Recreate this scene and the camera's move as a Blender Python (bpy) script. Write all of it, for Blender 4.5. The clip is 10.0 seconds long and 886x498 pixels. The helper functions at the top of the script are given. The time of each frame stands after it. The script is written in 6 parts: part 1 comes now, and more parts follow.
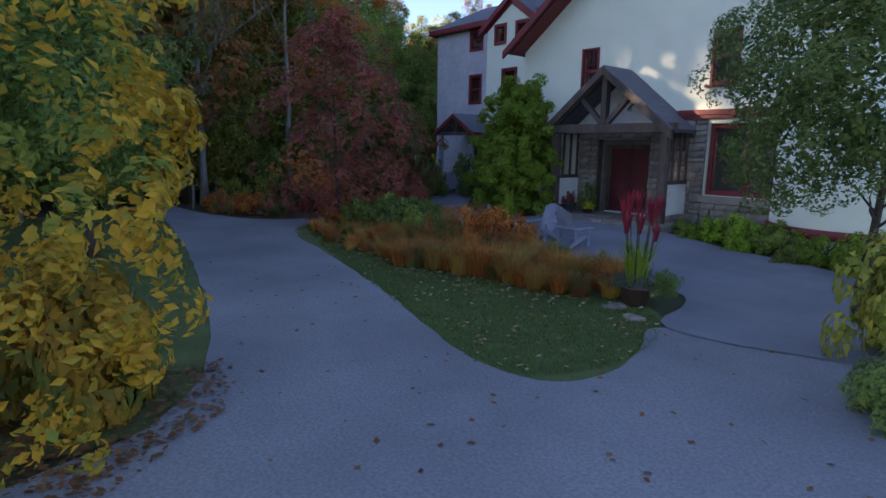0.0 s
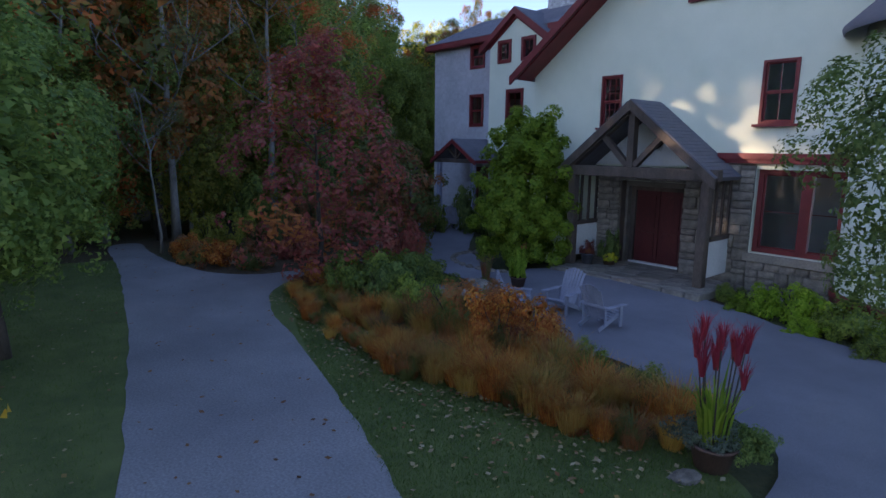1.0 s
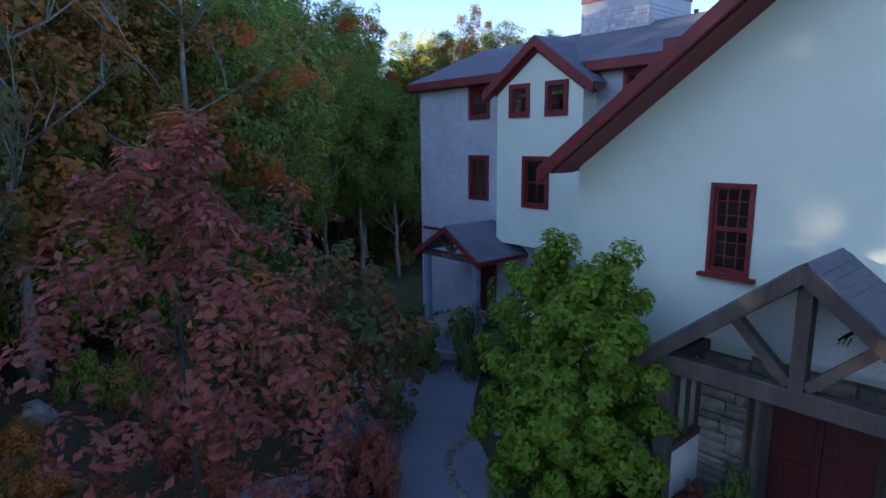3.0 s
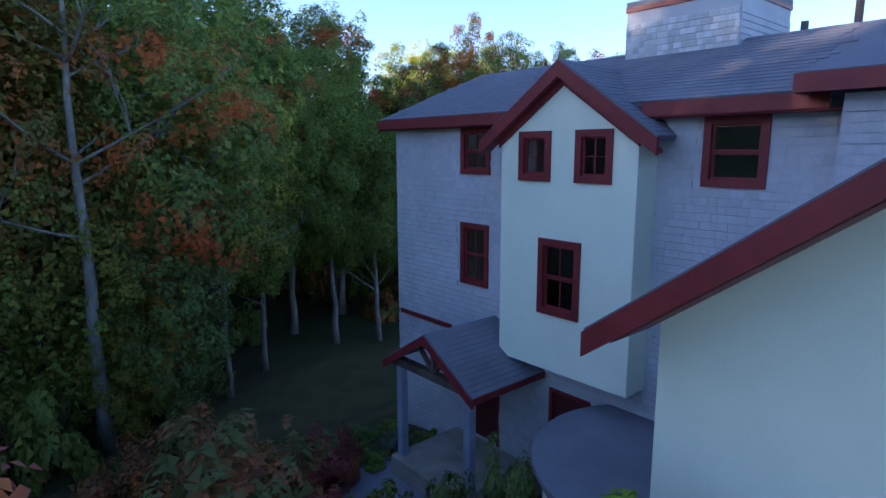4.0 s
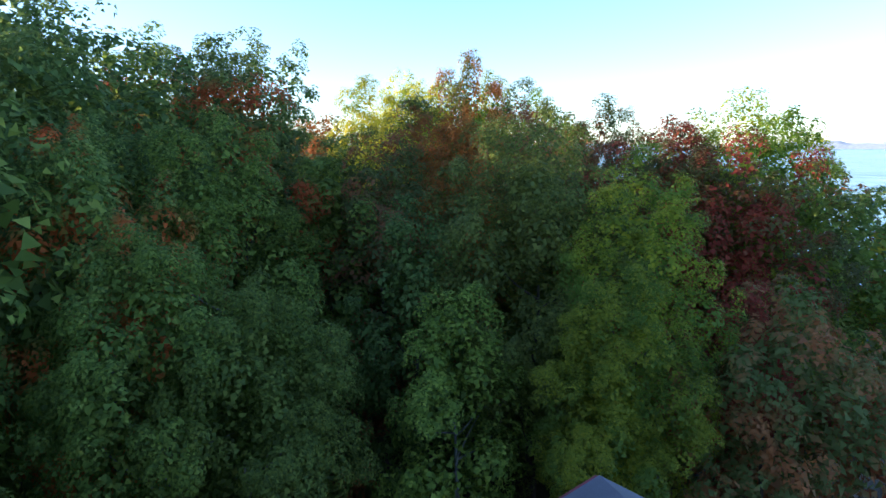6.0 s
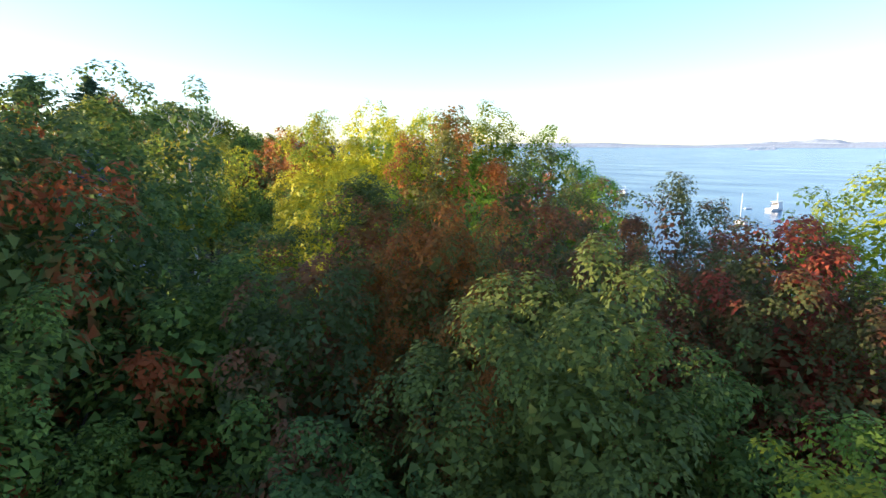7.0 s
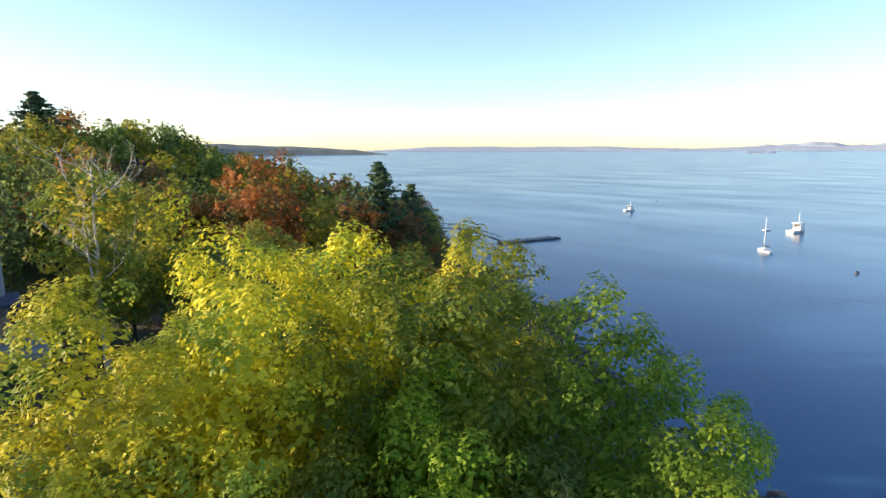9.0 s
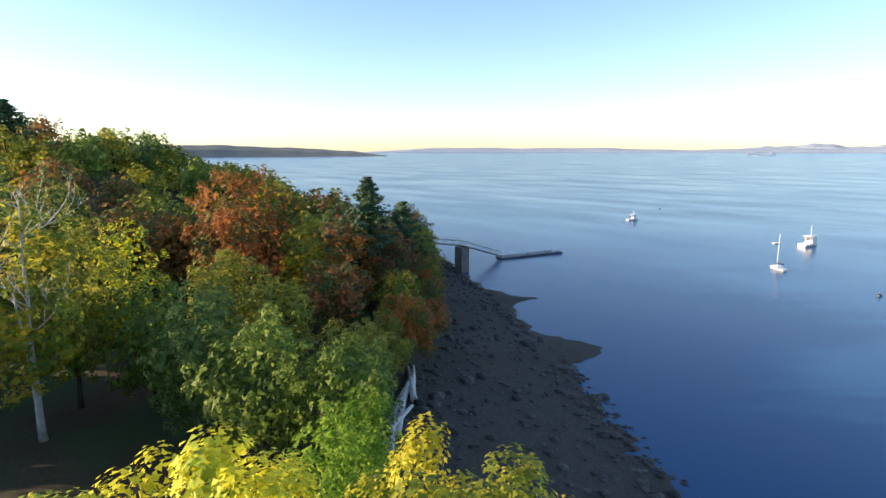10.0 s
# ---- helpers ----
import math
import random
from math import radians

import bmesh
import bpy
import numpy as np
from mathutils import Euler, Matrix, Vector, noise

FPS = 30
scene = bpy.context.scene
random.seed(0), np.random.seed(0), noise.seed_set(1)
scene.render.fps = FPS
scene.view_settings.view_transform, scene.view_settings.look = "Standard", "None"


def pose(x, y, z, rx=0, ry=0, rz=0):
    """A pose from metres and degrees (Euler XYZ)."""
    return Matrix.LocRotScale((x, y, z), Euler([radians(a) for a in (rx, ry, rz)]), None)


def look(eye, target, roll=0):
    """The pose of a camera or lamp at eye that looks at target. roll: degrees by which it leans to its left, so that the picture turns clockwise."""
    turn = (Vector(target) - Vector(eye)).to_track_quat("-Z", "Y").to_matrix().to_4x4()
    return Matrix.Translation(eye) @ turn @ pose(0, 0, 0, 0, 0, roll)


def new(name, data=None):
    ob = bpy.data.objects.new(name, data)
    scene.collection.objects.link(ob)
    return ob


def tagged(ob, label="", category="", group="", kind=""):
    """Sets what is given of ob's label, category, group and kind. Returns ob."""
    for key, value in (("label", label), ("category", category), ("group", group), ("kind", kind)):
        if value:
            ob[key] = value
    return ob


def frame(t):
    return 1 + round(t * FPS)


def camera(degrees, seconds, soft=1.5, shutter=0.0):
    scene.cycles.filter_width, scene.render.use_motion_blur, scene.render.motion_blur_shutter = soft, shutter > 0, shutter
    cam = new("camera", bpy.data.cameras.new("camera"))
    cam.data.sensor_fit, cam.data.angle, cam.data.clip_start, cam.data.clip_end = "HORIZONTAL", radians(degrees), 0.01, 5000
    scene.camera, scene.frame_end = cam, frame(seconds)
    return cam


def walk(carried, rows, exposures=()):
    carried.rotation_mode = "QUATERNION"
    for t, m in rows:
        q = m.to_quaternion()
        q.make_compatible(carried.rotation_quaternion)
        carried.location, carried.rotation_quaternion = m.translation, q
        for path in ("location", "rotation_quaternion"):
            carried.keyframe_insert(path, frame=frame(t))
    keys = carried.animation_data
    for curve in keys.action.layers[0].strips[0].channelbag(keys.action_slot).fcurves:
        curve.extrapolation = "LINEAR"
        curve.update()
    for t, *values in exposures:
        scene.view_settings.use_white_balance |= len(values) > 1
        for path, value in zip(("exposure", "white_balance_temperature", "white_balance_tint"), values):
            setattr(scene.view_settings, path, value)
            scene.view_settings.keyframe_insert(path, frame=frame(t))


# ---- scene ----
cam = camera(75.5, 10.0)
PATH = [
    (0, (27.46, -22.841, 2.359), (25.963, -21.562, 2.009), 0.9),
    (0.5, (26.309, -21.978, 3.072), (24.815, -20.696, 2.719), 0.6),
    (1, (24.977, -20.873, 3.782), (23.487, -19.587, 3.428), 0.6),
    (1.5, (23.535, -19.627, 4.524), (22.046, -18.341, 4.166), 0.5),
    (2, (21.952, -18.121, 5.244), (20.461, -16.837, 4.883), 0.2),
    (2.5, (20.206, -16.565, 6.14), (18.721, -15.279, 5.766), -0.5),
    (4, (13.765, -10.096, 8.256), (12.273, -8.81, 7.914), -0.2),
    (4.5, (11.433, -7.887, 9.31), (9.941, -6.599, 8.973), -0.3),
    (5, (8.921, -5.561, 10.406), (7.431, -4.268, 10.074), -0.2),
    (5.2, (7.86, -4.555, 10.882), (6.37, -3.264, 10.542), -0.5),
    (6.3, (1.366, 2.433, 13.892), (-0.135, 3.705, 13.534), 0.1),
    (6.5, (0.008, 3.785, 14.439), (-1.494, 5.056, 14.081), -0.2),
    (7, (-3.606, 7.34, 15.852), (-5.103, 8.617, 15.493), 0.0),
    (7.5, (-6.988, 10.762, 16.94), (-8.491, 12.034, 16.589), -0.3),
    (8, (-9.714, 13.388, 17.941), (-11.213, 14.666, 17.593), -0.3),
    (8.5, (-12.217, 16.095, 18.872), (-13.713, 17.376, 18.524), -0.2),
    (9, (-14.876, 18.923, 19.812), (-16.369, 20.208, 19.465), -0.2),
    (9.5, (-17.562, 21.817, 20.912), (-19.053, 23.104, 20.565), -0.2),
    (10, (-20.165, 24.669, 22.061), (-21.656, 25.956, 21.717), -0.1),
]
# exposure follows the flight out of the shade
EXPO = [(0.0, 1.6, 6700, 27), (1.0, 1.54, 6650, 27), (2.5, 1.68, 6200, 23), (4.0, 1.68, 5650, 22), (5.2, 1.66, 5600, 19), (6.3, 1.62, 5950, 13), (7.3, 1.36, 6350, 14), (8.0, 1.2, 6550, 14), (10.0, 1.12, 6600, 15)]
walk(cam, [(t, look(eye, target, roll)) for t, eye, target, roll in PATH], EXPO)

# ---- world and sun ----
SUN_AZ = Vector((-0.62, -0.785, 0.0)).normalized()
SUN_EL = radians(13.0)
TO_SUN = Vector((SUN_AZ.x * math.cos(SUN_EL), SUN_AZ.y * math.cos(SUN_EL), math.sin(SUN_EL)))
world = bpy.data.worlds.new("sky")
scene.world = world
world.use_nodes = True
wn = world.node_tree.nodes
sky = wn.new("ShaderNodeTexSky")
sky.sky_type = "NISHITA"
sky.sun_disc = False
sky.sun_elevation = SUN_EL
sky.sun_rotation = math.atan2(TO_SUN.x, TO_SUN.y)
sky.altitude = 20.0
sky.air_density, sky.dust_density, sky.ozone_density = 0.88, 0.42, 2.3
wn["Background"].inputs["Strength"].default_value = 0.15
world.node_tree.links.new(sky.outputs["Color"], wn["Background"].inputs["Color"])
sun_data = bpy.data.lights.new("sun", "SUN")
sun_data.energy, sun_data.angle, sun_data.color = 5.0, radians(0.6), (1.0, 0.80, 0.52)
sun = new("sun", sun_data)
sun.matrix_world = look(TO_SUN * 100, (0, 0, 0))

# ---- materials ----
RNG = random.Random(7)


def node_material(name):
    m = bpy.data.materials.new(name)
    m.use_nodes = True
    nt = m.node_tree
    return m, nt, nt.nodes["Principled BSDF"]


def ramp(nt, fac, stops):
    r = nt.nodes.new("ShaderNodeValToRGB")
    el = r.color_ramp.elements
    while len(el) < len(stops):
        el.new(0.5)
    for e, (p, c) in zip(el, stops):
        e.position, e.color = p, (*c, 1)
    nt.links.new(fac, r.inputs["Fac"])
    return r.outputs["Color"]


def noise_fac(nt, scale, detail=4.0, rough=0.6, coord="Object", stretch=None):
    tc = nt.nodes.new("ShaderNodeTexCoord")
    vec = tc.outputs[coord]
    if stretch:
        mp = nt.nodes.new("ShaderNodeMapping")
        mp.inputs["Scale"].default_value = stretch
        nt.links.new(vec, mp.inputs["Vector"])
        vec = mp.outputs["Vector"]
    n = nt.nodes.new("ShaderNodeTexNoise")
    n.inputs["Scale"].default_value, n.inputs["Detail"].default_value, n.inputs["Roughness"].default_value = scale, detail, rough
    nt.links.new(vec, n.inputs["Vector"])
    return n.outputs["Fac"]


def mix_color(nt, fac, a, b, blend="MIX"):
    n = nt.nodes.new("ShaderNodeMix")
    n.data_type, n.blend_type = "RGBA", blend
    for sock, v in ((n.inputs[0], fac), (n.inputs[6], a), (n.inputs[7], b)):
        if isinstance(v, (int, float)):
            sock.default_value = v
        elif isinstance(v, tuple):
            sock.default_value = (*v, 1)
        else:
            nt.links.new(v, sock)
    return n.outputs[2]


def add_bump(nt, bsdf, height, strength, distance):
    b = nt.nodes.new("ShaderNodeBump")
    b.inputs["Strength"].default_value, b.inputs["Distance"].default_value = strength, distance
    nt.links.new(height, b.inputs["Height"])
    nt.links.new(b.outputs["Normal"], bsdf.inputs["Normal"])


def surface(name, dark, light, scale=3.0, fine=40.0, rough=0.8, bump=0.3, dist=0.01, metal=0.0, stretch=None, island=0.0, coord="Object", objrand=0.0, grain=0.28):
    """A two-scale mottled surface: broad stains, fine grain, relief."""
    m, nt, b = node_material(name)
    big = noise_fac(nt, scale, 5, 0.6, coord, stretch)
    small = noise_fac(nt, fine, 3, 0.6, coord, stretch)
    c1 = ramp(nt, big, [(0.3, dark), (0.7, light)])
    c2 = ramp(nt, small, [(0.3, (1 - grain,) * 3), (0.7, (1 + 0.43 * grain,) * 3)])
    col = mix_color(nt, 1.0, c1, c2, "MULTIPLY")
    if island > 0:
        g = nt.nodes.new("ShaderNodeNewGeometry")
        col = mix_color(nt, 1.0, col, ramp(nt, g.outputs["Random Per Island"], [(0, (1 - island,) * 3), (1, (1 + island,) * 3)]), "MULTIPLY")
    if objrand > 0:
        g = nt.nodes.new("ShaderNodeObjectInfo")
        col = mix_color(nt, 1.0, col, ramp(nt, g.outputs["Random"], [(0, (1 - objrand,) * 3), (1, (1 + objrand,) * 3)]), "MULTIPLY")
    nt.links.new(col, b.inputs["Base Color"])
    b.inputs["Roughness"].default_value, b.inputs["Metallic"].default_value = rough, metal
    if bump > 0:
        add_bump(nt, b, small, bump, dist)
    return m


def leaf_material(name, colors, patch=None, patch_amount=0.5, translucent=0.5, patch_scale=1.7):
    """Leaves: each one its own tint out of colors, some branches turned to the patch colour."""
    m, nt, b = node_material(name)
    g = nt.nodes.new("ShaderNodeNewGeometry")
    n = len(colors)
    col = ramp(nt, g.outputs["Random Per Island"], [(i / max(1, n - 1), c) for i, c in enumerate(colors)])
    if patch:
        f = noise_fac(nt, patch_scale, 2, 0.5)
        fr = ramp(nt, f, [(0.62 - 0.25 * patch_amount, (0, 0, 0)), (0.70 - 0.25 * patch_amount, (1, 1, 1))])
        col = mix_color(nt, fr, col, patch)
    oi = nt.nodes.new("ShaderNodeObjectInfo")
    col = mix_color(nt, 1.0, col, ramp(nt, oi.outputs["Random"], [(0, (0.78, 0.74, 0.8)), (0.5, (1.0, 1.0, 1.0)), (1, (1.22, 1.2, 1.05))]), "MULTIPLY")
    nt.links.new(col, b.inputs["Base Color"])
    b.inputs["Roughness"].default_value = 0.6
    b.inputs["Specular IOR Level"].default_value = 0.25
    tr = nt.nodes.new("ShaderNodeBsdfTranslucent")
    nt.links.new(col, tr.inputs["Color"])
    mx = nt.nodes.new("ShaderNodeMixShader")
    mx.inputs["Fac"].default_value = translucent
    nt.links.new(b.outputs["BSDF"], mx.inputs[1])
    nt.links.new(tr.outputs["BSDF"], mx.inputs[2])
    nt.links.new(mx.outputs["Shader"], nt.nodes["Material Output"].inputs["Surface"])
    return m


M_STUCCO = surface("white stucco", (0.60, 0.66, 0.55), (0.70, 0.75, 0.635), 0.6, 60, 0.9, 0.04, 0.006, grain=0.05)
M_RED = surface("oxblood paint", (0.13, 0.012, 0.016), (0.20, 0.022, 0.026), 2.0, 50, 0.55, 0.12, 0.004, grain=0.14)
M_SHINGLE = surface("weathered cedar shingle", (0.36, 0.37, 0.41), (0.50, 0.51, 0.56), 0.5, 60, 0.85, 0.08, 0.002, island=0.07, grain=0.14)
M_ROOF = surface("grey asphalt shingle", (0.12, 0.125, 0.155), (0.18, 0.185, 0.22), 0.8, 90, 0.9, 0.4, 0.004, island=0.05)
M_TIMBER = surface("dark stained timber", (0.045, 0.034, 0.029), (0.13, 0.098, 0.08), 2.0, 35, 0.75, 0.4, 0.006, stretch=(1, 1, 0.3))
M_STONE = surface("granite block", (0.10, 0.088, 0.075), (0.30, 0.265, 0.225), 1.6, 22, 0.85, 0.6, 0.02, island=0.2, objrand=0.26)
M_MORTAR = surface("grey mortar", (0.12, 0.108, 0.095), (0.20, 0.18, 0.16), 3, 60, 0.95, 0.4, 0.01)
M_SLAB = surface("worn flagstone", (0.16, 0.147, 0.13), (0.29, 0.265, 0.235), 1.5, 30, 0.85, 0.4, 0.01, objrand=0.2)
M_DOOR = surface("dark red door paint", (0.07, 0.010, 0.012), (0.11, 0.016, 0.018), 2, 40, 0.5, 0.1, 0.003, stretch=(1, 1, 0.2))
M_PANEL = surface("white panel", (0.62, 0.65, 0.66), (0.74, 0.77, 0.78), 1, 40, 0.8, 0.1, 0.003)
M_BARK = surface("pale grey bark", (0.10, 0.095, 0.085), (0.30, 0.29, 0.27), 1.5, 14, 0.9, 0.7, 0.03, stretch=(1, 1, 0.35))
M_BARKD = surface("dark bark", (0.035, 0.028, 0.022), (0.10, 0.08, 0.065), 2, 18, 0.95, 0.8, 0.03, stretch=(1, 1, 0.3))
M_BIRCH = surface("white birch bark", (0.40, 0.38, 0.34), (0.75, 0.72, 0.66), 1.0, 9, 0.8, 0.4, 0.01, stretch=(1, 1, 2.5))
M_GRAVEL = surface("fine grey gravel", (0.165, 0.165, 0.18), (0.255, 0.255, 0.27), 0.35, 26, 0.95, 0.8, 0.012)
M_PAVE = surface("dark paved court", (0.13, 0.135, 0.165), (0.19, 0.195, 0.23), 0.5, 80, 0.8, 0.5, 0.006, objrand=0.12)


def glass_material():
    m, nt, b = node_material("window glass")
    b.inputs["Base Color"].default_value = (0.9, 0.94, 0.95, 1)
    b.inputs["Roughness"].default_value = 0.03
    b.inputs["Transmission Weight"].default_value = 1.0
    b.inputs["IOR"].default_value = 1.45
    return m


M_GLASS = glass_material()


def ground_material():
    m, nt, b = node_material("woodland floor")
    tc = nt.nodes.new("ShaderNodeTexCoord")
    sep = nt.nodes.new("ShaderNodeSeparateXYZ")
    nt.links.new(tc.outputs["Object"], sep.inputs["Vector"])
    litter = ramp(nt, noise_fac(nt, 6, 6, 0.7), [(0.25, (0.022, 0.018, 0.011)), (0.5, (0.060, 0.040, 0.020)), (0.75, (0.13, 0.075, 0.028))])
    grass = ramp(nt, noise_fac(nt, 9, 6, 0.7), [(0.25, (0.022, 0.035, 0.010)), (0.75, (0.065, 0.085, 0.025))])
    blend = ramp(nt, noise_fac(nt, 0.12, 3, 0.5), [(0.42, (0, 0, 0)), (0.58, (1, 1, 1))])
    land = mix_color(nt, blend, litter, grass)
    beach = ramp(nt, noise_fac(nt, 3.0, 8, 0.75), [(0.3, (0.03, 0.026, 0.021)), (0.6, (0.085, 0.07, 0.054)), (0.8, (0.19, 0.16, 0.12))])
    mr = nt.nodes.new("ShaderNodeMapRange")
    mr.inputs["From Min"].default_value, mr.inputs["From Max"].default_value = -2.9, -2.3
    nt.links.new(sep.outputs["Z"], mr.inputs["Value"])
    col = mix_color(nt, mr.outputs["Result"], beach, land)
    nt.links.new(col, b.inputs["Base Color"])
    b.inputs["Roughness"].default_value = 0.95
    add_bump(nt, b, noise_fac(nt, 8, 8, 0.75), 0.8, 0.08)
    return m


def water_material():
    m, nt, b = node_material("sea water")
    b.inputs["Base Color"].default_value = (0.018, 0.085, 0.19, 1)
    b.inputs["Roughness"].default_value = 0.12
    b.inputs["IOR"].default_value = 1.33
    h1 = noise_fac(nt, 0.9, 5, 0.6, "Object", (1.0, 0.45, 1.0))
    h2 = noise_fac(nt, 0.012, 3, 0.6, "Object", (1.0, 2.6, 1.0))
    st = ramp(nt, h2, [(0.35, (0.13, 0.13, 0.13)), (0.65, (0.22, 0.22, 0.22))])
    bmp = nt.nodes.new("ShaderNodeBump")
    bmp.inputs["Distance"].default_value = 0.12
    nt.links.new(st, bmp.inputs["Strength"])
    nt.links.new(h1, bmp.inputs["Height"])
    nt.links.new(bmp.outputs["Normal"], b.inputs["Normal"])
    rr = ramp(nt, h2, [(0.35, (0.19, 0.19, 0.19)), (0.65, (0.26, 0.26, 0.26))])
    nt.links.new(rr, b.inputs["Roughness"])
    return m


M_GROUND = ground_material()
M_WATER = water_material()
LEAF = {
    "green": leaf_material("green leaves", [(0.105, 0.16, 0.038), (0.19, 0.275, 0.055), (0.31, 0.375, 0.075)]),
    "dark": leaf_material("dark green leaves", [(0.085, 0.14, 0.045), (0.15, 0.235, 0.062), (0.23, 0.30, 0.085)]),
    "yellow": leaf_material("yellow green leaves", [(0.56, 0.52, 0.03), (0.68, 0.62, 0.036), (0.46, 0.48, 0.04)], (0.28, 0.38, 0.045), 0.4, 0.34),
    "yellowgreen": leaf_material("yellow-green leaves", [(0.22, 0.30, 0.035), (0.34, 0.40, 0.04), (0.46, 0.46, 0.04)], (0.17, 0.27, 0.04), 0.5),
    "olivegreen": leaf_material("grey-green leaves", [(0.13, 0.17, 0.045), (0.20, 0.25, 0.06), (0.30, 0.33, 0.07)]),
    "olive": leaf_material("olive leaves", [(0.159, 0.203, 0.040), (0.295, 0.316, 0.057), (0.430, 0.384, 0.067)]),
    "orange": leaf_material("orange leaves", [(0.34, 0.125, 0.036), (0.53, 0.20, 0.045), (0.29, 0.145, 0.06)], (0.160, 0.160, 0.045), 0.55),
    "rust": leaf_material("rust leaves", [(0.27, 0.12, 0.06), (0.44, 0.175, 0.068), (0.27, 0.17, 0.08)], (0.14, 0.18, 0.058), 0.7),
    "red": leaf_material("red leaves", [(0.31, 0.065, 0.04), (0.44, 0.085, 0.045), (0.28, 0.12, 0.055)], (0.15, 0.155, 0.05), 0.6),
    "greenred": leaf_material("turning maple leaves", [(0.11, 0.18, 0.05), (0.20, 0.29, 0.07), (0.31, 0.36, 0.085)], (0.62, 0.17, 0.05), 0.45),
    "maroon": leaf_material("maroon leaves", [(0.25, 0.070, 0.062), (0.40, 0.110, 0.10), (0.22, 0.11, 0.085)], (0.46, 0.17, 0.06), 0.30),
    "gold": leaf_material("golden leaves", [(0.40, 0.31, 0.03), (0.50, 0.41, 0.038), (0.31, 0.31, 0.036)], (0.16, 0.23, 0.036), 0.65),
    "lime": leaf_material("bright green leaves", [(0.13, 0.24, 0.024), (0.23, 0.38, 0.035), (0.34, 0.46, 0.055)]),
    "pine": leaf_material("pine needles", [(0.029, 0.060, 0.029), (0.051, 0.101, 0.040), (0.070, 0.121, 0.051)], translucent=0.1),
    "silver": leaf_material("silvery leaves", [(0.12, 0.16, 0.12), (0.20, 0.25, 0.19), (0.07, 0.10, 0.06)]),
    "straw": leaf_material("rust ornamental grass", [(0.34, 0.095, 0.025), (0.54, 0.19, 0.045), (0.64, 0.35, 0.08)], (0.184, 0.063, 0.029), 0.3),
    "amber": leaf_material("amber leaves", [(0.44, 0.24, 0.03), (0.56, 0.36, 0.04), (0.27, 0.24, 0.04)], (0.20, 0.24, 0.045), 0.35),
    "wheat": leaf_material("golden ornamental grass", [(0.46, 0.25, 0.06), (0.60, 0.40, 0.11), (0.38, 0.28, 0.07)], (0.30, 0.11, 0.04), 0.4),
    "grass": leaf_material("lawn grass", [(0.055, 0.11, 0.024), (0.10, 0.17, 0.04), (0.17, 0.20, 0.06)]),
    "crimson": leaf_material("crimson plumes", [(0.38, 0.03, 0.05), (0.55, 0.09, 0.13), (0.30, 0.03, 0.05)]),
}


# ---- mesh helpers ----
def link_mesh(name, me, mat, parent=None, label=""):
    ob = new(name, me)
    if mat and not me.materials:
        me.materials.append(mat)
    if parent:
        ob.parent = parent
    if label:
        ob["label"] = label
    return ob


def part(name, bm, material, parent, label=""):
    me = bpy.data.meshes.new(name)
    bmesh.ops.recalc_face_normals(bm, faces=bm.faces)
    bm.to_mesh(me)
    bm.free()
    return link_mesh(name, me, material, parent, label)


def thing(name, label, category, loc=(0, 0, 0), group="", kind="", rz=0.0):
    ob = new(name)
    ob.location, ob.rotation_euler = loc, (0, 0, rz)
    return tagged(ob, label, category, group, kind)


def box(bm, x0, x1, y0, y1, z0, z1):
    v = [bm.verts.new(c) for c in ((x0, y0, z0), (x1, y0, z0), (x1, y1, z0), (x0, y1, z0), (x0, y0, z1), (x1, y0, z1), (x1, y1, z1), (x0, y1, z1))]
    for f in ((3, 2, 1, 0), (4, 5, 6, 7), (0, 1, 5, 4), (1, 2, 6, 5), (2, 3, 7, 6), (3, 0, 4, 7)):
        bm.faces.new([v[i] for i in f])
    return v


def boxes(*dims):
    bm = bmesh.new()
    for d in dims:
        box(bm, *d)
    return bm


def soft_box(x0, x1, y0, y1, z0, z1, r=0.01):
    bm = boxes((x0, x1, y0, y1, z0, z1))
    bmesh.ops.bevel(bm, geom=bm.edges[:], offset=r, segments=1, affect="EDGES")
    return bm


def prism(bm, poly, axis, a, b):
    """Extrude a 2D polygon along an axis from a to b. axis 'y': poly is (x, z); 'x': (y, z); 'z': (x, y)."""
    def at(p, d):
        return {"y": (p[0], d, p[1]), "x": (d, p[0], p[1]), "z": (p[0], p[1], d)}[axis]
    lo, hi = [bm.verts.new(at(p, a)) for p in poly], [bm.verts.new(at(p, b)) for p in poly]
    bm.faces.new(lo[::-1])
    bm.faces.new(hi)
    for i in range(len(poly)):
        j = (i + 1) % len(poly)
        bm.faces.new((lo[i], lo[j], hi[j], hi[i]))


def beam(bm, a, b, w, h, up=(0, 0, 1)):
    """A squared timber from a to b, w wide and h deep."""
    a, b = Vector(a), Vector(b)
    d = (b - a).normalized()
    s = d.cross(Vector(up))
    s = s.normalized() if s.length > 1e-4 else Vector((1, 0, 0))
    u = s.cross(d).normalized()
    q = [[bm.verts.new(p + s * (w / 2) * i + u * (h / 2) * j) for i, j in ((-1, -1), (1, -1), (1, 1), (-1, 1))] for p in (a, b)]
    bm.faces.new(q[0][::-1])
    bm.faces.new(q[1])
    for i in range(4):
        j = (i + 1) % 4
        bm.faces.new((q[0][i], q[0][j], q[1][j], q[1][i]))


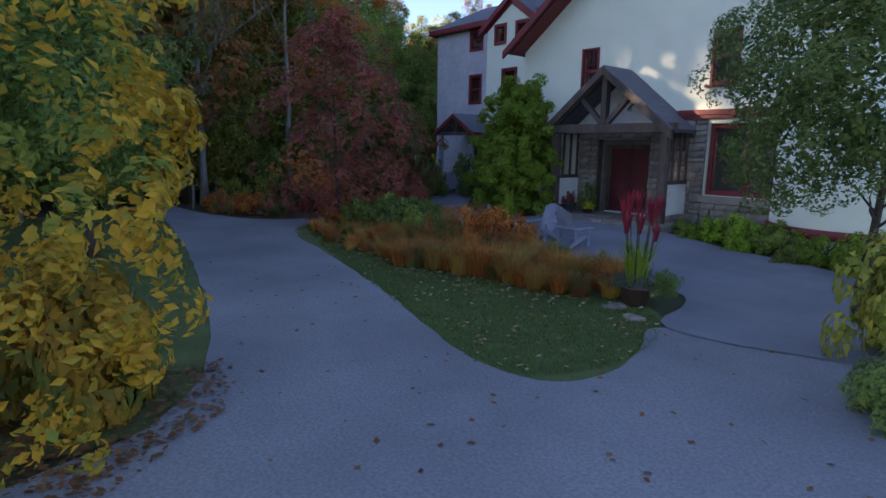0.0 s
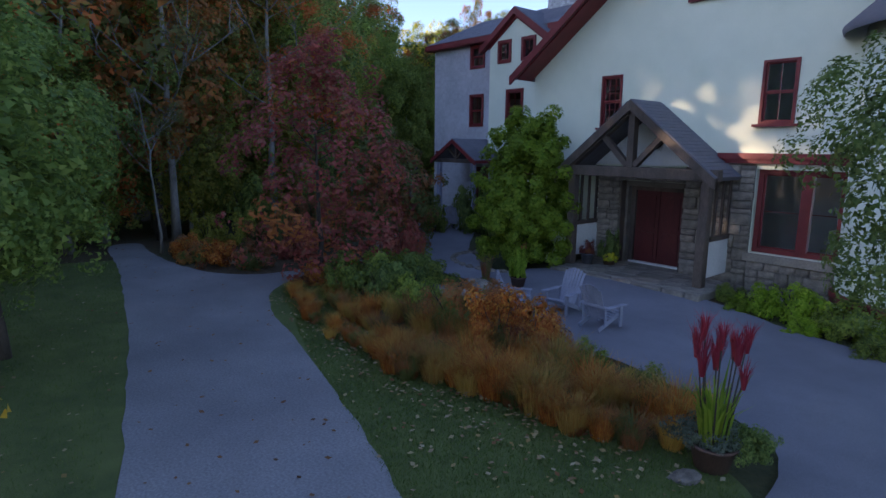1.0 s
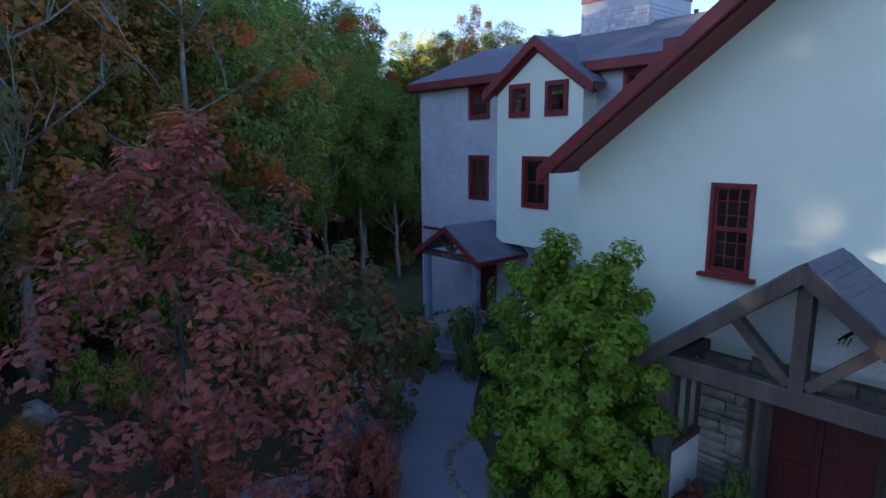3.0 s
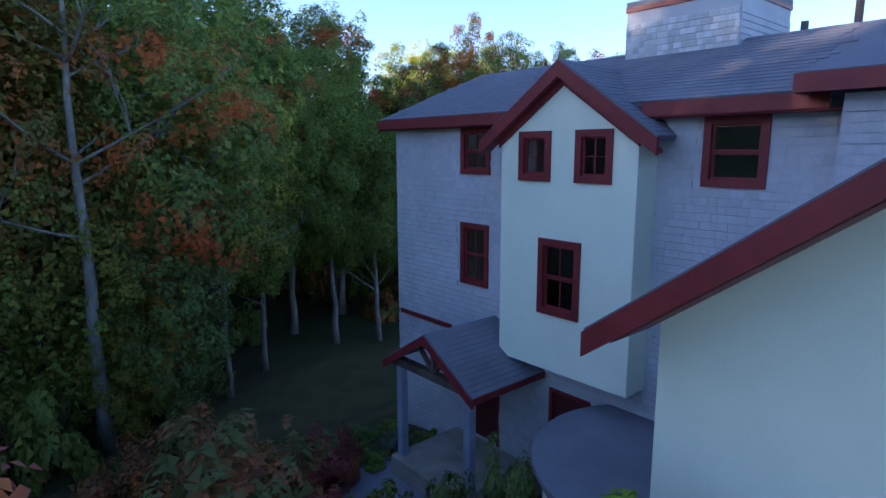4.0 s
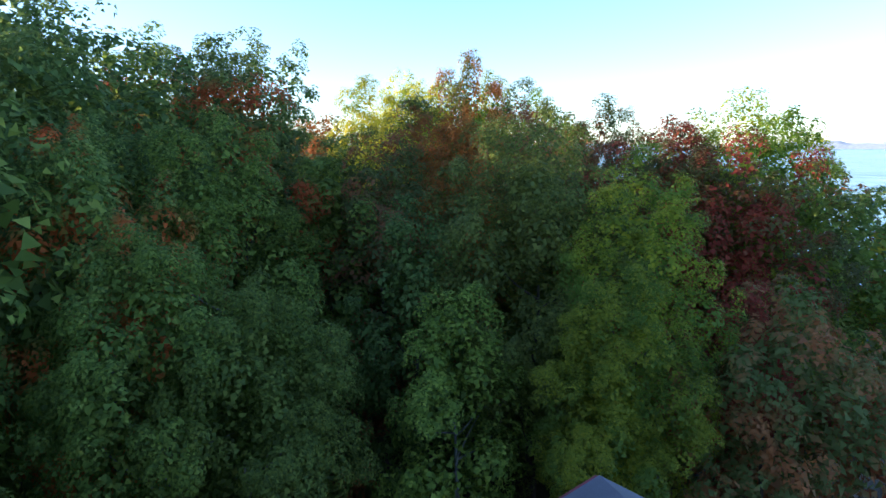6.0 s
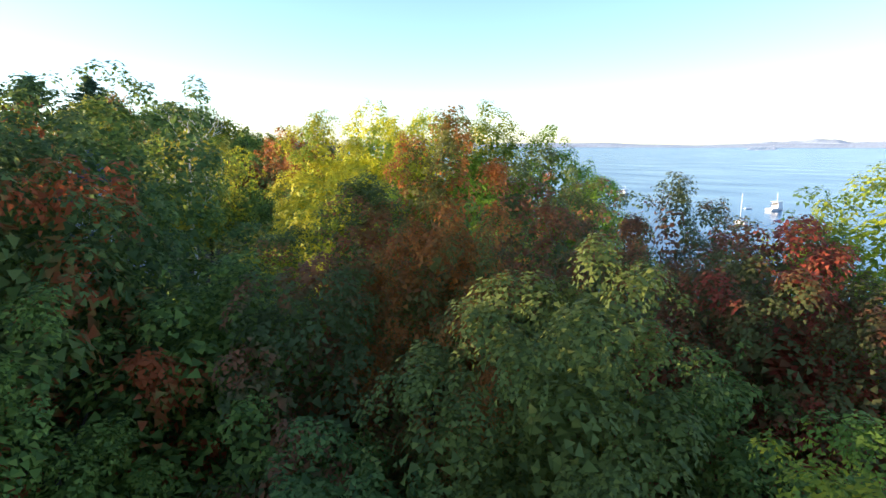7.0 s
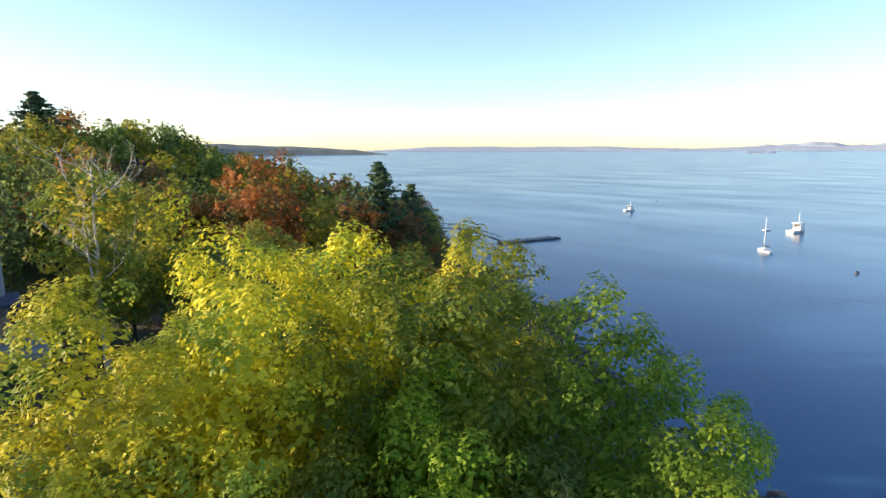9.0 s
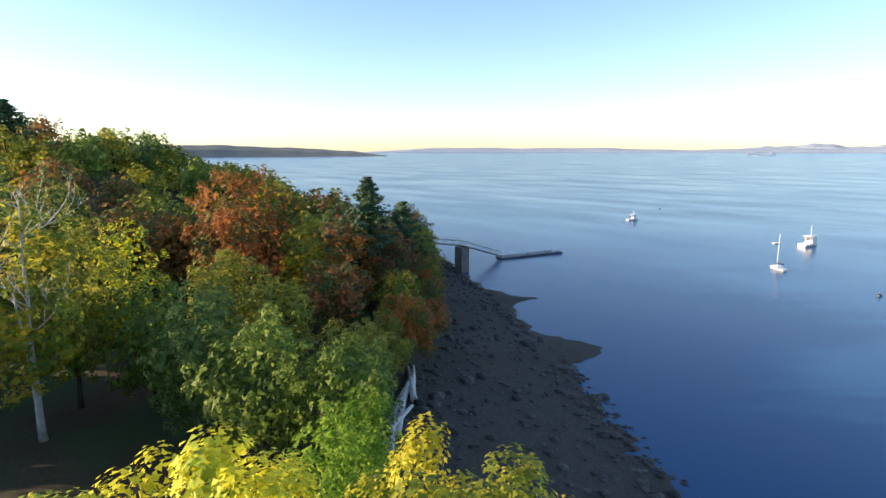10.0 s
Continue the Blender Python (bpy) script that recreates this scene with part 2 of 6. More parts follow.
def tube(bm, pts, radii, seg=7, cap=True):
    rings = []
    pts = [Vector(p) for p in pts]
    for i, (p, r) in enumerate(zip(pts, radii)):
        d = (pts[min(i + 1, len(pts) - 1)] - pts[max(i - 1, 0)]).normalized()
        s = d.cross(Vector((0.31, 0.77, 0.11)))
        s.normalize()
        u = s.cross(d)
        rings.append([bm.verts.new(p + (s * math.cos(2 * math.pi * k / seg) + u * math.sin(2 * math.pi * k / seg)) * r) for k in range(seg)])
    for a, b in zip(rings, rings[1:]):
        for k in range(seg):
            f = bm.faces.new((a[k], a[(k + 1) % seg], b[(k + 1) % seg], b[k]))
            f.smooth = True
    if cap:
        bm.faces.new(rings[0][::-1])
        bm.faces.new(rings[-1])


def mesh_np(name, verts, faces):
    me = bpy.data.meshes.new(name)
    nv, nf, k = len(verts), len(faces), faces.shape[1]
    me.vertices.add(nv)
    me.vertices.foreach_set("co", np.asarray(verts, np.float32).ravel())
    me.loops.add(nf * k)
    me.loops.foreach_set("vertex_index", np.asarray(faces, np.int32).ravel())
    me.polygons.add(nf)
    me.polygons.foreach_set("loop_start", np.arange(0, nf * k, k, dtype=np.int32))
    me.update(calc_edges=True)
    me.shade_flat()
    return me


# ---- ground, sea, far shore ----
SEA = -4.5


def sstep(a, b, v):
    t = np.clip((v - a) / (b - a), 0, 1)
    return t * t * (3 - 2 * t)


def shore_d(x, y):
    """Metres beyond the waterline (positive: out at sea)."""
    u = -(x + 20.0) * 0.883 + (y - 57.0) * 0.47
    d = (x + 20.0) * 0.47 + (y - 57.0) * 0.883
    spit = 7.2 * np.exp(-((u - 52.8) / 4.8) ** 2) + 4.2 * np.exp(-((u - 80.5) / 6.0) ** 2) + 3.2 * np.exp(-((u - 79.2) / 1.4) ** 2)
    far = 0.35 * np.maximum(0, u - 118)
    return d - shore_base(u) - spit - 0.35 * np.sin(u * 0.9) - 0.2 * np.sin(u * 2.3 + 1) + far


def shore_base(u):
    return -1.7 + 4.4 * sstep(15, 70, u)


def bank_d(x, y):
    """Metres beyond the foot of the wooded bank; the beach narrows along the bay."""
    u = -(x + 20.0) * 0.883 + (y - 57.0) * 0.47
    d = (x + 20.0) * 0.47 + (y - 57.0) * 0.883
    return d - shore_base(u) + 25.0 - 10.5 * sstep(30, 66, u) - 7.0 * sstep(66, 108, u) + 0.35 * np.maximum(0, u - 118)


def ground_z(x, y):
    x, y = np.asarray(x, float), np.asarray(y, float)
    land = -0.45 - 0.035 * np.clip(5 - x, 0, 30) + 0.0 * y
    land = land + 20.0 * np.exp(-(((x + 180) / 58) ** 2 + ((y - 42) / 50) ** 2)) + 1.2 * np.exp(-(((x + 82) / 10) ** 2 + ((y - 20) / 9) ** 2))
    land = land + 0.36 * np.exp(-(((x - 15.6) / 4.2) ** 2 + ((y + 5.6) / 2.4) ** 2))
    land = land + 0.55 * sstep(6, 2, np.abs(x - 3.5)) * sstep(-6, -2.5, y) * sstep(9, 5, y)
    rough = 0.25 * np.sin(x * 0.21 + 1.3) * np.cos(y * 0.17) + 0.15 * np.sin(x * 0.53 + y * 0.41)
    wild = np.maximum(sstep(-4, -12, x), sstep(10, 18, y))
    land = land + rough * wild
    d = shore_d(x, y)
    lumps = 0.10 * np.sin(x * 1.7 + y * 0.6) * np.sin(y * 1.3 - x * 0.4) + 0.06 * np.sin(x * 3.1) * np.cos(y * 2.7)
    beach = SEA + 0.075 * np.clip(-d, 0, 24) - 0.09 * np.clip(d, 0, 60) + lumps * sstep(6, -4, d)
    k = sstep(1.5, -3.0, bank_d(x, y))
    return beach * (1 - k) + np.maximum(land, beach) * k


def spaced(lo, hi, step, reach):
    core = list(np.arange(lo, hi + 1e-6, step))
    s, out = step, []
    v = core[0]
    left = []
    while v > -reach:
        s *= 1.35
        v -= s
        left.append(max(v, -reach))
    v, s, right = core[-1], step, []
    while v < reach:
        s *= 1.35
        v += s
        right.append(min(v, reach))
    return np.array(left[::-1] + core + right)


def sheet(name, xs, ys, zfun):
    X, Y = np.meshgrid(xs, ys, indexing="ij")
    v = np.stack([X, Y, zfun(X, Y)], -1).reshape(-1, 3)
    n, m = X.shape
    i = (np.arange(n - 1)[:, None] * m + np.arange(m - 1)[None]).ravel()
    me = mesh_np(name, v, np.stack([i, i + m, i + m + 1, i + 1], -1))
    me.polygons.foreach_set("use_smooth", np.ones(len(me.polygons), bool))
    return me


ground = tagged(link_mesh("ground", sheet("ground", spaced(-125, 45, 1.25, 4800), spaced(-45, 130, 1.25, 4800), ground_z), M_GROUND),
                "leaf-strewn woodland floor falling to a dark stony beach", "ground", kind="structure")
water_me = bpy.data.meshes.new("water")
water_me.from_pydata([(-4800, -4800, SEA), (4800, -4800, SEA), (4800, 4800, SEA), (-4800, 4800, SEA)], [], [(0, 1, 2, 3)])
water = tagged(link_mesh("water", water_me, M_WATER), "calm blue bay water with paler wind streaks", "sea", kind="structure")


def flat_area(name, outline, mat, lift, label, category, step=0.7):
    """A paved or gravelled area laid on the ground inside an outline."""
    bm = bmesh.new()
    vs = [bm.verts.new((x, y, 0)) for x, y in outline]
    f = bm.faces.new(vs)
    xs = [p[0] for p in outline]
    ys = [p[1] for p in outline]
    for ax, lo, hi in ((0, min(xs), max(xs)), (1, min(ys), max(ys))):
        c = lo + step
        while c < hi:
            co = (c, 0, 0) if ax == 0 else (0, c, 0)
            no = (1, 0, 0) if ax == 0 else (0, 1, 0)
            bmesh.ops.bisect_plane(bm, geom=bm.verts[:] + bm.edges[:] + bm.faces[:], plane_co=co, plane_no=no)
            c += step
    for v in bm.verts:
        v.co.z = float(ground_z(v.co.x, v.co.y)) + lift
        w = noise.noise_vector(Vector((v.co.x * 2.3, v.co.y * 2.3, 0.0)))
        v.co.x += 0.015 * math.sin(v.co.y * 5.1) + 0.05 * w.x
        v.co.y += 0.015 * math.sin(v.co.x * 4.3) + 0.05 * w.y
    bmesh.ops.triangulate(bm, faces=bm.faces[:])
    return tagged(part(name, bm, mat, None), label, category, kind="structure")


def rounded(points, n=6):
    """Catmull-Rom through the points, closed."""
    out, k = [], len(points)
    for i in range(k):
        p0, p1, p2, p3 = (Vector(points[(i + j - 1) % k]) for j in range(4))
        for s in range(n):
            t = s / n
            out.append(tuple(0.5 * ((2 * p1) + (p2 - p0) * t + (2 * p0 - 5 * p1 + 4 * p2 - p3) * t * t + (3 * p1 - p0 - 3 * p2 + p3) * t ** 3)))
    return out


DRIVE = [(34, -31), (25, -28), (22.3, -23.5), (20.6, -20.8), (13, -18.6), (4, -16.9), (-3, -15.9), (-3.5, -14.6), (-0.4, -14.9), (3.2, -15.0), (5.6, -14.7),
         (7.0, -13.7), (7.3, -12.4), (7.0, -11.0), (7.2, -9.5), (8.0, -9.3), (7.9, -11.2), (8.5, -12.9), (9.7, -14.2), (11.6, -15.0), (13.6, -15.4), (16.4, -16.1), (18.7, -16.7), (20.8, -17.4), (22.4, -17.8), (23.4, -17.5), (23.6, -16.5), (23.3, -15.4), (23.1, -14.4), (25.4, -13.6), (30, -12.5), (36, -16), (38, -26)]
COURT = [(23.1, -14.4), (22.3, -12.3), (19.6, -11.2), (17.4, -11.0), (14.8, -9.9), (12.6, -8.9), (10.4, -8.6), (8.2, -9.2), (5.2, -7.6), (2.5, -5.0), (1.6, -2.6), (3.0, -1.2),
         (6.0, -2.6), (8.2, -5.0), (10.2, -6.2), (12.0, -7.2), (13.3, -6.1), (15.6, -6.0), (18.4, -5.9), (20.6, -6.4), (22.9, -6.9), (25.2, -8.6), (28.0, -10.5), (29.0, -12.6), (25.4, -14.0)]
drive = flat_area("road", rounded(DRIVE), M_GRAVEL, 0.03, "smooth grey gravel drive curving through the garden", "road")
court = flat_area("pavement", rounded(COURT), M_PAVE, 0.045, "dark bluish paved forecourt before the entrance", "pavement")
LAWN = [(23.4, -14.6), (23.9, -16.4), (23.4, -18.0), (22.2, -18.2), (20.4, -17.7), (17.4, -16.8), (13, -15.6), (9.0, -14.0), (9.4, -12.4), (13.0, -13.2), (17, -14.0), (20, -13.6), (22.0, -13.4)]
LAWN_W = [(21.6, -22.6), (19.8, -20.2), (13, -18.2), (5, -16.7), (1, -16.3), (1, -22), (9, -26), (18, -27)]
M_LAWN = surface("lawn", (0.06, 0.095, 0.022), (0.13, 0.165, 0.045), 1.2, 70, 0.95, 0.9, 0.02)
lawn = flat_area("lawn", rounded(LAWN), M_LAWN, 0.014, "short green lawn strip scattered with fallen leaves", "lawn")
flat_area("lawn", rounded(LAWN_W), M_LAWN, 0.012, "shaded green lawn beside the drive", "lawn")
flat_area("lawn", rounded([(-0.6, 8), (-1.0, 0), (-0.4, -3.0), (-4, -5.0), (-6.5, -3), (-8, 2), (-8, 8), (-5, 11)]), surface("dry grass", (0.05, 0.055, 0.018), (0.105, 0.095, 0.035), 0.9, 60, 0.95, 0.9, 0.02), 0.02, "shaded grass between the house and the wood", "lawn")
# headland woods greyed in the base colour to stand for haze
M_HEAD = surface("wooded headland with haze in colour", (0.10, 0.13, 0.135), (0.15, 0.18, 0.18), 0.02, 0.2, 1.0, 0.0)
# far hills: distance haze is painted in as a pale blue base colour
M_HILL = surface("far hills with haze in colour", (0.30, 0.36, 0.45), (0.38, 0.44, 0.52), 0.004, 0.05, 1.0, 0.0)


def far_hills(name, az0, az1, dist, heights, label, mat=None, jag=1.0):
    """A low range along the horizon; azimuths in degrees from +y to the left."""
    n = 120
    v, fc = [], []
    rng = random.Random(name + str(az0))
    ph = [rng.uniform(0, 6) for _ in range(6)]
    for i in range(n + 1):
        s = i / n
        a = radians(az0 + (az1 - az0) * s)
        h = heights[0] + (heights[1] - heights[0]) * s
        h *= (0.75 + jag * (0.2 * math.sin(9 * s + ph[0]) + 0.1 * math.sin(23 * s + ph[1]) + 0.05 * math.sin(61 * s + ph[2]))) * min(1, 8 * s + 0.1, 8 * (1 - s) + 0.1)
        for r, z in ((dist, SEA - 1), (dist + 60, SEA + h * 0.6), (dist + 150, SEA + h), (dist + 330, SEA - 1)):
            v.append((-math.sin(a) * r, math.cos(a) * r, z))
        if i:
            b = 4 * (i - 1)
            fc += [(b + k, b + 4 + k, b + 5 + k, b + 1 + k) for k in range(3)]
    me = bpy.data.meshes.new(name)
    me.from_pydata(v, [], fc)
    return tagged(link_mesh(name, me, mat or M_HILL), label, "hills", kind="structure")


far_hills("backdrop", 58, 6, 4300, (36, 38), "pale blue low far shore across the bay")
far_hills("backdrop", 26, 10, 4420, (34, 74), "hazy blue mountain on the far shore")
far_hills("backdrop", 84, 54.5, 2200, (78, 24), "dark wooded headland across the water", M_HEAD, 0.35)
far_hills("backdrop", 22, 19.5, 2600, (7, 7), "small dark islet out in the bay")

# ---- the house ----
def wall_cells(spans, zlo, top, breaks, openings, y0, y1):
    """A wall in the xz plane with openings (x0, x1, z0, z1) through it; top(x) is its upper edge."""
    bm = bmesh.new()
    xs = sorted({spans[0], spans[1], *breaks, *(v for o in openings for v in o[:2] if spans[0] < v < spans[1])})
    zs = sorted({zlo, *(v for o in openings for v in o[2:])})
    for a, b in list(zip(xs, xs[1:])):
        ta, tb = top(a + 1e-5), top(b - 1e-5)
        xs += [a + (b - a) * (z - ta) / (tb - ta) for z in zs if (z - ta) * (z - tb) < 0]
    xs.sort()
    for a, b in zip(xs, xs[1:]):
        ta, tb = top(a + 1e-5), top(b - 1e-5)
        for c, d in zip(zs, zs[1:] + [99]):
            if any(o[0] <= a + 1e-6 and o[1] >= b - 1e-6 and o[2] <= c + 1e-6 and o[3] >= d - 1e-6 for o in openings):
                continue
            da, db = min(d, ta), min(d, tb)
            if max(da, db) > c + 0.002:
                poly = [(a, c), (b, c)] + [(b, db)] * (db > c + 0.002) + [(a, da)] * (da > c + 0.002)
                prism(bm, poly, "y", y0, y1)
    bmesh.ops.remove_doubles(bm, verts=bm.verts[:], dist=2e-4)
    bm.verts.index_update()
    seen = {}
    for fc in bm.faces:
        seen.setdefault(frozenset(v.index for v in fc.verts), []).append(fc)
    bmesh.ops.delete(bm, geom=[fc for pair in seen.values() if len(pair) > 1 for fc in pair], context="FACES_ONLY")
    return bm


def each_box(name, mat, parent, label, *dims):
    for d in dims:
        part(name, boxes(d), mat, parent, label)


def ring_frame(x0, x1, z0, z1, t, y0, y1):
    """A rectangular frame t wide, in one piece."""
    bm = bmesh.new()
    q = [[bm.verts.new((x, y, z)) for x, z in ((a, c), (b, c), (b, d), (a, d))] for y in (y0, y1) for a, b, c, d in ((x0, x1, z0, z1), (x0 + t, x1 - t, z0 + t, z1 - t))]
    for i in range(4):
        j = (i + 1) % 4
        for r, s in ((0, 1), (1, 3), (3, 2), (2, 0)):
            bm.faces.new((q[r][i], q[r][j], q[s][j], q[s][i]))
    return bm


def window(parent, x0, x1, z0, z1, y, cols=2, rows=2, trim=0.11, sill=False, double_hung=True, label="dark red framed window"):
    """A window in a wall that faces -y; y is the wall's face."""
    w = part("window", ring_frame(x0, x1, z0, z1, trim, y - 0.05, y + 0.12), M_RED, parent, label)
    ix0, ix1, iz0, iz1 = x0 + trim, x1 - trim, z0 + trim, z1 - trim
    zm = (iz0 + iz1) / 2
    halves = [(iz0, zm, y + 0.05), (zm, iz1, y + 0.02)] if double_hung else [(iz0, iz1, y + 0.03)]
    for a, b, yy in halves:
        r = 0.045
        part("sash", ring_frame(ix0, ix1, a, b, r, yy, yy + 0.035), M_RED, w)
        nr = rows if not double_hung else max(1, rows // 2)
        for i in range(1, cols):
            c = ix0 + (ix1 - ix0) * i / cols
            part("muntin", boxes((c - 0.011, c + 0.011, yy + 0.004, yy + 0.03, a + r, b - r)), M_RED, w)
        for j in range(1, nr):
            c = a + (b - a) * j / nr
            part("muntin", boxes((ix0 + r, ix1 - r, yy + 0.006, yy + 0.028, c - 0.011, c + 0.011)), M_RED, w)
        part("pane", boxes((ix0 + r, ix1 - r, yy + 0.014, yy + 0.02, a + r, b - r)), M_GLASS, w, "dark reflecting glass").visible_shadow = False
    if sill:
        part("sill", boxes((x0 - 0.12, x1 + 0.12, y - 0.13, y + 0.1, z0 - 0.07, z0)), M_RED, w)
    return w


def roof_slab(bm, a, b, c, d, thick):
    """A roof plane through four corners (eave a to b, ridge c to d), thick downward."""
    p = [Vector(v) for v in (a, b, c, d)]
    n = (p[1] - p[0]).cross(p[3] - p[0]).normalized()
    if n.z < 0:
        n = -n
    hi, lo = [bm.verts.new(v) for v in p], [bm.verts.new(v - n * thick) for v in p]
    bm.faces.new(hi)
    bm.faces.new(lo[::-1])
    for i in range(4):
        j = (i + 1) % 4
        bm.faces.new((lo[i], lo[j], hi[j], hi[i]))


house = thing("house", "three-storey grey-shingled house with white stucco gables and red trim", "house")
# main block
MW = [(2.80, 3.85, 7.64, 8.80), (2.80, 3.81, 4.78, 6.39), (9.05, 10.12, 7.60, 8.80), (3.10, 4.25, 0.62, 2.75), (5.86, 6.98, 0.62, 2.82)]
part("wall", wall_cells((0.0, 20.0), -1.2, lambda x: 8.82, (), MW + [(5.05, 8.0, 3.7, 8.72)], 0.0, 0.25), M_SHINGLE, house, "weathered blue-grey cedar shingle wall")
each_box("wall", M_SHINGLE, house, "weathered blue-grey cedar shingle wall", (0.0, 0.25, 0.25, 5.4, -1.2, 8.82))
each_box("wall", M_SHINGLE, house, "weathered blue-grey cedar shingle wall", (0.0, 20.0, 5.4, 5.65, -1.2, 8.82))
each_box("floor", M_TIMBER, house, "", (0.25, 20.0, 0.25, 5.4, 6.6, 6.8), (0.25, 20.0, 0.25, 5.4, 3.6, 3.8), (0.25, 20.0, 0.25, 5.4, 0.4, 0.6))
EV, RD = 9.10, 10.33
bm = bmesh.new()
roof_slab(bm, (-0.35, -0.36, EV), (20.0, -0.36, EV), (20.0, 1.74, RD), (1.75, 1.74, RD), 0.10)
roof_slab(bm, (-0.35, 6.0, EV), (-0.35, -0.36, EV), (1.75, 1.74, RD), (1.75, 3.9, RD), 0.10)
roof_slab(bm, (20.0, 6.0, EV), (-0.35, 6.0, EV), (1.75, 3.9, RD), (20.0, 3.9, RD), 0.10)
box(bm, 1.75, 20.0, 1.74, 3.9, RD - 0.1, RD)
part("roof", bm, M_ROOF, house, "grey asphalt shingle hipped roof")
each_box("fascia", M_RED, house, "dark red eaves board", (-0.38, 4.95, -0.40, -0.345, EV - 0.27, EV - 0.02), (8.05, 11.0, -0.40, -0.345, EV - 0.27, EV - 0.02), (-0.40, -0.345, -0.40, 6.0, EV - 0.27, EV - 0.02))
each_box("soffit", M_RED, house, "", (-0.34, 4.85, -0.34, 0.0, EV - 0.30, EV - 0.26), (8.2, 11.2, -0.34, 0.0, EV - 0.30, EV - 0.26))
for (a, b, c, d), kw in zip(MW[:3], ({}, {}, {"cols": 1})):
    window(house, a, b, c, d, 0.0, trim=0.13, **kw)
part("trim_board", boxes((0.15, 2.45, -0.07, -0.01, 3.40, 3.52)), M_RED, house, "dark red trim board")
# oriel bay with its gable
BX0, BX1, BY, BEZ, BAZ, BAX = 4.85, 8.20, -0.67, 8.37, 9.985, 6.51
BW = [(5.38, 6.23, 7.60, 8.63), (6.84, 7.68, 7.60, 8.63), (5.98, 7.05, 4.78, 6.41)]
part("wall", wall_cells((BX0, BX1), 3.52, lambda x: 9.70 - abs(x - BAX) * 0.70, (BAX,), BW, BY, BY + 0.2), M_STUCCO, house, "white stucco oriel bay")
each_box("wall", M_STUCCO, house, "white stucco oriel bay", (BX0, BX0 + 0.2, BY + 0.2, 0.0, 3.52, 8.55), (BX1 - 0.2, BX1, BY + 0.2, 0.0, 3.52, 8.55), (BX0 + 0.2, BX1 - 0.2, BY + 0.2, 0.0, 3.52, 3.6))
for a, b, c, d in BW[:2]:
    window(house, a, b, c, d, BY, trim=0.14, double_hung=False)
window(house, *BW[2], BY, trim=0.14)


def gable_roof(parent, ax, az, half, drop, y0, y1, board=0.26, thick=0.12, back=None, mat=M_ROOF, red=M_RED, eave_label=""):
    """A pitched roof with its ridge along y: apex (ax, az), half span, drop to the eaves, with rake boards at y0."""
    back = y1 if back is None else back
    bm = bmesh.new()
    for s in (-1, 1):
        roof_slab(bm, (ax + s * half, y0, az - drop), (ax, y0, az), (ax, y1, az), (ax + s * half, back, az - drop), thick)
    r = part("roof", bm, mat, parent, "grey shingled gable roof")
    bm = bmesh.new()
    for s in (-1, 1):
        e = Vector((s * half, 0, -drop))
        k = board * e.length / half
        poly = [(ax, az - 0.03), (ax + s * half, az - drop - 0.03), (ax + s * half, az - drop - 0.03 - k), (ax, az - 0.03 - k)]
        prism(bm, poly, "y", y0 - 0.04, y0 + 0.05)
    part("rake_board", bm, red, parent, "dark red rake board")
    return r


gable_roof(house, BAX, BAZ, 2.15, 1.51, -0.87, 1.09, 0.245, 0.10, back=-0.20)
bm = bmesh.new()
for s in (-1, 1):
    prism(bm, [(BAX, BAZ - 0.26), (BAX + s * 2.1, BAZ - 1.73), (BAX + s * 2.1, BAZ - 1.80), (BAX, BAZ - 0.33)], "y", -0.815, -0.6)
part("soffit", bm, M_RED, house, "dark red gable soffit")
bm = bmesh.new()
for s in (-1, 1):
    prism(bm, [(BAX, 9.66), (BAX + s * 1.72, 9.66 - 1.204), (BAX + s * 1.72, 9.50 - 1.204), (BAX, 9.50)], "y", -0.71, -0.66)
part("frieze", bm, M_RED, house, "dark red frieze board under the gable")
# second dormer beyond
each_box("wall", M_SHINGLE, house, "weathered blue-grey cedar shingle wall", (11.25, 14.6, -0.67, 0.0, 6.0, 9.0))
bm = bmesh.new()
roof_slab(bm, (10.75, -1.0, 9.30), (15.2, -1.0, 9.30), (13.8, 0.9, 10.3), (12.1, 0.9, 10.3), 0.1)
roof_slab(bm, (10.75, 1.0, 9.30), (10.75, -1.0, 9.30), (12.1, 0.9, 10.3), (12.1, 1.6, 10.3), 0.1)
part("roof", bm, M_ROOF, house, "grey asphalt shingle hipped roof")
each_box("fascia", M_RED, house, "dark red eaves board", (10.72, 15.2, -1.04, -0.99, 9.02, 9.28), (10.70, 10.76, -0.99, -0.38, 9.02, 9.28))
# shingled tower box on the roof
part("chimney", boxes((6.49, 8.88, 1.47, 3.9, 9.9, 11.14)), M_SHINGLE, house, "square shingled roof tower")
part("cornice", boxes((6.465, 8.905, 1.445, 3.925, 11.14, 11.245)), M_RED, house, "dark red cornice")
part("cap", boxes((6.47, 8.90, 1.45, 3.92, 11.245, 11.35)), M_ROOF, house)
for px, ph in ((10.3, 11.0), (9.4, 10.75)):
    bm = bmesh.new()
    tube(bm, [(px, 3.2, 10.2), (px, 3.2, ph)], [0.07, 0.07], 10)
    part("vent_pipe", bm, M_TIMBER, house, "black vent pipe")

# front wing with the big stucco gable
wing = thing("house_wing", "white stucco gabled wing with red rake boards and stone entrance", "house")
WX0, WX1, WY, WRX = 10.60, 23.4, -4.065, 17.05


def wing_top(x):
    return 11.30 - 0.75 * abs(x - WRX)


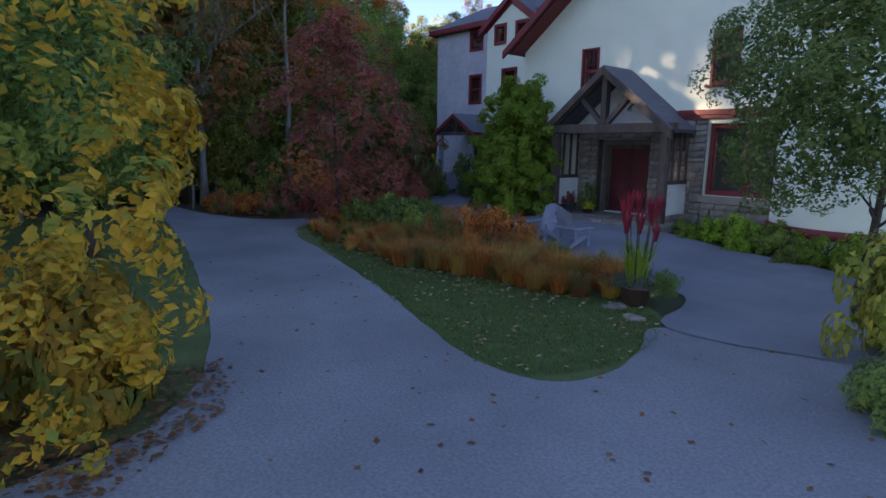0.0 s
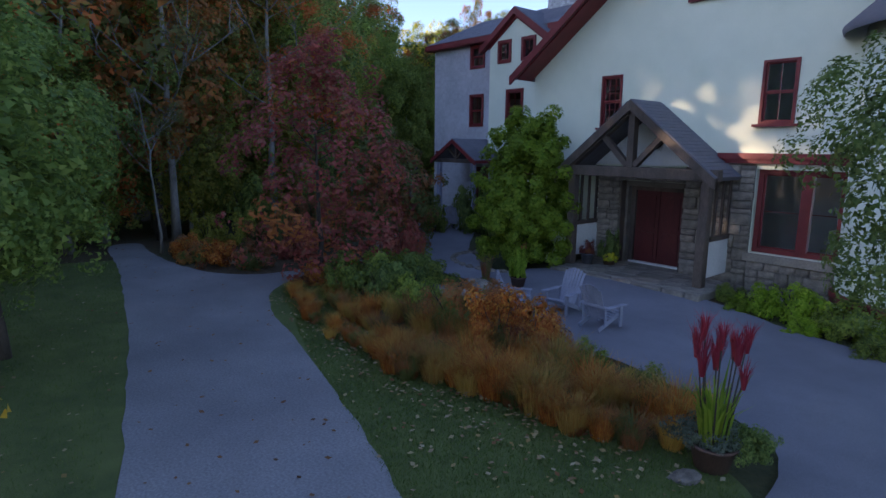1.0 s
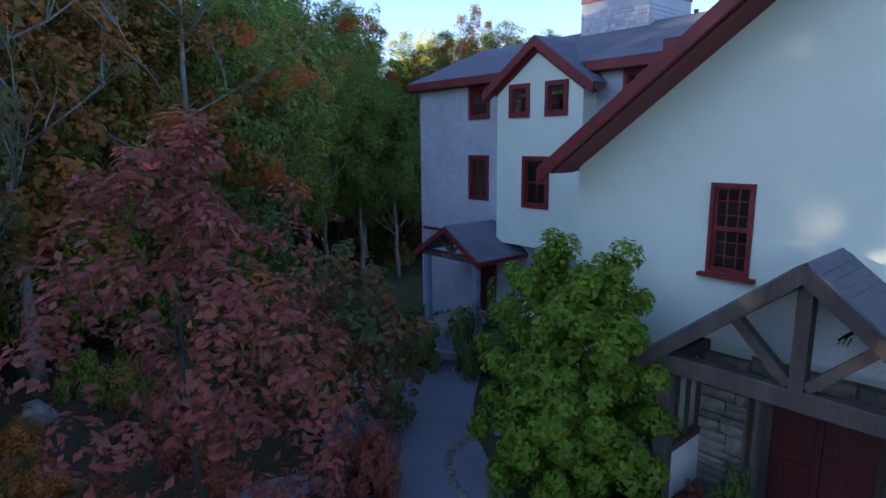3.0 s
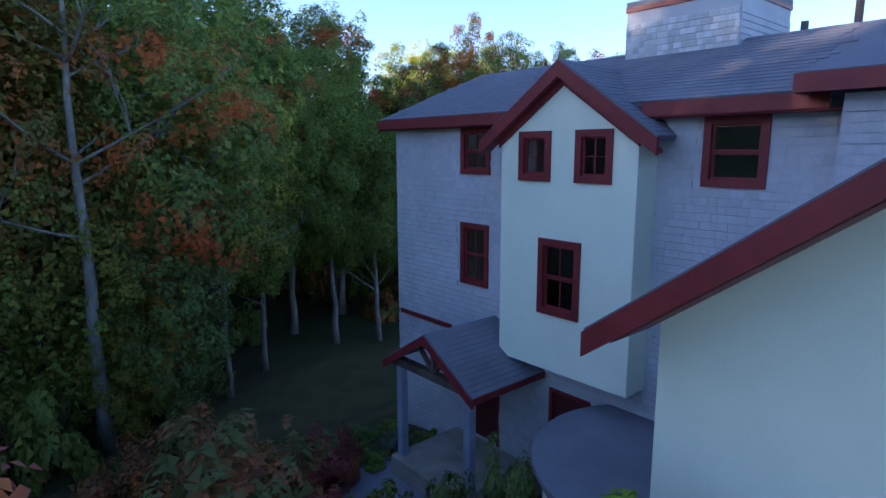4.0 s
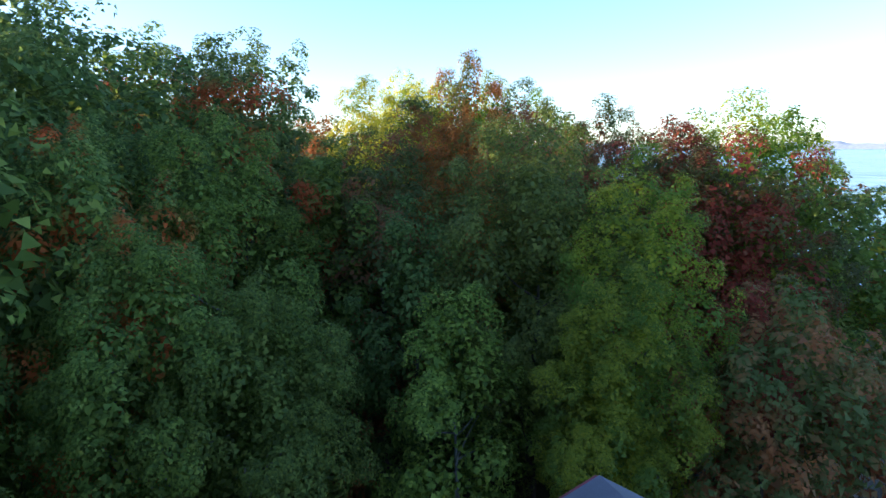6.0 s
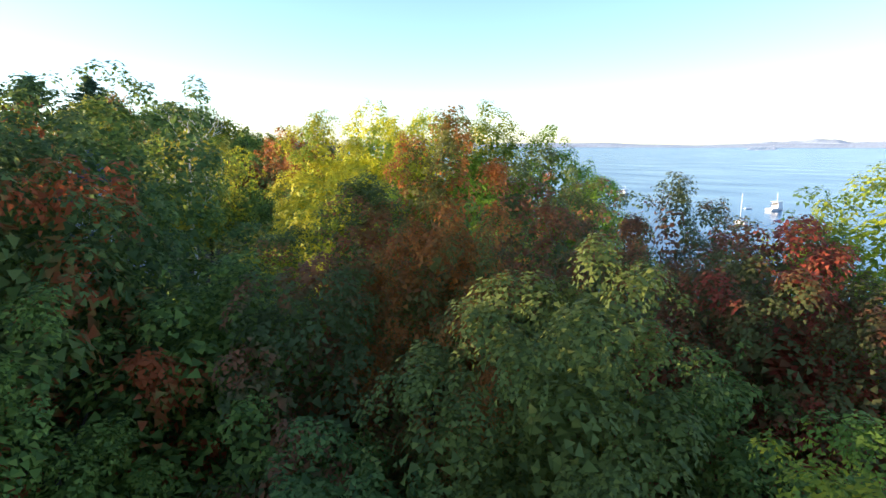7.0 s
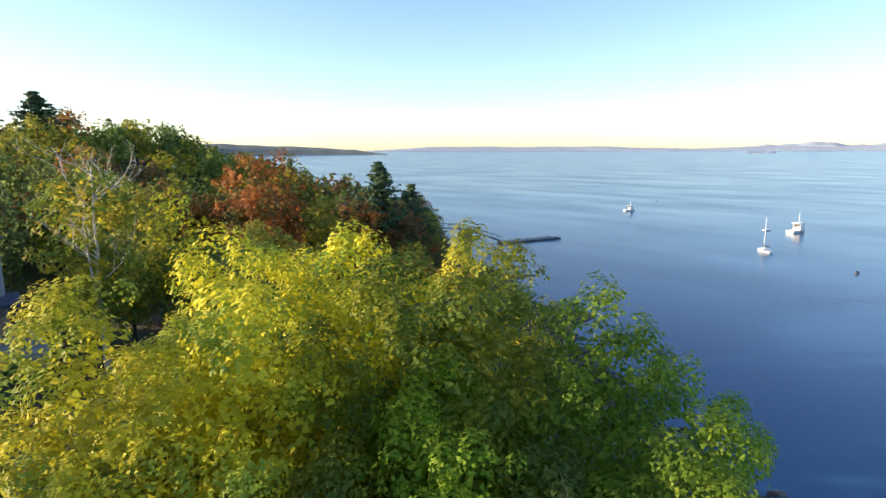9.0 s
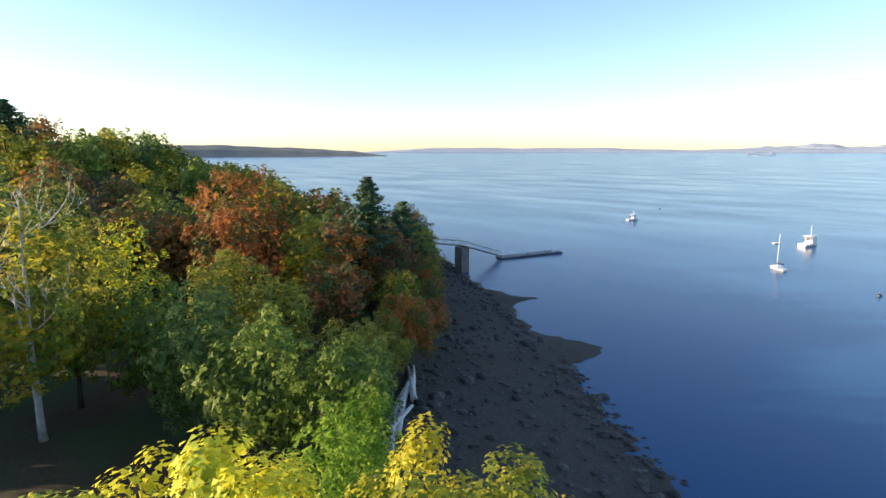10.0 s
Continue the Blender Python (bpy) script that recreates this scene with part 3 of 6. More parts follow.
WW = [(13.52, 14.285, 4.44, 6.105), (18.52, 19.40, 4.45, 6.11), (16.43, 17.67, 7.99, 9.6), (18.62, 20.75, 0.95, 3.25), (14.45, 16.65, -0.4, 2.75)]
part("wall", wall_cells((WX0, WX1), -1.2, wing_top, (WRX,), WW, WY, WY + 0.3), M_STUCCO, wing, "white stucco gable wall")
each_box("wall", M_STUCCO, wing, "white stucco side wall", (WX0, WX0 + 0.3, WY + 0.3, 0.0, -1.2, 6.3), (WX1 - 0.3, WX1, WY + 0.3, 0.0, -1.2, 6.3))
each_box("floor", M_TIMBER, wing, "", (WX0 + 0.3, WX1 - 0.3, WY + 0.3, -0.02, 3.5, 3.75), (WX0 + 0.3, WX1 - 0.3, WY + 0.3, -0.02, -0.3, -0.02))
gable_roof(wing, WRX, 11.46, 6.85, 5.14, -5.0, 0.6, 0.23, 0.16)
bm = bmesh.new()
for s in (-1, 1):
    prism(bm, [(WRX, 11.20), (WRX + s * 6.6, 6.25), (WRX + s * 6.6, 6.18), (WRX, 11.12)], "y", -4.85, WY)
part("soffit", bm, M_RED, wing, "dark red soffit")
for (a, b, c, d), kw in zip(WW[:3], ({"cols": 3, "rows": 6}, {"cols": 2}, {"cols": 3, "rows": 4})):
    window(wing, a, b, c, d, WY, trim=0.07, sill=True, **kw)
bw = window(wing, *WW[3], WY + 0.22, cols=1, trim=0.13, double_hung=False, label="wide dark red framed ground-floor window")
part("mullion", boxes((19.72, 19.98, WY + 0.12, WY + 0.30, 1.08, 3.12)), M_RED, bw)
each_box("ledge", M_RED, wing, "dark red ledge board", (17.6, 21.0, WY - 0.22, WY + 0.02, 3.52, 3.68), (17.6, 21.0, WY - 0.16, WY + 0.02, 3.40, 3.52))
part("sill", boxes((18.5, 20.9, WY - 0.12, WY + 0.1, 0.72, 0.93)), M_SLAB, wing, "grey stone sill")
each_box("jamb", M_TIMBER, wing, "dark timber jamb", (14.44, 14.50, WY + 0.005, -3.6, -0.4, 2.75), (16.60, 16.66, WY + 0.005, -3.6, -0.4, 2.75))

# rounded corner bay
bm = bmesh.new()
N = 28


def ring(r, z, c=(22.9, -3.6)):
    return [(c[0] + r * math.cos(2 * math.pi * k / N), c[1] + r * math.sin(2 * math.pi * k / N), z) for k in range(N)]


def lathe(bm, prof, c):
    rows_ = [[bm.verts.new(p) for p in ring(r, z, c)] for r, z in prof]
    for a, b in zip(rows_, rows_[1:]):
        for k in range(N):
            bm.faces.new((a[k], a[(k + 1) % N], b[(k + 1) % N], b[k])).smooth = True


turret = part("turret", bmesh.new(), M_STUCCO, wing, "rounded white stucco corner bay")
bm = bmesh.new()
lathe(bm, [(2.05, -1.0), (2.05, 6.6), (1.8, 6.6)], (22.75, -3.7))
bm.to_mesh(turret.data)
bm.free()
bm = bmesh.new()
lathe(bm, [(2.06, 0.12), (2.14, 0.12), (2.14, 0.34), (2.06, 0.38)], (22.75, -3.7))
part("base_trim", bm, M_RED, turret, "dark red base band")
bm = bmesh.new()
lathe(bm, [(2.5, 6.45), (2.55, 6.6), (0.05, 9.0)], (22.75, -3.7))
part("turret_roof", bm, M_ROOF, turret)

# entrance porch
porch = thing("entrance_porch", "dark timber gabled porch with slate roof and stone surround", "porch")
PX, PZ, PHALF = 15.64, 5.18, 2.62
PD = PHALF * 0.82
gable_roof(porch, PX, PZ, PHALF, PD, -5.75, WY + 0.02, 0.22, 0.12, red=M_TIMBER)
for x in (13.62, 17.95):
    part("post", soft_box(x - 0.13, x + 0.13, -5.62, -5.36, 0.02, 2.95, 0.02), M_TIMBER, porch, "square dark timber post")
part("tie_beam", soft_box(13.25, 18.28, -5.63, -5.37, 2.92, 3.24, 0.02), M_TIMBER, porch)
bm = bmesh.new()
beam(bm, (PX, -5.5, 3.2), (PX, -5.5, PZ - 0.25), 0.2, 0.24, (0, 1, 0))
part("king_post", bm, M_TIMBER, porch)
for s in (-1, 1):
    bm = bmesh.new()
    beam(bm, (PX + s * 0.12, -5.5, 3.28), (PX + s * 0.95, -5.5, 4.12), 0.16, 0.18, (0, 1, 0))
    part("brace", bm, M_TIMBER, porch)
    bm = bmesh.new()
    beam(bm, (PX + s * (PHALF - 0.25), -5.5, PZ - PD + 0.02), (PX, -5.5, PZ - 0.22), 0.2, 0.24, (0, 1, 0))
    part("rafter", bm, M_TIMBER, porch)
    bm = bmesh.new()
    beam(bm, (PX + s * 2.02, -5.5, 3.08), (PX + s * 2.02, WY, 3.08), 0.2, 0.24)
    part("plate", bm, M_TIMBER, porch)
bm = bmesh.new()
prism(bm, [(PX - 2.0, 3.26), (PX + 2.0, 3.26), (PX, PZ - 0.30)], "y", -4.35, -4.28)
part("gable_panel", bm, M_PANEL, porch, "grey boarded gable infill")
for x in (13.62, 18.02):
    part("side_panel", boxes((x - 0.05, x + 0.05, -5.34, WY, 0.28, 1.28)), M_PANEL, porch, "white half-height side panel")
    part("cap_rail", boxes((x - 0.08, x + 0.08, -5.34, WY, 1.28, 1.40)), M_TIMBER, porch)
    for i in range(3):
        yb = -5.05 + i * 0.42
        part("baluster", boxes((x - 0.03, x + 0.03, yb - 0.04, yb + 0.04, 1.40, 2.96)), M_TIMBER, porch)
ornament = thing("wall_ornament", "small black wrought-iron bird ornament on the porch gable", "ornament", (15.95, -4.37, 3.86))
M_IRON = surface("black iron", (0.008, 0.008, 0.009), (0.02, 0.02, 0.022), 4, 40, 0.5, 0.1, 0.002, metal=0.7)
bm = bmesh.new()
tube(bm, [(-0.16, 0, -0.10), (-0.05, -0.01, 0.0), (0.06, -0.01, 0.10), (0.12, 0, 0.20)], [0.012, 0.03, 0.032, 0.014], 7)
part("body", bm, M_IRON, ornament)
bm = bmesh.new()
bmesh.ops.create_icosphere(bm, subdivisions=2, radius=0.055)
for v in bm.verts:
    v.co += Vector((0.14, -0.01, 0.24))
part("head", bm, M_IRON, ornament)
for k in (-0.06, 0.0, 0.06):
    bm = bmesh.new()
    tube(bm, [(k - 0.04, 0, -0.02), (k - 0.09, 0, -0.16)], [0.010, 0.007], 5)
    part("bar", bm, M_IRON, ornament)
# double door in its recess
door = thing("door", "dark red panelled double entrance door, closed", "door")
for i, (a, b) in enumerate(((14.74, 15.55), (15.57, 16.38))):
    leaf = part("door_leaf", boxes((a, b, -3.49, -3.43, 0.05, 2.42)), M_DOOR, door)
    part("panel", boxes((a + 0.12, b - 0.12, -3.515, -3.49, 0.25, 1.05), (a + 0.12, b - 0.12, -3.515, -3.49, 1.2, 2.25)), M_DOOR, leaf)
part("frame", boxes((14.58, 14.74, -3.58, -3.36, 0.0, 2.56), (16.38, 16.54, -3.58, -3.36, 0.0, 2.56), (14.74, 16.38, -3.58, -3.36, 2.42, 2.56)), M_TIMBER, door)
part("threshold", boxes((14.64, 16.46, -3.66, -3.36, 0.0, 0.05)), M_PANEL, door)
each_box("wall", M_MORTAR, wing, "", (14.42, 14.58, -3.8, -3.3, -0.4, 2.75), (16.54, 16.7, -3.8, -3.3, -0.4, 2.75), (14.58, 16.54, -3.8, -3.3, 2.56, 2.75))
step = tagged(part("step", soft_box(13.35, 18.35, -6.1, -3.2, -0.75, 0.0, 0.03), M_SLAB, None), "broad worn stone entrance slab", "step", kind="structure")

# side hood porch
hood = thing("side_porch", "small gabled side porch with grey shingle roof on blue posts", "porch")
gable_roof(hood, 4.1, 4.15, 1.6, 1.0, -2.35, 0.0, 0.17, 0.09)
part("fascia", boxes((5.66, 5.72, -2.3, 0.0, 3.0, 3.14)), M_RED, hood, "dark red eaves board")
bm = bmesh.new()
beam(bm, (4.1, -2.06, 3.18), (4.1, -2.06, 4.0), 0.10, 0.12, (0, 1, 0))
part("king_post", bm, M_TIMBER, hood)
for s in (-1, 1):
    bm = bmesh.new()
    beam(bm, (4.1 + s * 0.06, -2.06, 3.22), (4.1 + s * 0.55, -2.06, 3.68), 0.08, 0.10, (0, 1, 0))
    part("brace", bm, M_TIMBER, hood)
M_POST = surface("blue-grey paint", (0.20, 0.22, 0.30), (0.30, 0.32, 0.42), 2, 40, 0.6, 0.1, 0.003)
for x in (2.85, 5.3):
    part("post", soft_box(x - 0.1, x + 0.1, -2.15, -1.95, 0.3, 3.15, 0.01), M_POST, hood, "blue-grey painted post")
part("tie_beam", boxes((2.6, 5.6, -2.17, -1.95, 3.0, 3.18)), M_TIMBER, hood)
terrace = tagged(part("terrace", soft_box(2.65, 5.8, -2.3, 0.0, -0.8, 0.6, 0.03), M_SLAB, None), "raised flagstone side terrace", "terrace", kind="structure")
side_door = thing("door", "dark red side door under the small porch", "door")
part("door_leaf", boxes((3.18, 4.17, 0.06, 0.12, 0.64, 2.68)), M_DOOR, side_door)
part("frame", boxes((3.10, 3.18, -0.04, 0.16, 0.62, 2.75), (4.17, 4.25, -0.04, 0.16, 0.62, 2.75), (3.18, 4.17, -0.04, 0.16, 2.68, 2.75)), M_RED, side_door)
low_door = thing("door", "dark red basement door below the bay", "door")
part("door_leaf", boxes((5.96, 6.88, 0.06, 0.12, 0.64, 2.72)), M_DOOR, low_door)
part("frame", boxes((5.86, 5.96, -0.04, 0.16, 0.62, 2.82), (6.88, 6.98, -0.04, 0.16, 0.62, 2.82), (5.96, 6.88, -0.04, 0.16, 2.72, 2.82)), M_RED, low_door)
# half-round roof against the wing
apse = thing("rounded_annex", "low half-round annex with flat grey roof and red edge", "annex")
bm = bmesh.new()
prism(bm, [(10.56, -3.6)] + [(9.75 + 2.45 * math.cos(radians(a)), -1.25 + 2.25 * math.sin(radians(a))) for a in range(250, 89, -8)] + [(10.56, 0.0)], "z", -0.8, 2.66)
part("wall", bm, M_STUCCO, apse)
for nm, k, z0, z1, mt in (("fascia", 1.05, 2.66, 2.84, M_RED), ("roof", 1.09, 2.84, 2.94, M_ROOF)):
    bm = bmesh.new()
    prism(bm, [(10.56, -3.7)] + [(9.75 + 2.45 * k * math.cos(radians(a)), -1.25 + 2.25 * k * math.sin(radians(a))) for a in range(250, 89, -8)] + [(10.56, 0.0)], "z", z0, z1)
    part(nm, bm, mt, apse)

# ---- trees ----
def leaf_cloud(rng, centers, radii, flat, n_each, leaf, outward, core=0, core_size=0.30, kite=False):
    """Pointed or, seen close, kite-shaped leaves over rounded clumps, denser to the outside; core adds a few large sprays inside each clump."""
    V = []
    mid = np.array([0, 0, centers[:, 2].mean() * 0.8])
    for c, r in zip(centers, radii):
        n = max(4, int(n_each * (r / np.mean(radii)) ** 2))
        away = c - mid
        away = away / (np.linalg.norm(away) + 1e-6)
        d = rng.normal(size=(n, 3))
        d /= np.linalg.norm(d, axis=1, keepdims=True)
        d += away * 0.45 + np.array([0, 0, 0.12])
        d /= np.linalg.norm(d, axis=1, keepdims=True)
        q = c + d * (r * rng.uniform(0.42, 1.0, n) ** 0.5)[:, None] * np.array([1, 1, flat])
        nrm = d + np.array([0, 0, 0.35]) + rng.normal(size=(n, 3)) * 0.20 + outward * away
        nrm /= np.linalg.norm(nrm, axis=1, keepdims=True)
        s = leaf * rng.uniform(0.6, 1.25, n)[:, None]
        if core:
            m = core
            e = rng.normal(size=(m, 3)) * 0.26
            q = np.concatenate([q, c - away * r * 0.34 + e * r])
            k = rng.normal(size=(m, 3)) + away * 1.2
            nrm = np.concatenate([nrm, k / np.linalg.norm(k, axis=1, keepdims=True)])
            s = np.concatenate([s, r * core_size * rng.uniform(0.8, 1.2, m)[:, None]])
        a = np.cross(nrm, rng.normal(size=nrm.shape))
        a /= np.linalg.norm(a, axis=1, keepdims=True)
        b = np.cross(nrm, a)
        a, b = a * s, b * s * 0.62
        if kite:
            droop = nrm * s * 0.22
            V.append(np.stack([q + a * 1.2 - droop, q + b * 0.95 + a * 0.12, q - a * 0.85 - droop, q - b * 0.95 + a * 0.12], 1))
            continue
        V.append(np.stack([q + a * 1.15, q - a * 0.55 + b * 1.15, q - a * 0.55 - b * 1.15], 1))
    V = np.concatenate(V).reshape(-1, 3)
    if kite:
        k = np.arange(0, len(V), 4)[:, None]
        return V, np.concatenate([k + np.array([[0, 1, 2]]), k + np.array([[0, 2, 3]])])
    return V, np.arange(len(V)).reshape(-1, 3)


def crown_shape(rng, R, H, n, uneven=0.22, cone=False):
    """Lobes of a crown R wide and H high with its foot at z = 0, and the leaf tufts over them."""
    lob = rng.uniform(0, 6.28, 3)
    m = 26 if cone else 30
    L, LR = [], []
    for i in range(m):
        t = (i + rng.uniform(0.1, 0.9)) / m
        a = i * 2.39996 + rng.uniform(-0.5, 0.5)
        if cone:
            prof = min(1.0, 0.5 + 2.4 * t) * (1.02 - t) ** 0.62
        else:
            k = (t - 0.42) / 0.60 if t > 0.42 else (0.42 - t) / 0.56
            prof = max(0.05, 1 - abs(k) ** 2.3) ** 0.55
        w = 1 + uneven * (math.sin(2 * a + lob[0]) * 0.6 + math.sin(3 * a + lob[1] + 4 * t) * 0.6)
        s = R * rng.uniform(0.30, 0.46) * (1.1 - 0.4 * t)
        r = max(0.0, R * prof * w * rng.uniform(0.9, 1.06) - s * 0.8)
        L.append((r * math.cos(a), r * math.sin(a), H * (0.08 + 0.83 * t)))
        LR.append(s)
    L, LR = np.array(L), np.array(LR)
    mid = np.array([0, 0, H * 0.42])
    pick = rng.choice(m, n, p=LR ** 2 / (LR ** 2).sum())
    away = (L - mid) / (np.linalg.norm(L - mid, axis=1, keepdims=True) + 1e-6)
    d = rng.normal(size=(n, 3)) + away[pick] * 0.75 + np.array([0, 0, 0.40])
    d /= np.linalg.norm(d, axis=1, keepdims=True)
    C = L[pick] + d * (LR[pick] * rng.uniform(0.72, 1.0, n))[:, None] * np.array([1, 1, 1.12])
    S = R * rng.uniform(0.075, 0.145, n)
    return C, S, L, LR


CROWNS, TRUNKS = {}, {}


def crown_mesh(kind, size, variant, aspect, cone=False):
    """size: hero, near, mid or far; aspect: height over radius. Unit radius and its true top; built once for each kind of leaf."""
    key = (size, variant, aspect, cone)
    if key not in CROWNS:
        rng = np.random.default_rng(("hero", "mid", "far", "near", "close").index(size) * 1000 + variant * 10 + int(aspect))
        n, each, leaf, fill, fs = {"hero": (345, 100, 0.068, 230, 0.125), "near": (205, 52, 0.096, 112, 0.165), "mid": (132, 26, 0.145, 40, 0.26), "far": (84, 9, 0.28, 16, 0.42), "close": (240, 34, 0.125, 14, 0.14)}[size]
        if cone:
            n, each, leaf, fill, fs = 190, 40, 0.098, 4, 0.14
        C, S, L, LR = crown_shape(rng, 4.0, 4.0 * aspect, int(n * (0.5 + 0.18 * aspect)), 0.24, cone)
        kite = cone or size == "close"
        V, F = leaf_cloud(rng, C, S, 1.15, each, leaf, 0.35, kite=kite)
        V2, F2 = leaf_cloud(rng, L * np.array([0.90, 0.90, 0.96]), LR * 0.84, 1.0, fill, fs, 0.2, kite=kite)
        V3, F3 = leaf_cloud(rng, L * np.array([0.45, 0.45, 0.8]) + np.array([0, 0, 0.06 * 4.0 * aspect]), LR, 1.0, 2 if cone else fill // 3, fs * 1.2, 0.0, kite=kite)
        V, F = np.concatenate([V, V2, V3]), np.concatenate([F, F2 + len(V), F3 + len(V) + len(V2)])
        V[:, 2] *= 4.0 * aspect / np.percentile(V[:, 2], 99.5)
        CROWNS[key] = (V / 4.0, F)
    if (key, kind) not in TRUNKS:
        me = mesh_np("crown", *CROWNS[key])
        me.materials.append(LEAF[kind])
        TRUNKS[(key, kind)] = me
    return TRUNKS[(key, kind)]


def trunk_mesh(bark, variant, height, r0, limbs=9, bare=False, twig=2):
    key = ("trunk", bark.name, variant, bare)
    if key in TRUNKS:
        return TRUNKS[key]
    rng = random.Random(variant * 31 + 5)
    bm = bmesh.new()
    lean = (rng.uniform(-0.5, 0.5), rng.uniform(-0.5, 0.5))
    pts = [(lean[0] * (k / 8) ** 2 + rng.uniform(-0.06, 0.06) * (k > 0), lean[1] * (k / 8) ** 2 + rng.uniform(-0.06, 0.06) * (k > 0), height * k / 8) for k in range(9)]
    tube(bm, pts, [r0 * (1.25 if k == 0 else 1.0 - 0.10 * k) for k in range(9)], 9)

    def limb(p, d, ln, r, depth):
        n = 5
        q = [Vector(p)]
        d = Vector(d).normalized()
        for k in range(n):
            d = (d + Vector((rng.uniform(-0.22, 0.22), rng.uniform(-0.22, 0.22), rng.uniform(-0.05, 0.22)))).normalized()
            q.append(q[-1] + d * ln / n)
        tube(bm, q, [r * (1 - 0.17 * k) for k in range(n + 1)], 5 if depth else 6, cap=False)
        if depth < twig:
            for _ in range(4 if bare else 2):
                k = rng.randint(2, n)
                limb(q[k], d + Vector((rng.uniform(-0.9, 0.9), rng.uniform(-0.9, 0.9), rng.uniform(-0.1, 0.6))), ln * rng.uniform(0.4, 0.6), r * 0.45, depth + 1)

    for i in range(limbs):
        t = rng.uniform(0.35, 0.97)
        k = min(7, int(t * 8))
        p = Vector(pts[k]).lerp(Vector(pts[k + 1]), t * 8 - k)
        a = i * 2.4 + rng.uniform(-0.5, 0.5)
        limb(p, (math.cos(a), math.sin(a), rng.uniform(0.25, 0.9)), height * rng.uniform(0.20, 0.34) * (1.15 - 0.4 * t), r0 * 0.36 * (1.1 - 0.5 * t), 0)
    me = bpy.data.meshes.new("trunk")
    bmesh.ops.recalc_face_normals(bm, faces=bm.faces)
    bm.to_mesh(me)
    bm.free()
    me.materials.append(bark)
    TRUNKS[key] = me
    return me


TREE_TEXT = {"green": "green-leaved", "yellowgreen": "yellow-green", "olivegreen": "grey-green", "dark": "dark green", "yellow": "bright yellow-green", "olive": "olive green", "orange": "orange and rust", "rust": "rust-brown",
             "red": "deep red", "greenred": "green maple turning red-orange", "maroon": "maroon-leaved", "gold": "golden yellow", "amber": "amber yellow", "lime": "bright green"}
tree_no = [0]


def tree(x, y, top, radius, kind, size="mid", bark=None, crown_part=0.80, label="", cone=False):
    """A broadleaf tree whose crown tops out at height top."""
    tree_no[0] += 1
    i = tree_no[0]
    rng = random.Random(i)
    z0 = float(ground_z(x, y))
    h = top - z0
    root = thing("tree", label or f"{TREE_TEXT[kind]} autumn tree with clumped leaves", "tree", (x, y, z0), "trees of the wood", rz=rng.uniform(0, 6.28))
    ch = h * crown_part
    tr = link_mesh("trunk", trunk_mesh(bark or M_BARKD, i % 3 + (3 if size == "far" else 0), 10.0, 0.19, 2 if size == "far" else 6, twig=0), None, root)
    tr.scale = (h / 14, h / 14, h * 0.62 / 10.0)
    aspect = min((2.0, 2.8, 3.8, 5.0), key=lambda a: abs(math.log(ch / radius / a)))
    cr = link_mesh("crown", crown_mesh(kind, size, 1 if cone else i % 3, aspect, cone), None, root)
    cr.location.z = h - ch
    cr.scale = (radius, radius, ch / aspect)
    return root


# trees that stand out along the flight: x, y, top, radius, leaf, detail
# the sunlit group over the water
SUNLIT_GROUP = [
    (-28.9, 27.0, 17.3, 4.8, "yellow", "hero"), (-25.2, 28.4, 17.5, 4.4, "yellowgreen", "hero"), (-31.6, 24.0, 15.6, 3.6, "yellow", "hero"), (-28.0, 20.8, 17.1, 3.4, "yellow", "hero"),
    (-28.2, 23.9, 17.5, 3.9, "yellow", "hero"), (-22.4, 30.4, 16.4, 3.8, "lime", "hero"), (-24.0, 26.6, 15.0, 3.6, "lime", "hero"), (-20.8, 31.0, 14.6, 3.3, "lime", "hero"),
    (-21.8, 27.6, 13.2, 3.4, "green", "near"), (-27.6, 31.2, 16.6, 3.6, "yellow", "hero"), (-35.8, 20.8, 11.4, 3.6, "olive", "mid"), (-31.2, 22.4, 13.4, 3.4, "green", "near"),
]
# rust and orange trees before it
AUTUMN_TREES = [
    (-13.6, 16.1, 16.4, 2.3, "orange", "hero"), (-15.9, 15.2, 14.9, 2.9, "rust", "hero"), (-13.4, 18.6, 15.6, 2.6, "rust", "hero"), (-16.2, 24.6, 14.8, 2.6, "rust", "near"),
    (-18.6, 22.8, 12.4, 3.8, "green", "near"), (-22.2, 20.4, 12.0, 4.0, "dark", "near"), (-10.6, 20.8, 14.9, 2.2, "rust", "hero"), (-7.9, 20.8, 13.8, 3.4, "red", "hero"), (-9.2, 23.4, 13.9, 3.3, "red", "near"),
    (-13.9, 23.6, 14.1, 2.5, "rust", "near"), (-8.6, 14.5, 14.1, 3.1, "olivegreen", "hero"), (-4.9, 14.4, 13.0, 2.4, "yellowgreen", "hero"), (-4.0, 12.2, 10.2, 2.0, "yellowgreen", "hero"), (-5.2, 21.0, 13.3, 3.5, "red", "hero"),
    (-7.2, 26.8, 15.1, 4.2, "yellowgreen", "hero"), (-1.8, 16.4, 9.6, 3.0, "rust", "near"), (-3.0, 24.4, 12.2, 3.6, "green", "near"), (-6, 33.4, 12.2, 4.1, "orange", "mid"),
    (-12.2, 27.2, 13.2, 2.9, "red", "near"), (-16.8, 18.8, 14.0, 3.0, "greenred", "near"), (-10.4, 26.8, 12.6, 3.2, "rust", "near"), (-2.4, 29, 10.6, 4.1, "gold", "mid"),
]
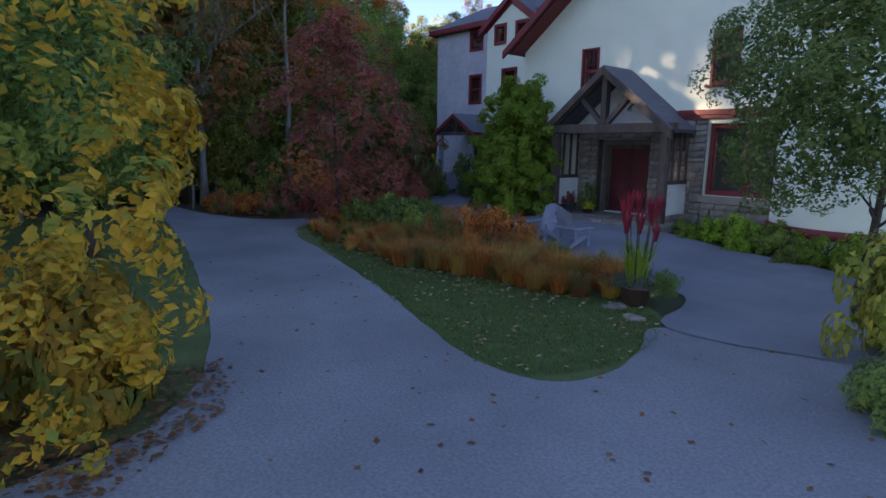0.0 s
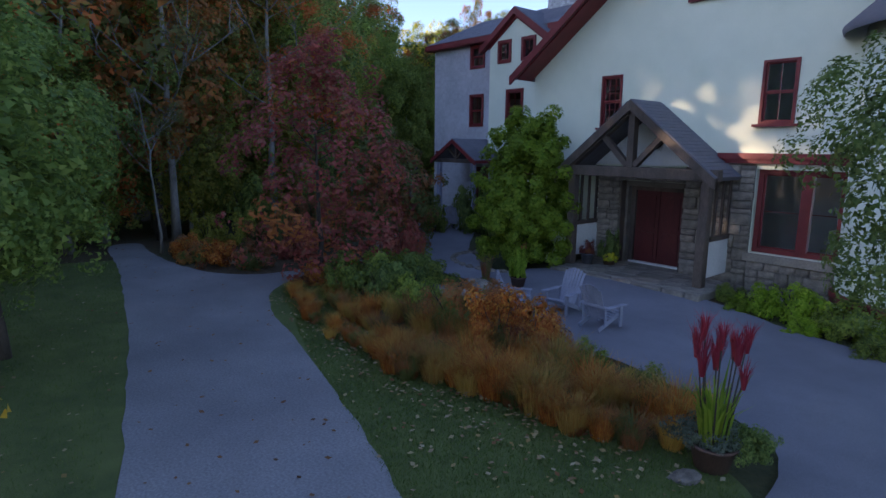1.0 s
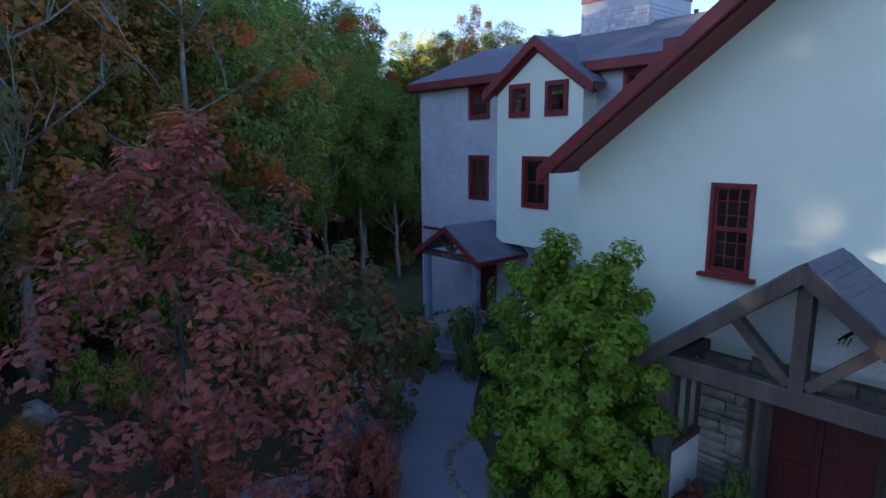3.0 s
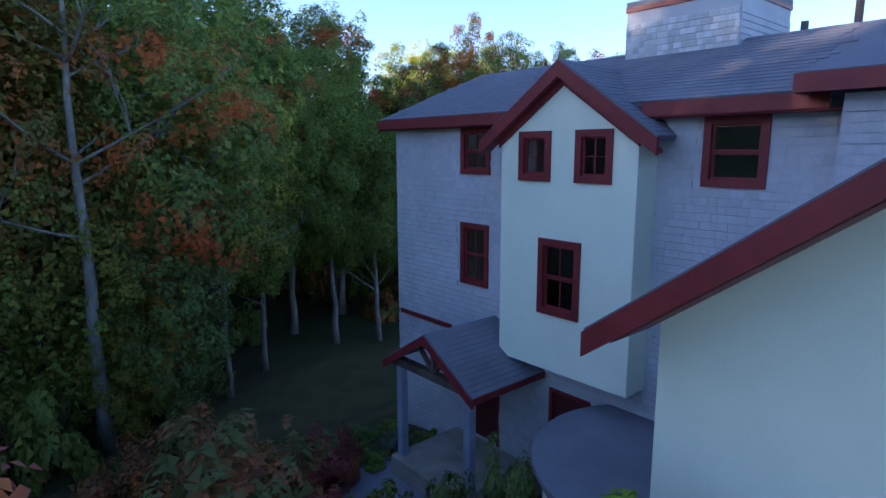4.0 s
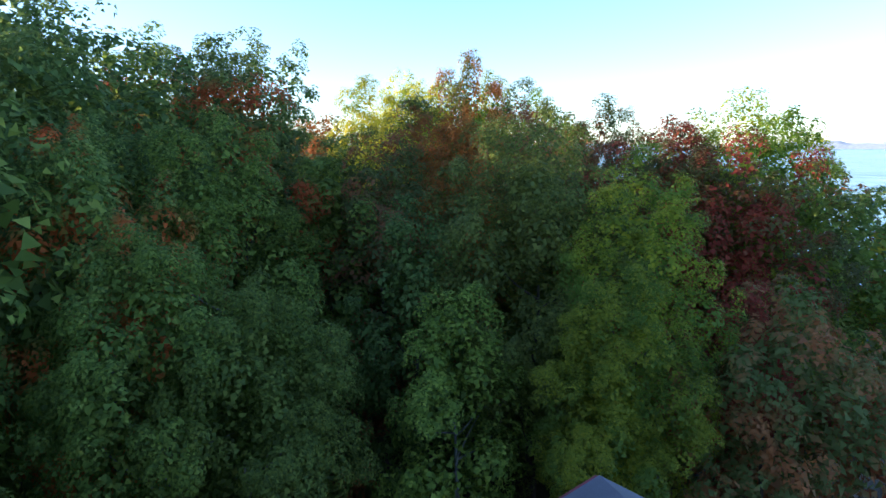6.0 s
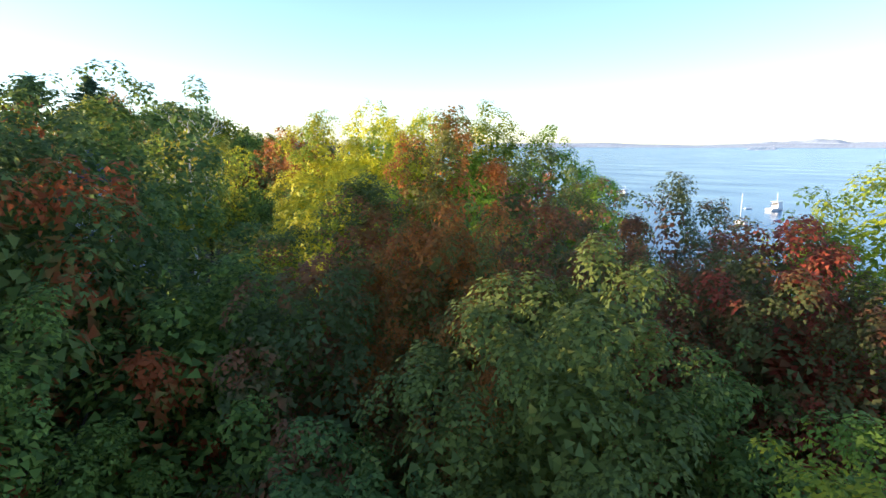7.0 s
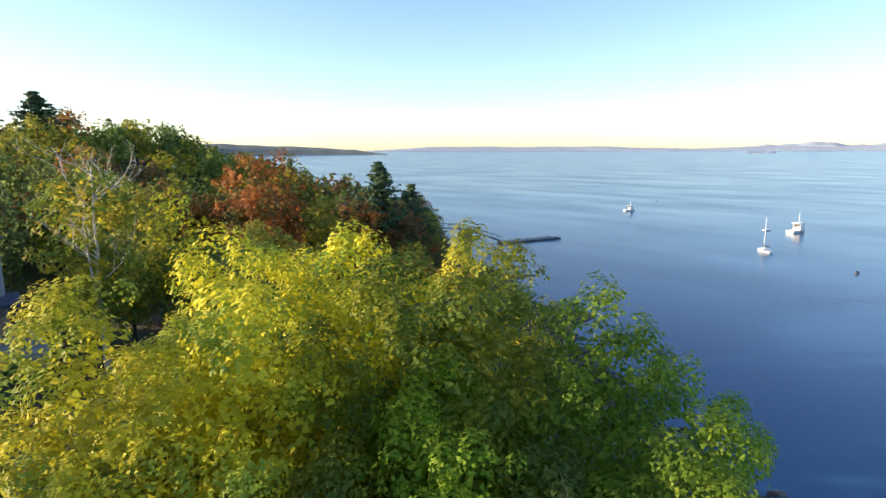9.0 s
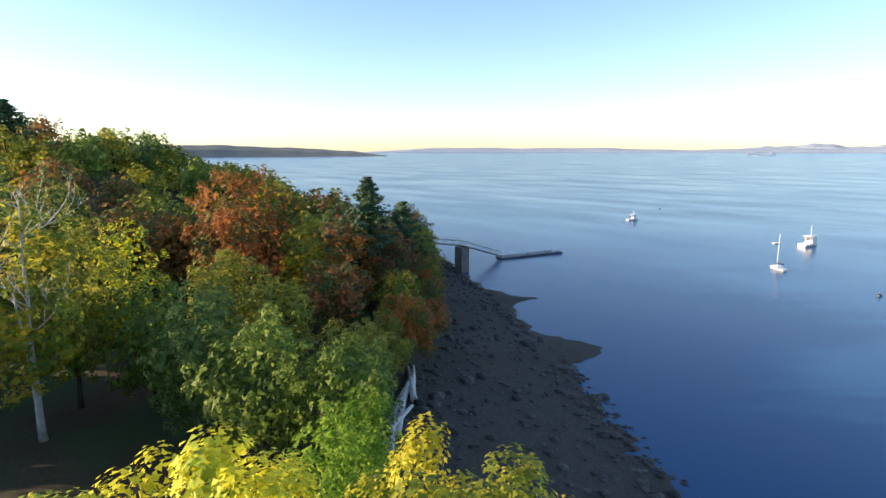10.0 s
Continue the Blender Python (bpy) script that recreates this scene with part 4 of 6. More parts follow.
# green and rust trees between them
AUTUMN_TREES_BEHIND = [
    (-9.6, 24.2, 12.0, 3.0, "green", "near"), (-14.4, 12.6, 13.4, 2.8, "rust", "near"), (-19.6, 13.4, 12.4, 3.8, "green", "near"), (-24.6, 15.6, 10.8, 4.4, "dark", "near"),
    (-19.6, 17.8, 13.0, 3.6, "greenred", "near"), (-28.2, 17.4, 9.5, 4.0, "dark", "mid"), (-14.6, 27.4, 11.8, 3.4, "green", "near"), (-18.6, 28.0, 11.0, 3.2, "olive", "near"),
    (-10.6, 31.6, 12.0, 3.6, "green", "near"), (-2.0, 34.0, 10.6, 3.6, "rust", "mid"), (1.6, 22.0, 10.0, 3.4, "red", "mid"), (2.6, 28.4, 9.6, 3.4, "green", "mid"),
    (-22.8, 24.0, 11.6, 3.4, "rust", "near"), (-11.0, 17.2, 12.8, 2.6, "olive", "near"), (-8.0, 17.6, 12.2, 2.6, "green", "near"), (-11.0, 11.4, 11.4, 2.4, "dark", "near"), (-7.6, 10.2, 9.4, 2.2, "green", "near"),
]
# the tall wood west of the house
WEST_WOOD = [
    (-20, 4.6, 17.7, 4.2, "dark", "near"), (-17.8, 8.2, 16.2, 3.4, "greenred", "near"), (-22.8, 12.6, 17.6, 3.2, "dark", "near"), (-22.4, 10.2, 17.8, 3.4, "green", "near"),
    (-14.3, 6.4, 13.8, 3.0, "green", "hero"), (-13.2, 2.8, 13.5, 2.9, "greenred", "hero"), (-16, 11.2, 13.3, 3.3, "green", "near"), (-15.8, 2.2, 16.8, 3.6, "dark", "near"),
    (-12.4, -2, 16.3, 4.0, "green", "mid"), (-18, 0, 18.6, 4.6, "green", "mid"), (-24, 2, 19.4, 5.0, "dark", "mid"), (-27, 8, 17.7, 4.4, "greenred", "near"),
    (-24.4, 6.4, 17.9, 4.0, "green", "near"), (-20.6, 9.0, 17.2, 3.5, "dark", "near"), (-7.8, -2.7, 12.4, 2.9, "olive", "near"), (-6, -4.4, 13.7, 3.1, "greenred", "near"),
    (-9.4, -6.4, 16.1, 4.0, "green", "near"), (-9.9, 3.4, 11.2, 2.5, "green", "hero"), (-8.6, -0.8, 9.0, 2.0, "green", "near"), (-8.9, 5.2, 10.0, 2.3, "green", "hero"), (-13.6, -5.6, 17.9, 4.4, "dark", "far"), (-6.4, -9.4, 14.6, 3.3, "orange", "near"), (-10.2, -9.6, 15.3, 3.4, "greenred", "near"),
]
# the tall wood west of the house
WEST_WOOD_BEHIND = [
    (-4.2, -13.4, 14.7, 3.5, "orange", "mid"), (-9, -12.4, 17.5, 4.4, "green", "far"), (-2.8, -17.4, 14.9, 3.7, "greenred", "mid"), (-7, -17.6, 17.5, 4.6, "dark", "far"),
    (2.2, -21.2, 8.6, 2.9, "green", "far"), (-3.8, -21, 16.9, 3.8, "olive", "far"), (5.6, -24.2, 8.8, 3.2, "dark", "far"), (-5.6, -29, 16.9, 4.2, "green", "far"),
    (11.2, -20.4, 7.2, 2.5, "dark", "near"), (9, -25.2, 7.4, 3.0, "green", "mid"), (-6.2, -24, 18.5, 4.8, "dark", "far"), (14.8, -29, 13.4, 4.0, "dark", "far"),
    (-13.2, -10.4, 18.5, 4.8, "dark", "far"), (-18, -7.2, 18.9, 5.1, "dark", "far"), (-11.6, -20, 18.7, 4.8, "dark", "far"), (-37, 16.4, 8.0, 4.2, "dark", "mid"),
    (-40, 13, 7.0, 4.4, "dark", "mid"), (-33, 13, 8.0, 4.2, "dark", "mid"), (-29.8, 8.4, 14.5, 4.6, "dark", "mid"), (-36, 6, 11.6, 4.6, "green", "far"),
]
# the tall wood west of the house
WEST_WOOD_BEYOND = [
    (-43.5, 22.5, 5.0, 4.0, "dark", "mid"), (-40, 25.5, 4.5, 3.5, "green", "mid"), (-47.5, 17, 7.0, 4.2, "green", "mid"),
]
# along the bay
BAY_TREES = [
    (-90, 65.6, 13.0, 4.5, "rust", "mid"), (-84, 64, 12.0, 4.0, "orange", "mid"), (-100, 80.4, 10.5, 4.0, "rust", "mid"), (-94, 83, 4.8, 3.2, "rust", "mid"),
    (-87, 79, 4.4, 3.0, "orange", "mid"), (-80, 74.2, 4.0, 2.8, "rust", "mid"), (-75, 69.4, 3.6, 2.8, "orange", "mid"), (-72.4, 64, 3.2, 2.6, "gold", "mid"),
    (-68.8, 58.6, 2.8, 2.4, "olive", "mid"), (-62.6, 51.6, 3.2, 2.6, "green", "mid"), (-103, 92, 5.4, 3.4, "olive", "mid"), (-84, 76.4, 2.8, 2.4, "olive", "mid"),
    (-99, 89.6, 4.0, 2.8, "rust", "mid"), (-111, 96.5, 5.4, 3.2, "rust", "mid"), (-73.0, 28.2, 19.6, 5.0, "gold", "mid"), (-77.5, 31.5, 17.4, 4.6, "olive", "mid"),
    (-57.6, 40.4, 11.4, 4.5, "green", "mid"), (-52.8, 44.4, 9.4, 4.0, "green", "mid"), (-65.2, 38.4, 11.6, 4.7, "dark", "mid"), (-80.6, 36.8, 15.4, 3.6, "yellow", "mid"),
]
# along the bay
BAY_TREES_BEHIND = [
    (-70.4, 62, 6.2, 3.8, "orange", "mid"), (-88, 71, 12.0, 4.9, "rust", "mid"), (-94, 63.6, 11.6, 5.6, "olive", "mid"), (-93.2, 52.4, 15.4, 6.7, "orange", "mid"),
    (-105.8, 58, 19.6, 7.4, "orange", "mid"), (-114, 78, 15.0, 6.0, "rust", "far"), (-75, 49, 9.0, 5.2, "olive", "mid"), (-79, 58, 9.0, 4.9, "rust", "mid"),
    (-48.4, 42.4, 7.6, 2.7, "lime", "mid"), (-44.6, 37.8, 9.4, 2.7, "lime", "mid"), (-64, 51.6, 6.4, 4.0, "olive", "mid"), (-73, 36.6, 11.6, 4.7, "green", "mid"),
    (-84, 47, 11.0, 5.2, "olive", "mid"), (-77, 66.4, 7.2, 3.6, "gold", "mid"), (-83, 70.4, 9.4, 3.8, "rust", "mid"), (-98, 76.6, 11.0, 4.9, "green", "mid"),
    (-92, 78.6, 8.6, 4.0, "rust", "mid"), (-101, 83.6, 9.4, 4.5, "olive", "mid"), (-109, 88.4, 9.4, 4.5, "dark", "mid"), (-117, 93.6, 9.0, 4.5, "rust", "mid"),
]
# along the bay
BAY_TREES_BEYOND = [
    (-122, 72, 17.0, 6.3, "gold", "far"), (-99, 67, 12.0, 5.2, "gold", "mid"), (-58.6, 47.8, 6.0, 3.4, "dark", "mid"), (-67.4, 57, 5.6, 3.4, "olive", "mid"),
    (-88, 60, 10.0, 4.9, "gold", "mid"),
]
# on the bank over the beach
BANK_TREES = [
    (-76.6, 70.6, 0.6, 2.4, "orange", "mid"), (-79.6, 73.0, 1.4, 2.4, "rust", "mid"), (-83.9, 76.6, 3.2, 2.8, "olive", "mid"), (-89.2, 80.0, 4.4, 3.0, "olive", "mid"),
    (-95.6, 84.6, 5.8, 3.2, "olive", "mid"), (-101.9, 90.0, 6.2, 3.2, "green", "mid"), (-108.5, 94.8, 6.6, 3.4, "gold", "mid"), (-114.7, 99.6, 7.0, 3.2, "olive", "mid"),
    (-121.7, 103.6, 8.4, 3.6, "rust", "mid"), (-129.0, 107.0, 9.4, 4.0, "orange", "mid"),
]
STAND = SUNLIT_GROUP + AUTUMN_TREES + AUTUMN_TREES_BEHIND + WEST_WOOD + WEST_WOOD_BEHIND + WEST_WOOD_BEYOND + BAY_TREES + BAY_TREES_BEHIND + BAY_TREES_BEYOND + BANK_TREES
for x, y, top, r, kind, size in STAND:
    bark = M_BARK if kind in ("greenred", "green") and x > -15 else M_BARKD
    if kind == "gold":
        bark = M_BIRCH
    root = tree(x, y, top, r, kind, size, bark, 0.64 if -14 < x < -5 and -10 < y < 6 else 0.80)
    if bark is M_BIRCH and top > 19 and x > -80:
        lb = link_mesh("limb", trunk_mesh(M_BIRCH, 20, 16.0, 0.20, 12, bare=True), None, root, "white forking birch limbs")
        lb.scale = (1.25, 1.25, (top - root.location.z) * 0.94 / 16.0)
# tall trees added towards the evening sun, mostly unseen, to shade house and garden
SHADE_TREES, HILL_TREES = [], []


def wood(name, trees, label):
    """Far trees past counting, joined: x, y, top, radius, leaf, share of the height that is crown."""
    kinds = sorted({t[4] for t in trees})
    V, F, K, n = [], [], [], 0
    for i, (x, y, top, r, kind, share) in enumerate(trees):
        z0 = float(ground_z(x, y))
        ch = (top - z0) * share
        aspect = min((1.4, 2.0, 2.8, 3.8, 5.0), key=lambda a: abs(math.log(ch / r / a)))
        crown_mesh(kind, "far", i % 3, aspect)
        v, f = CROWNS[("far", i % 3, aspect, False)]
        c, s = math.cos(i * 1.9), math.sin(i * 1.9)
        q = np.stack([(v[:, 0] * c - v[:, 1] * s) * r + x, (v[:, 0] * s + v[:, 1] * c) * r + y, v[:, 2] * ch / aspect + top - ch], 1)
        ring8 = np.array([(math.cos(k * 1.5708), math.sin(k * 1.5708)) for k in range(4)])
        b = np.concatenate([np.column_stack([ring8 * 0.3 + (x, y), np.full(4, z0 - 0.3)]), np.column_stack([ring8 * 0.1 + (x, y), np.full(4, top - ch * 0.3)])])
        V += [q, b]
        F += [f + n, np.array([t3 for k in range(4) for t3 in ((k, (k + 1) % 4, 4 + k), ((k + 1) % 4, 4 + (k + 1) % 4, 4 + k))]) + n + len(q)]
        K += [np.full(len(f), kinds.index(kind)), np.full(8, len(kinds))]
        n += len(q) + 8
    me = mesh_np(name, np.concatenate(V), np.concatenate(F))
    for k in kinds:
        me.materials.append(LEAF[k])
    me.materials.append(M_BARKD)
    me.polygons.foreach_set("material_index", np.concatenate(K).astype(np.int32))
    return tagged(link_mesh(name, me, None), label, "wood", kind="stuff")


LANE = Vector((17.0, -4.07, 0.0))


def lane(x, y):
    """Metres towards the sun from the lit patch on the wing wall, and metres aside from that line."""
    return SUN_AZ.x * (x - LANE.x) + SUN_AZ.y * (y - LANE.y), -SUN_AZ.y * (x - LANE.x) + SUN_AZ.x * (y - LANE.y)


for p in range(29):
    for s, top in ((45.0, 23.4), (52.0, 24.6)):
        d = -32.0 + 2.288 * p + (1.2 if s > 50 else 0)
        x, y = 10 + SUN_AZ.x * s - SUN_AZ.y * d, -2 + SUN_AZ.y * s + SUN_AZ.x * d
        ahead, aside = lane(x, y)
        if abs(aside) < 2.8:
            continue
        SHADE_TREES.append((x, y, top - 0.8 * math.sin(p * 1.7 + s), 4.2, ("dark", "green", "olive")[p % 3], 0.88))
for k in range(12):
    aside = -12.0 + 3.0 * k
    ahead = 33.0 + 1.5 * (k % 2)
    x, y = LANE.x + SUN_AZ.x * ahead - SUN_AZ.y * aside, LANE.y + SUN_AZ.y * ahead + SUN_AZ.x * aside
    SHADE_TREES.append((x, y, 12.4 if abs(aside) < 5.5 else 15.8, 3.0, ("green", "dark")[k % 2], 0.9))
# low and high crowns leave a gap that shapes the wall's sun patch
for ahead in (47.0, 53.0):
    for aside in (-2.6, 0.0, 2.6):
        x, y = LANE.x + SUN_AZ.x * ahead - SUN_AZ.y * aside, LANE.y + SUN_AZ.y * ahead + SUN_AZ.x * aside
        SHADE_TREES += [(x, y, 5.05 + 0.231 * ahead, 3.4, "green", 0.88), (x + 0.6, y, 25.0, 3.4, "dark", (25.0 - 5.8 - 0.231 * ahead) / 25.5)]
# more added trees that keep the sun off the autumn trees, bay and villa
for x, y, top in ((-42, -3.5, 21.0), (-44.6, 0.2, 21.6), (-46.8, 3.6, 21.2), (-49.2, 7.2, 20.4), (-46, -2, 21.8), (-50, 3, 21.2), (-39, -7, 22), (-36, -10, 22), (-15.5, -12.5, 23.5), (-19, -9.5, 23.8), (-22.5, -6.5, 24), (-26, -3, 24), (-29.5, 0, 23.8), (-33, 3, 22.6), (-96, 22, 18.5), (-102, 19, 20), (-108, 24, 20), (-114, 30, 20), (-120, 36, 20.5), (-92, -2, 21), (-96, -6, 22), (-86, -5, 22), (-80, -2, 20), (-88, 2, 20)):
    SHADE_TREES.append((x, y, top, 3.8, "dark", 0.88))
wood("tall_wood", SHADE_TREES, "dense tall green wood added west of the garden to shade it")
# the hillside wood behind the bay
rngf = random.Random(11)
FARK = ["olive", "rust", "orange", "gold", "olive", "green", "rust", "olive", "dark"]
placed = []
tries = 0
while len(placed) < 165 and tries < 6000:
    tries += 1
    x, y = rngf.uniform(-260, -104), rngf.uniform(-60, 120)
    if float(shore_d(np.float64(x), np.float64(y))) > -26 or any((x - a) ** 2 + (y - b) ** 2 < 30 for a, b in placed):
        continue
    if abs(math.degrees(math.atan2(-(x + 10), y - 15)) - 70) > 38:
        continue
    placed.append((x, y))
    HILL_TREES.append((x, y, float(ground_z(x, y)) + rngf.uniform(8.5, 12.0), rngf.uniform(4.6, 6.2), rngf.choice(FARK), 0.88))
wood("hillside_wood", HILL_TREES, "wooded hillside in olive, rust and gold behind the bay")
# depth of the near wood
placed = [(s[0], s[1]) for s in STAND]
tries = n_wood = 0
while n_wood < 40 and tries < 6000:
    tries += 1
    x, y = rngf.uniform(-70, 0), rngf.uniform(-48, 12)
    if any((x - a) ** 2 + (y - b) ** 2 < 12 for a, b in placed) or (x > -8 and y > -5) or (x > -3 and y > -24) or (-100 < x < -40 and y > 2):
        continue
    if (x > -22 and y > -14) or y > -4 or (lane(x, y)[0] > 5 and abs(lane(x, y)[1]) < 6):
        continue
    placed.append((x, y))
    n_wood += 1
    tree(x, y, rngf.uniform(13.5, 17.5) if x > -28 or y < -28 else rngf.uniform(8, 11), rngf.uniform(3.4, 4.6), rngf.choice(["dark", "green", "dark", "olive", "greenred"]), "far")

# ---- garden ----
BLADES = {}


def blade_mesh(key, n, h, spread, lean, width, mat, seed, droop=0.25):
    """A tuft of bent tapering blades, or stems, from one foot."""
    if key in BLADES:
        return BLADES[key]
    rng = np.random.default_rng(seed)
    a, r = rng.uniform(0, 6.283, n), spread * np.sqrt(rng.uniform(0, 1, n))
    foot = np.stack([r * np.cos(a), r * np.sin(a), np.zeros(n)], 1)
    b = a + rng.normal(0, 0.5, n)
    out = np.stack([np.cos(b), np.sin(b), np.zeros(n)], 1) * (lean * rng.uniform(0.3, 1.2, n))[:, None]
    hh = (h * rng.uniform(0.6, 1.1, n))[:, None]
    side = np.stack([-np.sin(b), np.cos(b), np.zeros(n)], 1) * width
    up = np.array([0, 0, 1.0])
    mid = foot + out * 0.35 * hh + up * hh * 0.6
    tip = foot + out * hh + up * hh * (1 - droop * rng.uniform(0, 1, n))[:, None]
    v = np.stack([foot - side, foot + side, mid + side, mid - side, tip], 1).reshape(-1, 3)
    i = np.arange(n)[:, None] * 5
    f = np.concatenate([i + np.array([[0, 1, 2]]), i + np.array([[0, 2, 3]]), i + np.array([[3, 2, 4]])])
    me = mesh_np("blades", v, f)
    me.materials.append(mat)
    BLADES[key] = me
    return me


def on_ground(x, y, lift=0.0):
    return (x, y, float(ground_z(x, y)) + lift)


def grass_clump(x, y, h, kind, variant, label):
    ob = link_mesh("ornamental_grass", blade_mesh(("tuft", kind, variant), 460, 0.95, 0.24, 0.62, 0.005, LEAF[kind], 40 + variant), None)
    ob.location, ob.rotation_euler = on_ground(x, y), (0, 0, RNG.uniform(0, 6.28))
    ob.scale = (h * 1.15, h * 1.15, h)
    return tagged(ob, label, "grass", "ornamental grasses in the bed")


SHRUBS = {}


def shrub_mesh(kind, variant, leaf=0.045, dense=42, n=50):
    key = (kind, variant, leaf)
    if key not in SHRUBS:
        rng = np.random.default_rng(900 + variant)
        C, S = [], []
        for _ in range(n):
            d = rng.normal(size=3)
            d /= np.linalg.norm(d)
            d[2] = abs(d[2])
            k = rng.uniform(0.35, 0.86) * (1 + 0.2 * math.sin(3 * math.atan2(d[1], d[0]) + variant))
            C.append(d * k * np.array([1, 1, 0.95]) + np.array([0, 0, 0.06]))
            S.append(rng.uniform(0.16, 0.27))
        V, F = leaf_cloud(rng, np.array(C), np.array(S), 0.9, dense, leaf, 0.5, 4 if leaf > 0.02 else 0, 0.45)
        V[:, 2] = np.maximum(V[:, 2], 0.0)
        me = mesh_np("leaves", V, F)
        me.materials.append(LEAF[kind])
        SHRUBS[key] = me
    return SHRUBS[key]


def stems_mesh(variant):
    key = ("stems", variant)
    if key not in SHRUBS:
        rng = random.Random(variant)
        bm = bmesh.new()
        for i in range(9):
            a = i * 0.7 + rng.uniform(-0.2, 0.2)
            q = [Vector((0.05 * math.cos(a), 0.05 * math.sin(a), 0))]
            for k in range(4):
                q.append(q[-1] + Vector((math.cos(a) * 0.13 + rng.uniform(-0.04, 0.04), math.sin(a) * 0.13 + rng.uniform(-0.04, 0.04), 0.2)))
            tube(bm, q, [0.022, 0.018, 0.014, 0.01, 0.005], 5, cap=False)
        me = bpy.data.meshes.new("stems")
        bm.to_mesh(me)
        bm.free()
        me.materials.append(M_BARKD)
        SHRUBS[key] = me
    return SHRUBS[key]


def shrub(x, y, r, h, kind, label, leaf=0.045, dense=42, n=50, z=None, group="garden shrubs"):
    v = RNG.randint(0, 2)
    root = thing("shrub", label, "shrub", on_ground(x, y) if z is None else (x, y, z), group, rz=RNG.uniform(0, 6.28))
    lv = link_mesh("leaves", shrub_mesh(kind, v, leaf, dense, n), None, root)
    lv.scale = (r, r, h)
    st = link_mesh("stem", stems_mesh(v), None, root)
    st.scale = (r, r, h * 0.9)
    return root


# rust-coloured grasses along the bed's edge
for i in range(30):
    t = i / 29
    x = 9.8 + 11.6 * t
    y = -13.35 - 1.25 * math.sin(math.pi * min(1, t * 1.02)) - 0.25 * t + RNG.uniform(-0.25, 0.25)
    warm = t > 0.55
    grass_clump(x, y, RNG.uniform(0.5, 0.85) * (1.05 if warm else 0.7), ("straw", "wheat", "straw", "rust", "wheat")[i % 5], i % 4,
                "tall feathery rust-orange grass clump in the bed" if warm else "low russet grass clump at the edge of the bed")
for i in range(24):
    t = i / 23
    y = -12.75 - 1.2 * math.sin(math.pi * min(1, t * 1.02)) - 0.2 * t + RNG.uniform(-0.2, 0.2)
    grass_clump(10.6 + 10.6 * t, y, RNG.uniform(0.6, 0.85) * (1.1 if t > 0.5 else 0.8), ("straw", "wheat", "straw", "wheat", "rust")[i % 5], (i + 1) % 4, "feathery rust and golden grass clump in the bed")
for i in range(16):
    t = i / 15
    grass_clump(13.5 + 7.4 * t + RNG.uniform(-0.3, 0.3), -13.2 + 0.35 * math.sin(3 * t) + RNG.uniform(-0.2, 0.3), RNG.uniform(0.7, 1.0), ("straw", "wheat", "rust")[i % 3], i % 4, "tall feathery rust-orange grass clump in the bed")
for x, y, r, h in ((10.6, -12.3, 0.75, 1.0), (11.6, -11.7, 0.85, 1.15), (12.7, -12.3, 0.8, 1.1), (12.5, -11.5, 0.75, 1.0), (13.8, -12.2, 0.8, 0.9), (11.4, -12.8, 0.6, 0.9), (9.6, -11.6, 0.6, 0.8), (10.2, -10.8, 0.7, 0.9), (11.3, -9.9, 0.75, 0.85), (12.2, -10.3, 0.75, 0.8), (10.5, -9.8, 0.7, 0.8), (11.6, -10.8, 0.8, 0.95)):
    shrub(x, y, r * 1.1, h * 1.2, "dark" if int(x * 10) % 2 else "green", "dense dark green garden shrub in the bed", 0.05, 70)
for x, y, r, h in ((15.6, -12.3, 0.9, 1.1), (16.9, -12.3, 0.95, 1.2), (16.3, -11.8, 0.85, 1.05), (17.6, -11.9, 0.8, 1.0)):
    shrub(x, y, r * 1.1, h * 1.2, "straw" if x > 16.5 else "rust", "russet brown shrub among the grasses", 0.035, 80)
for x, y, r, h in ((9.4, -12.6, 0.6, 0.75), (18.9, -12.0, 0.55, 0.7), (20.3, -12.2, 0.5, 0.7), (21.2, -12.3, 0.45, 0.6)):
    shrub(x, y, r, h, "straw" if x < 10 else "green", "low rounded garden shrub at the paving", 0.035, 60)
# beside the yellow-green tree over the water
tree(-8.7, 25.9, 14.4, 2.8, "yellowgreen", "near")
tree(-5.0, 25.0, 14.3, 3.0, "lime", "near")
# the maroon ornamental tree and its neighbours
tree(8.5, -11.9, 7.3, 3.8, "maroon", "hero", M_BARKD, 0.9, "broad maroon ornamental tree with low branches beside the drive", True)
tree(5.9, -7.6, 4.4, 2.1, "rust", "mid", M_BARKD, 0.9, "low spreading rust-red ornamental tree near the house")
for x, y, r, h, k in ((-0.6, -6.2, 1.9, 2.5, "rust"), (1.0, -5.4, 1.5, 2.0, "straw"), (0.2, -7.8, 1.5, 2.2, "rust"), (1.9, -3.7, 1.1, 1.8, "maroon")):
    shrub(x, y, r, h, k, "spreading russet shrub beside the side porch", 0.035, 90)
shrub(8.9, -8.7, 1.0, 1.7, "maroon", "dark red Japanese maple shrub by the path", 0.04, 80)
shrub(3.0, -4.6, 0.9, 1.2, "maroon", "dark red shrub below the side porch", 0.04, 70)
shrub(4.8, -4.0, 0.9, 1.6, "green", "green shrub by the path", 0.05, 60)
for x, y, r, h, k in ((0.7, -0.8, 0.55, 0.5, "green"), (1.5, -1.3, 0.6, 0.45, "silver"), (2.1, -0.7, 0.5, 0.5, "green"), (0.4, -1.9, 0.6, 0.5, "dark"), (2.0, -2.4, 0.5, 0.45, "green")):
    shrub(x, y, r, h, k, "low planting in the bed beside the side porch", 0.05, 50)
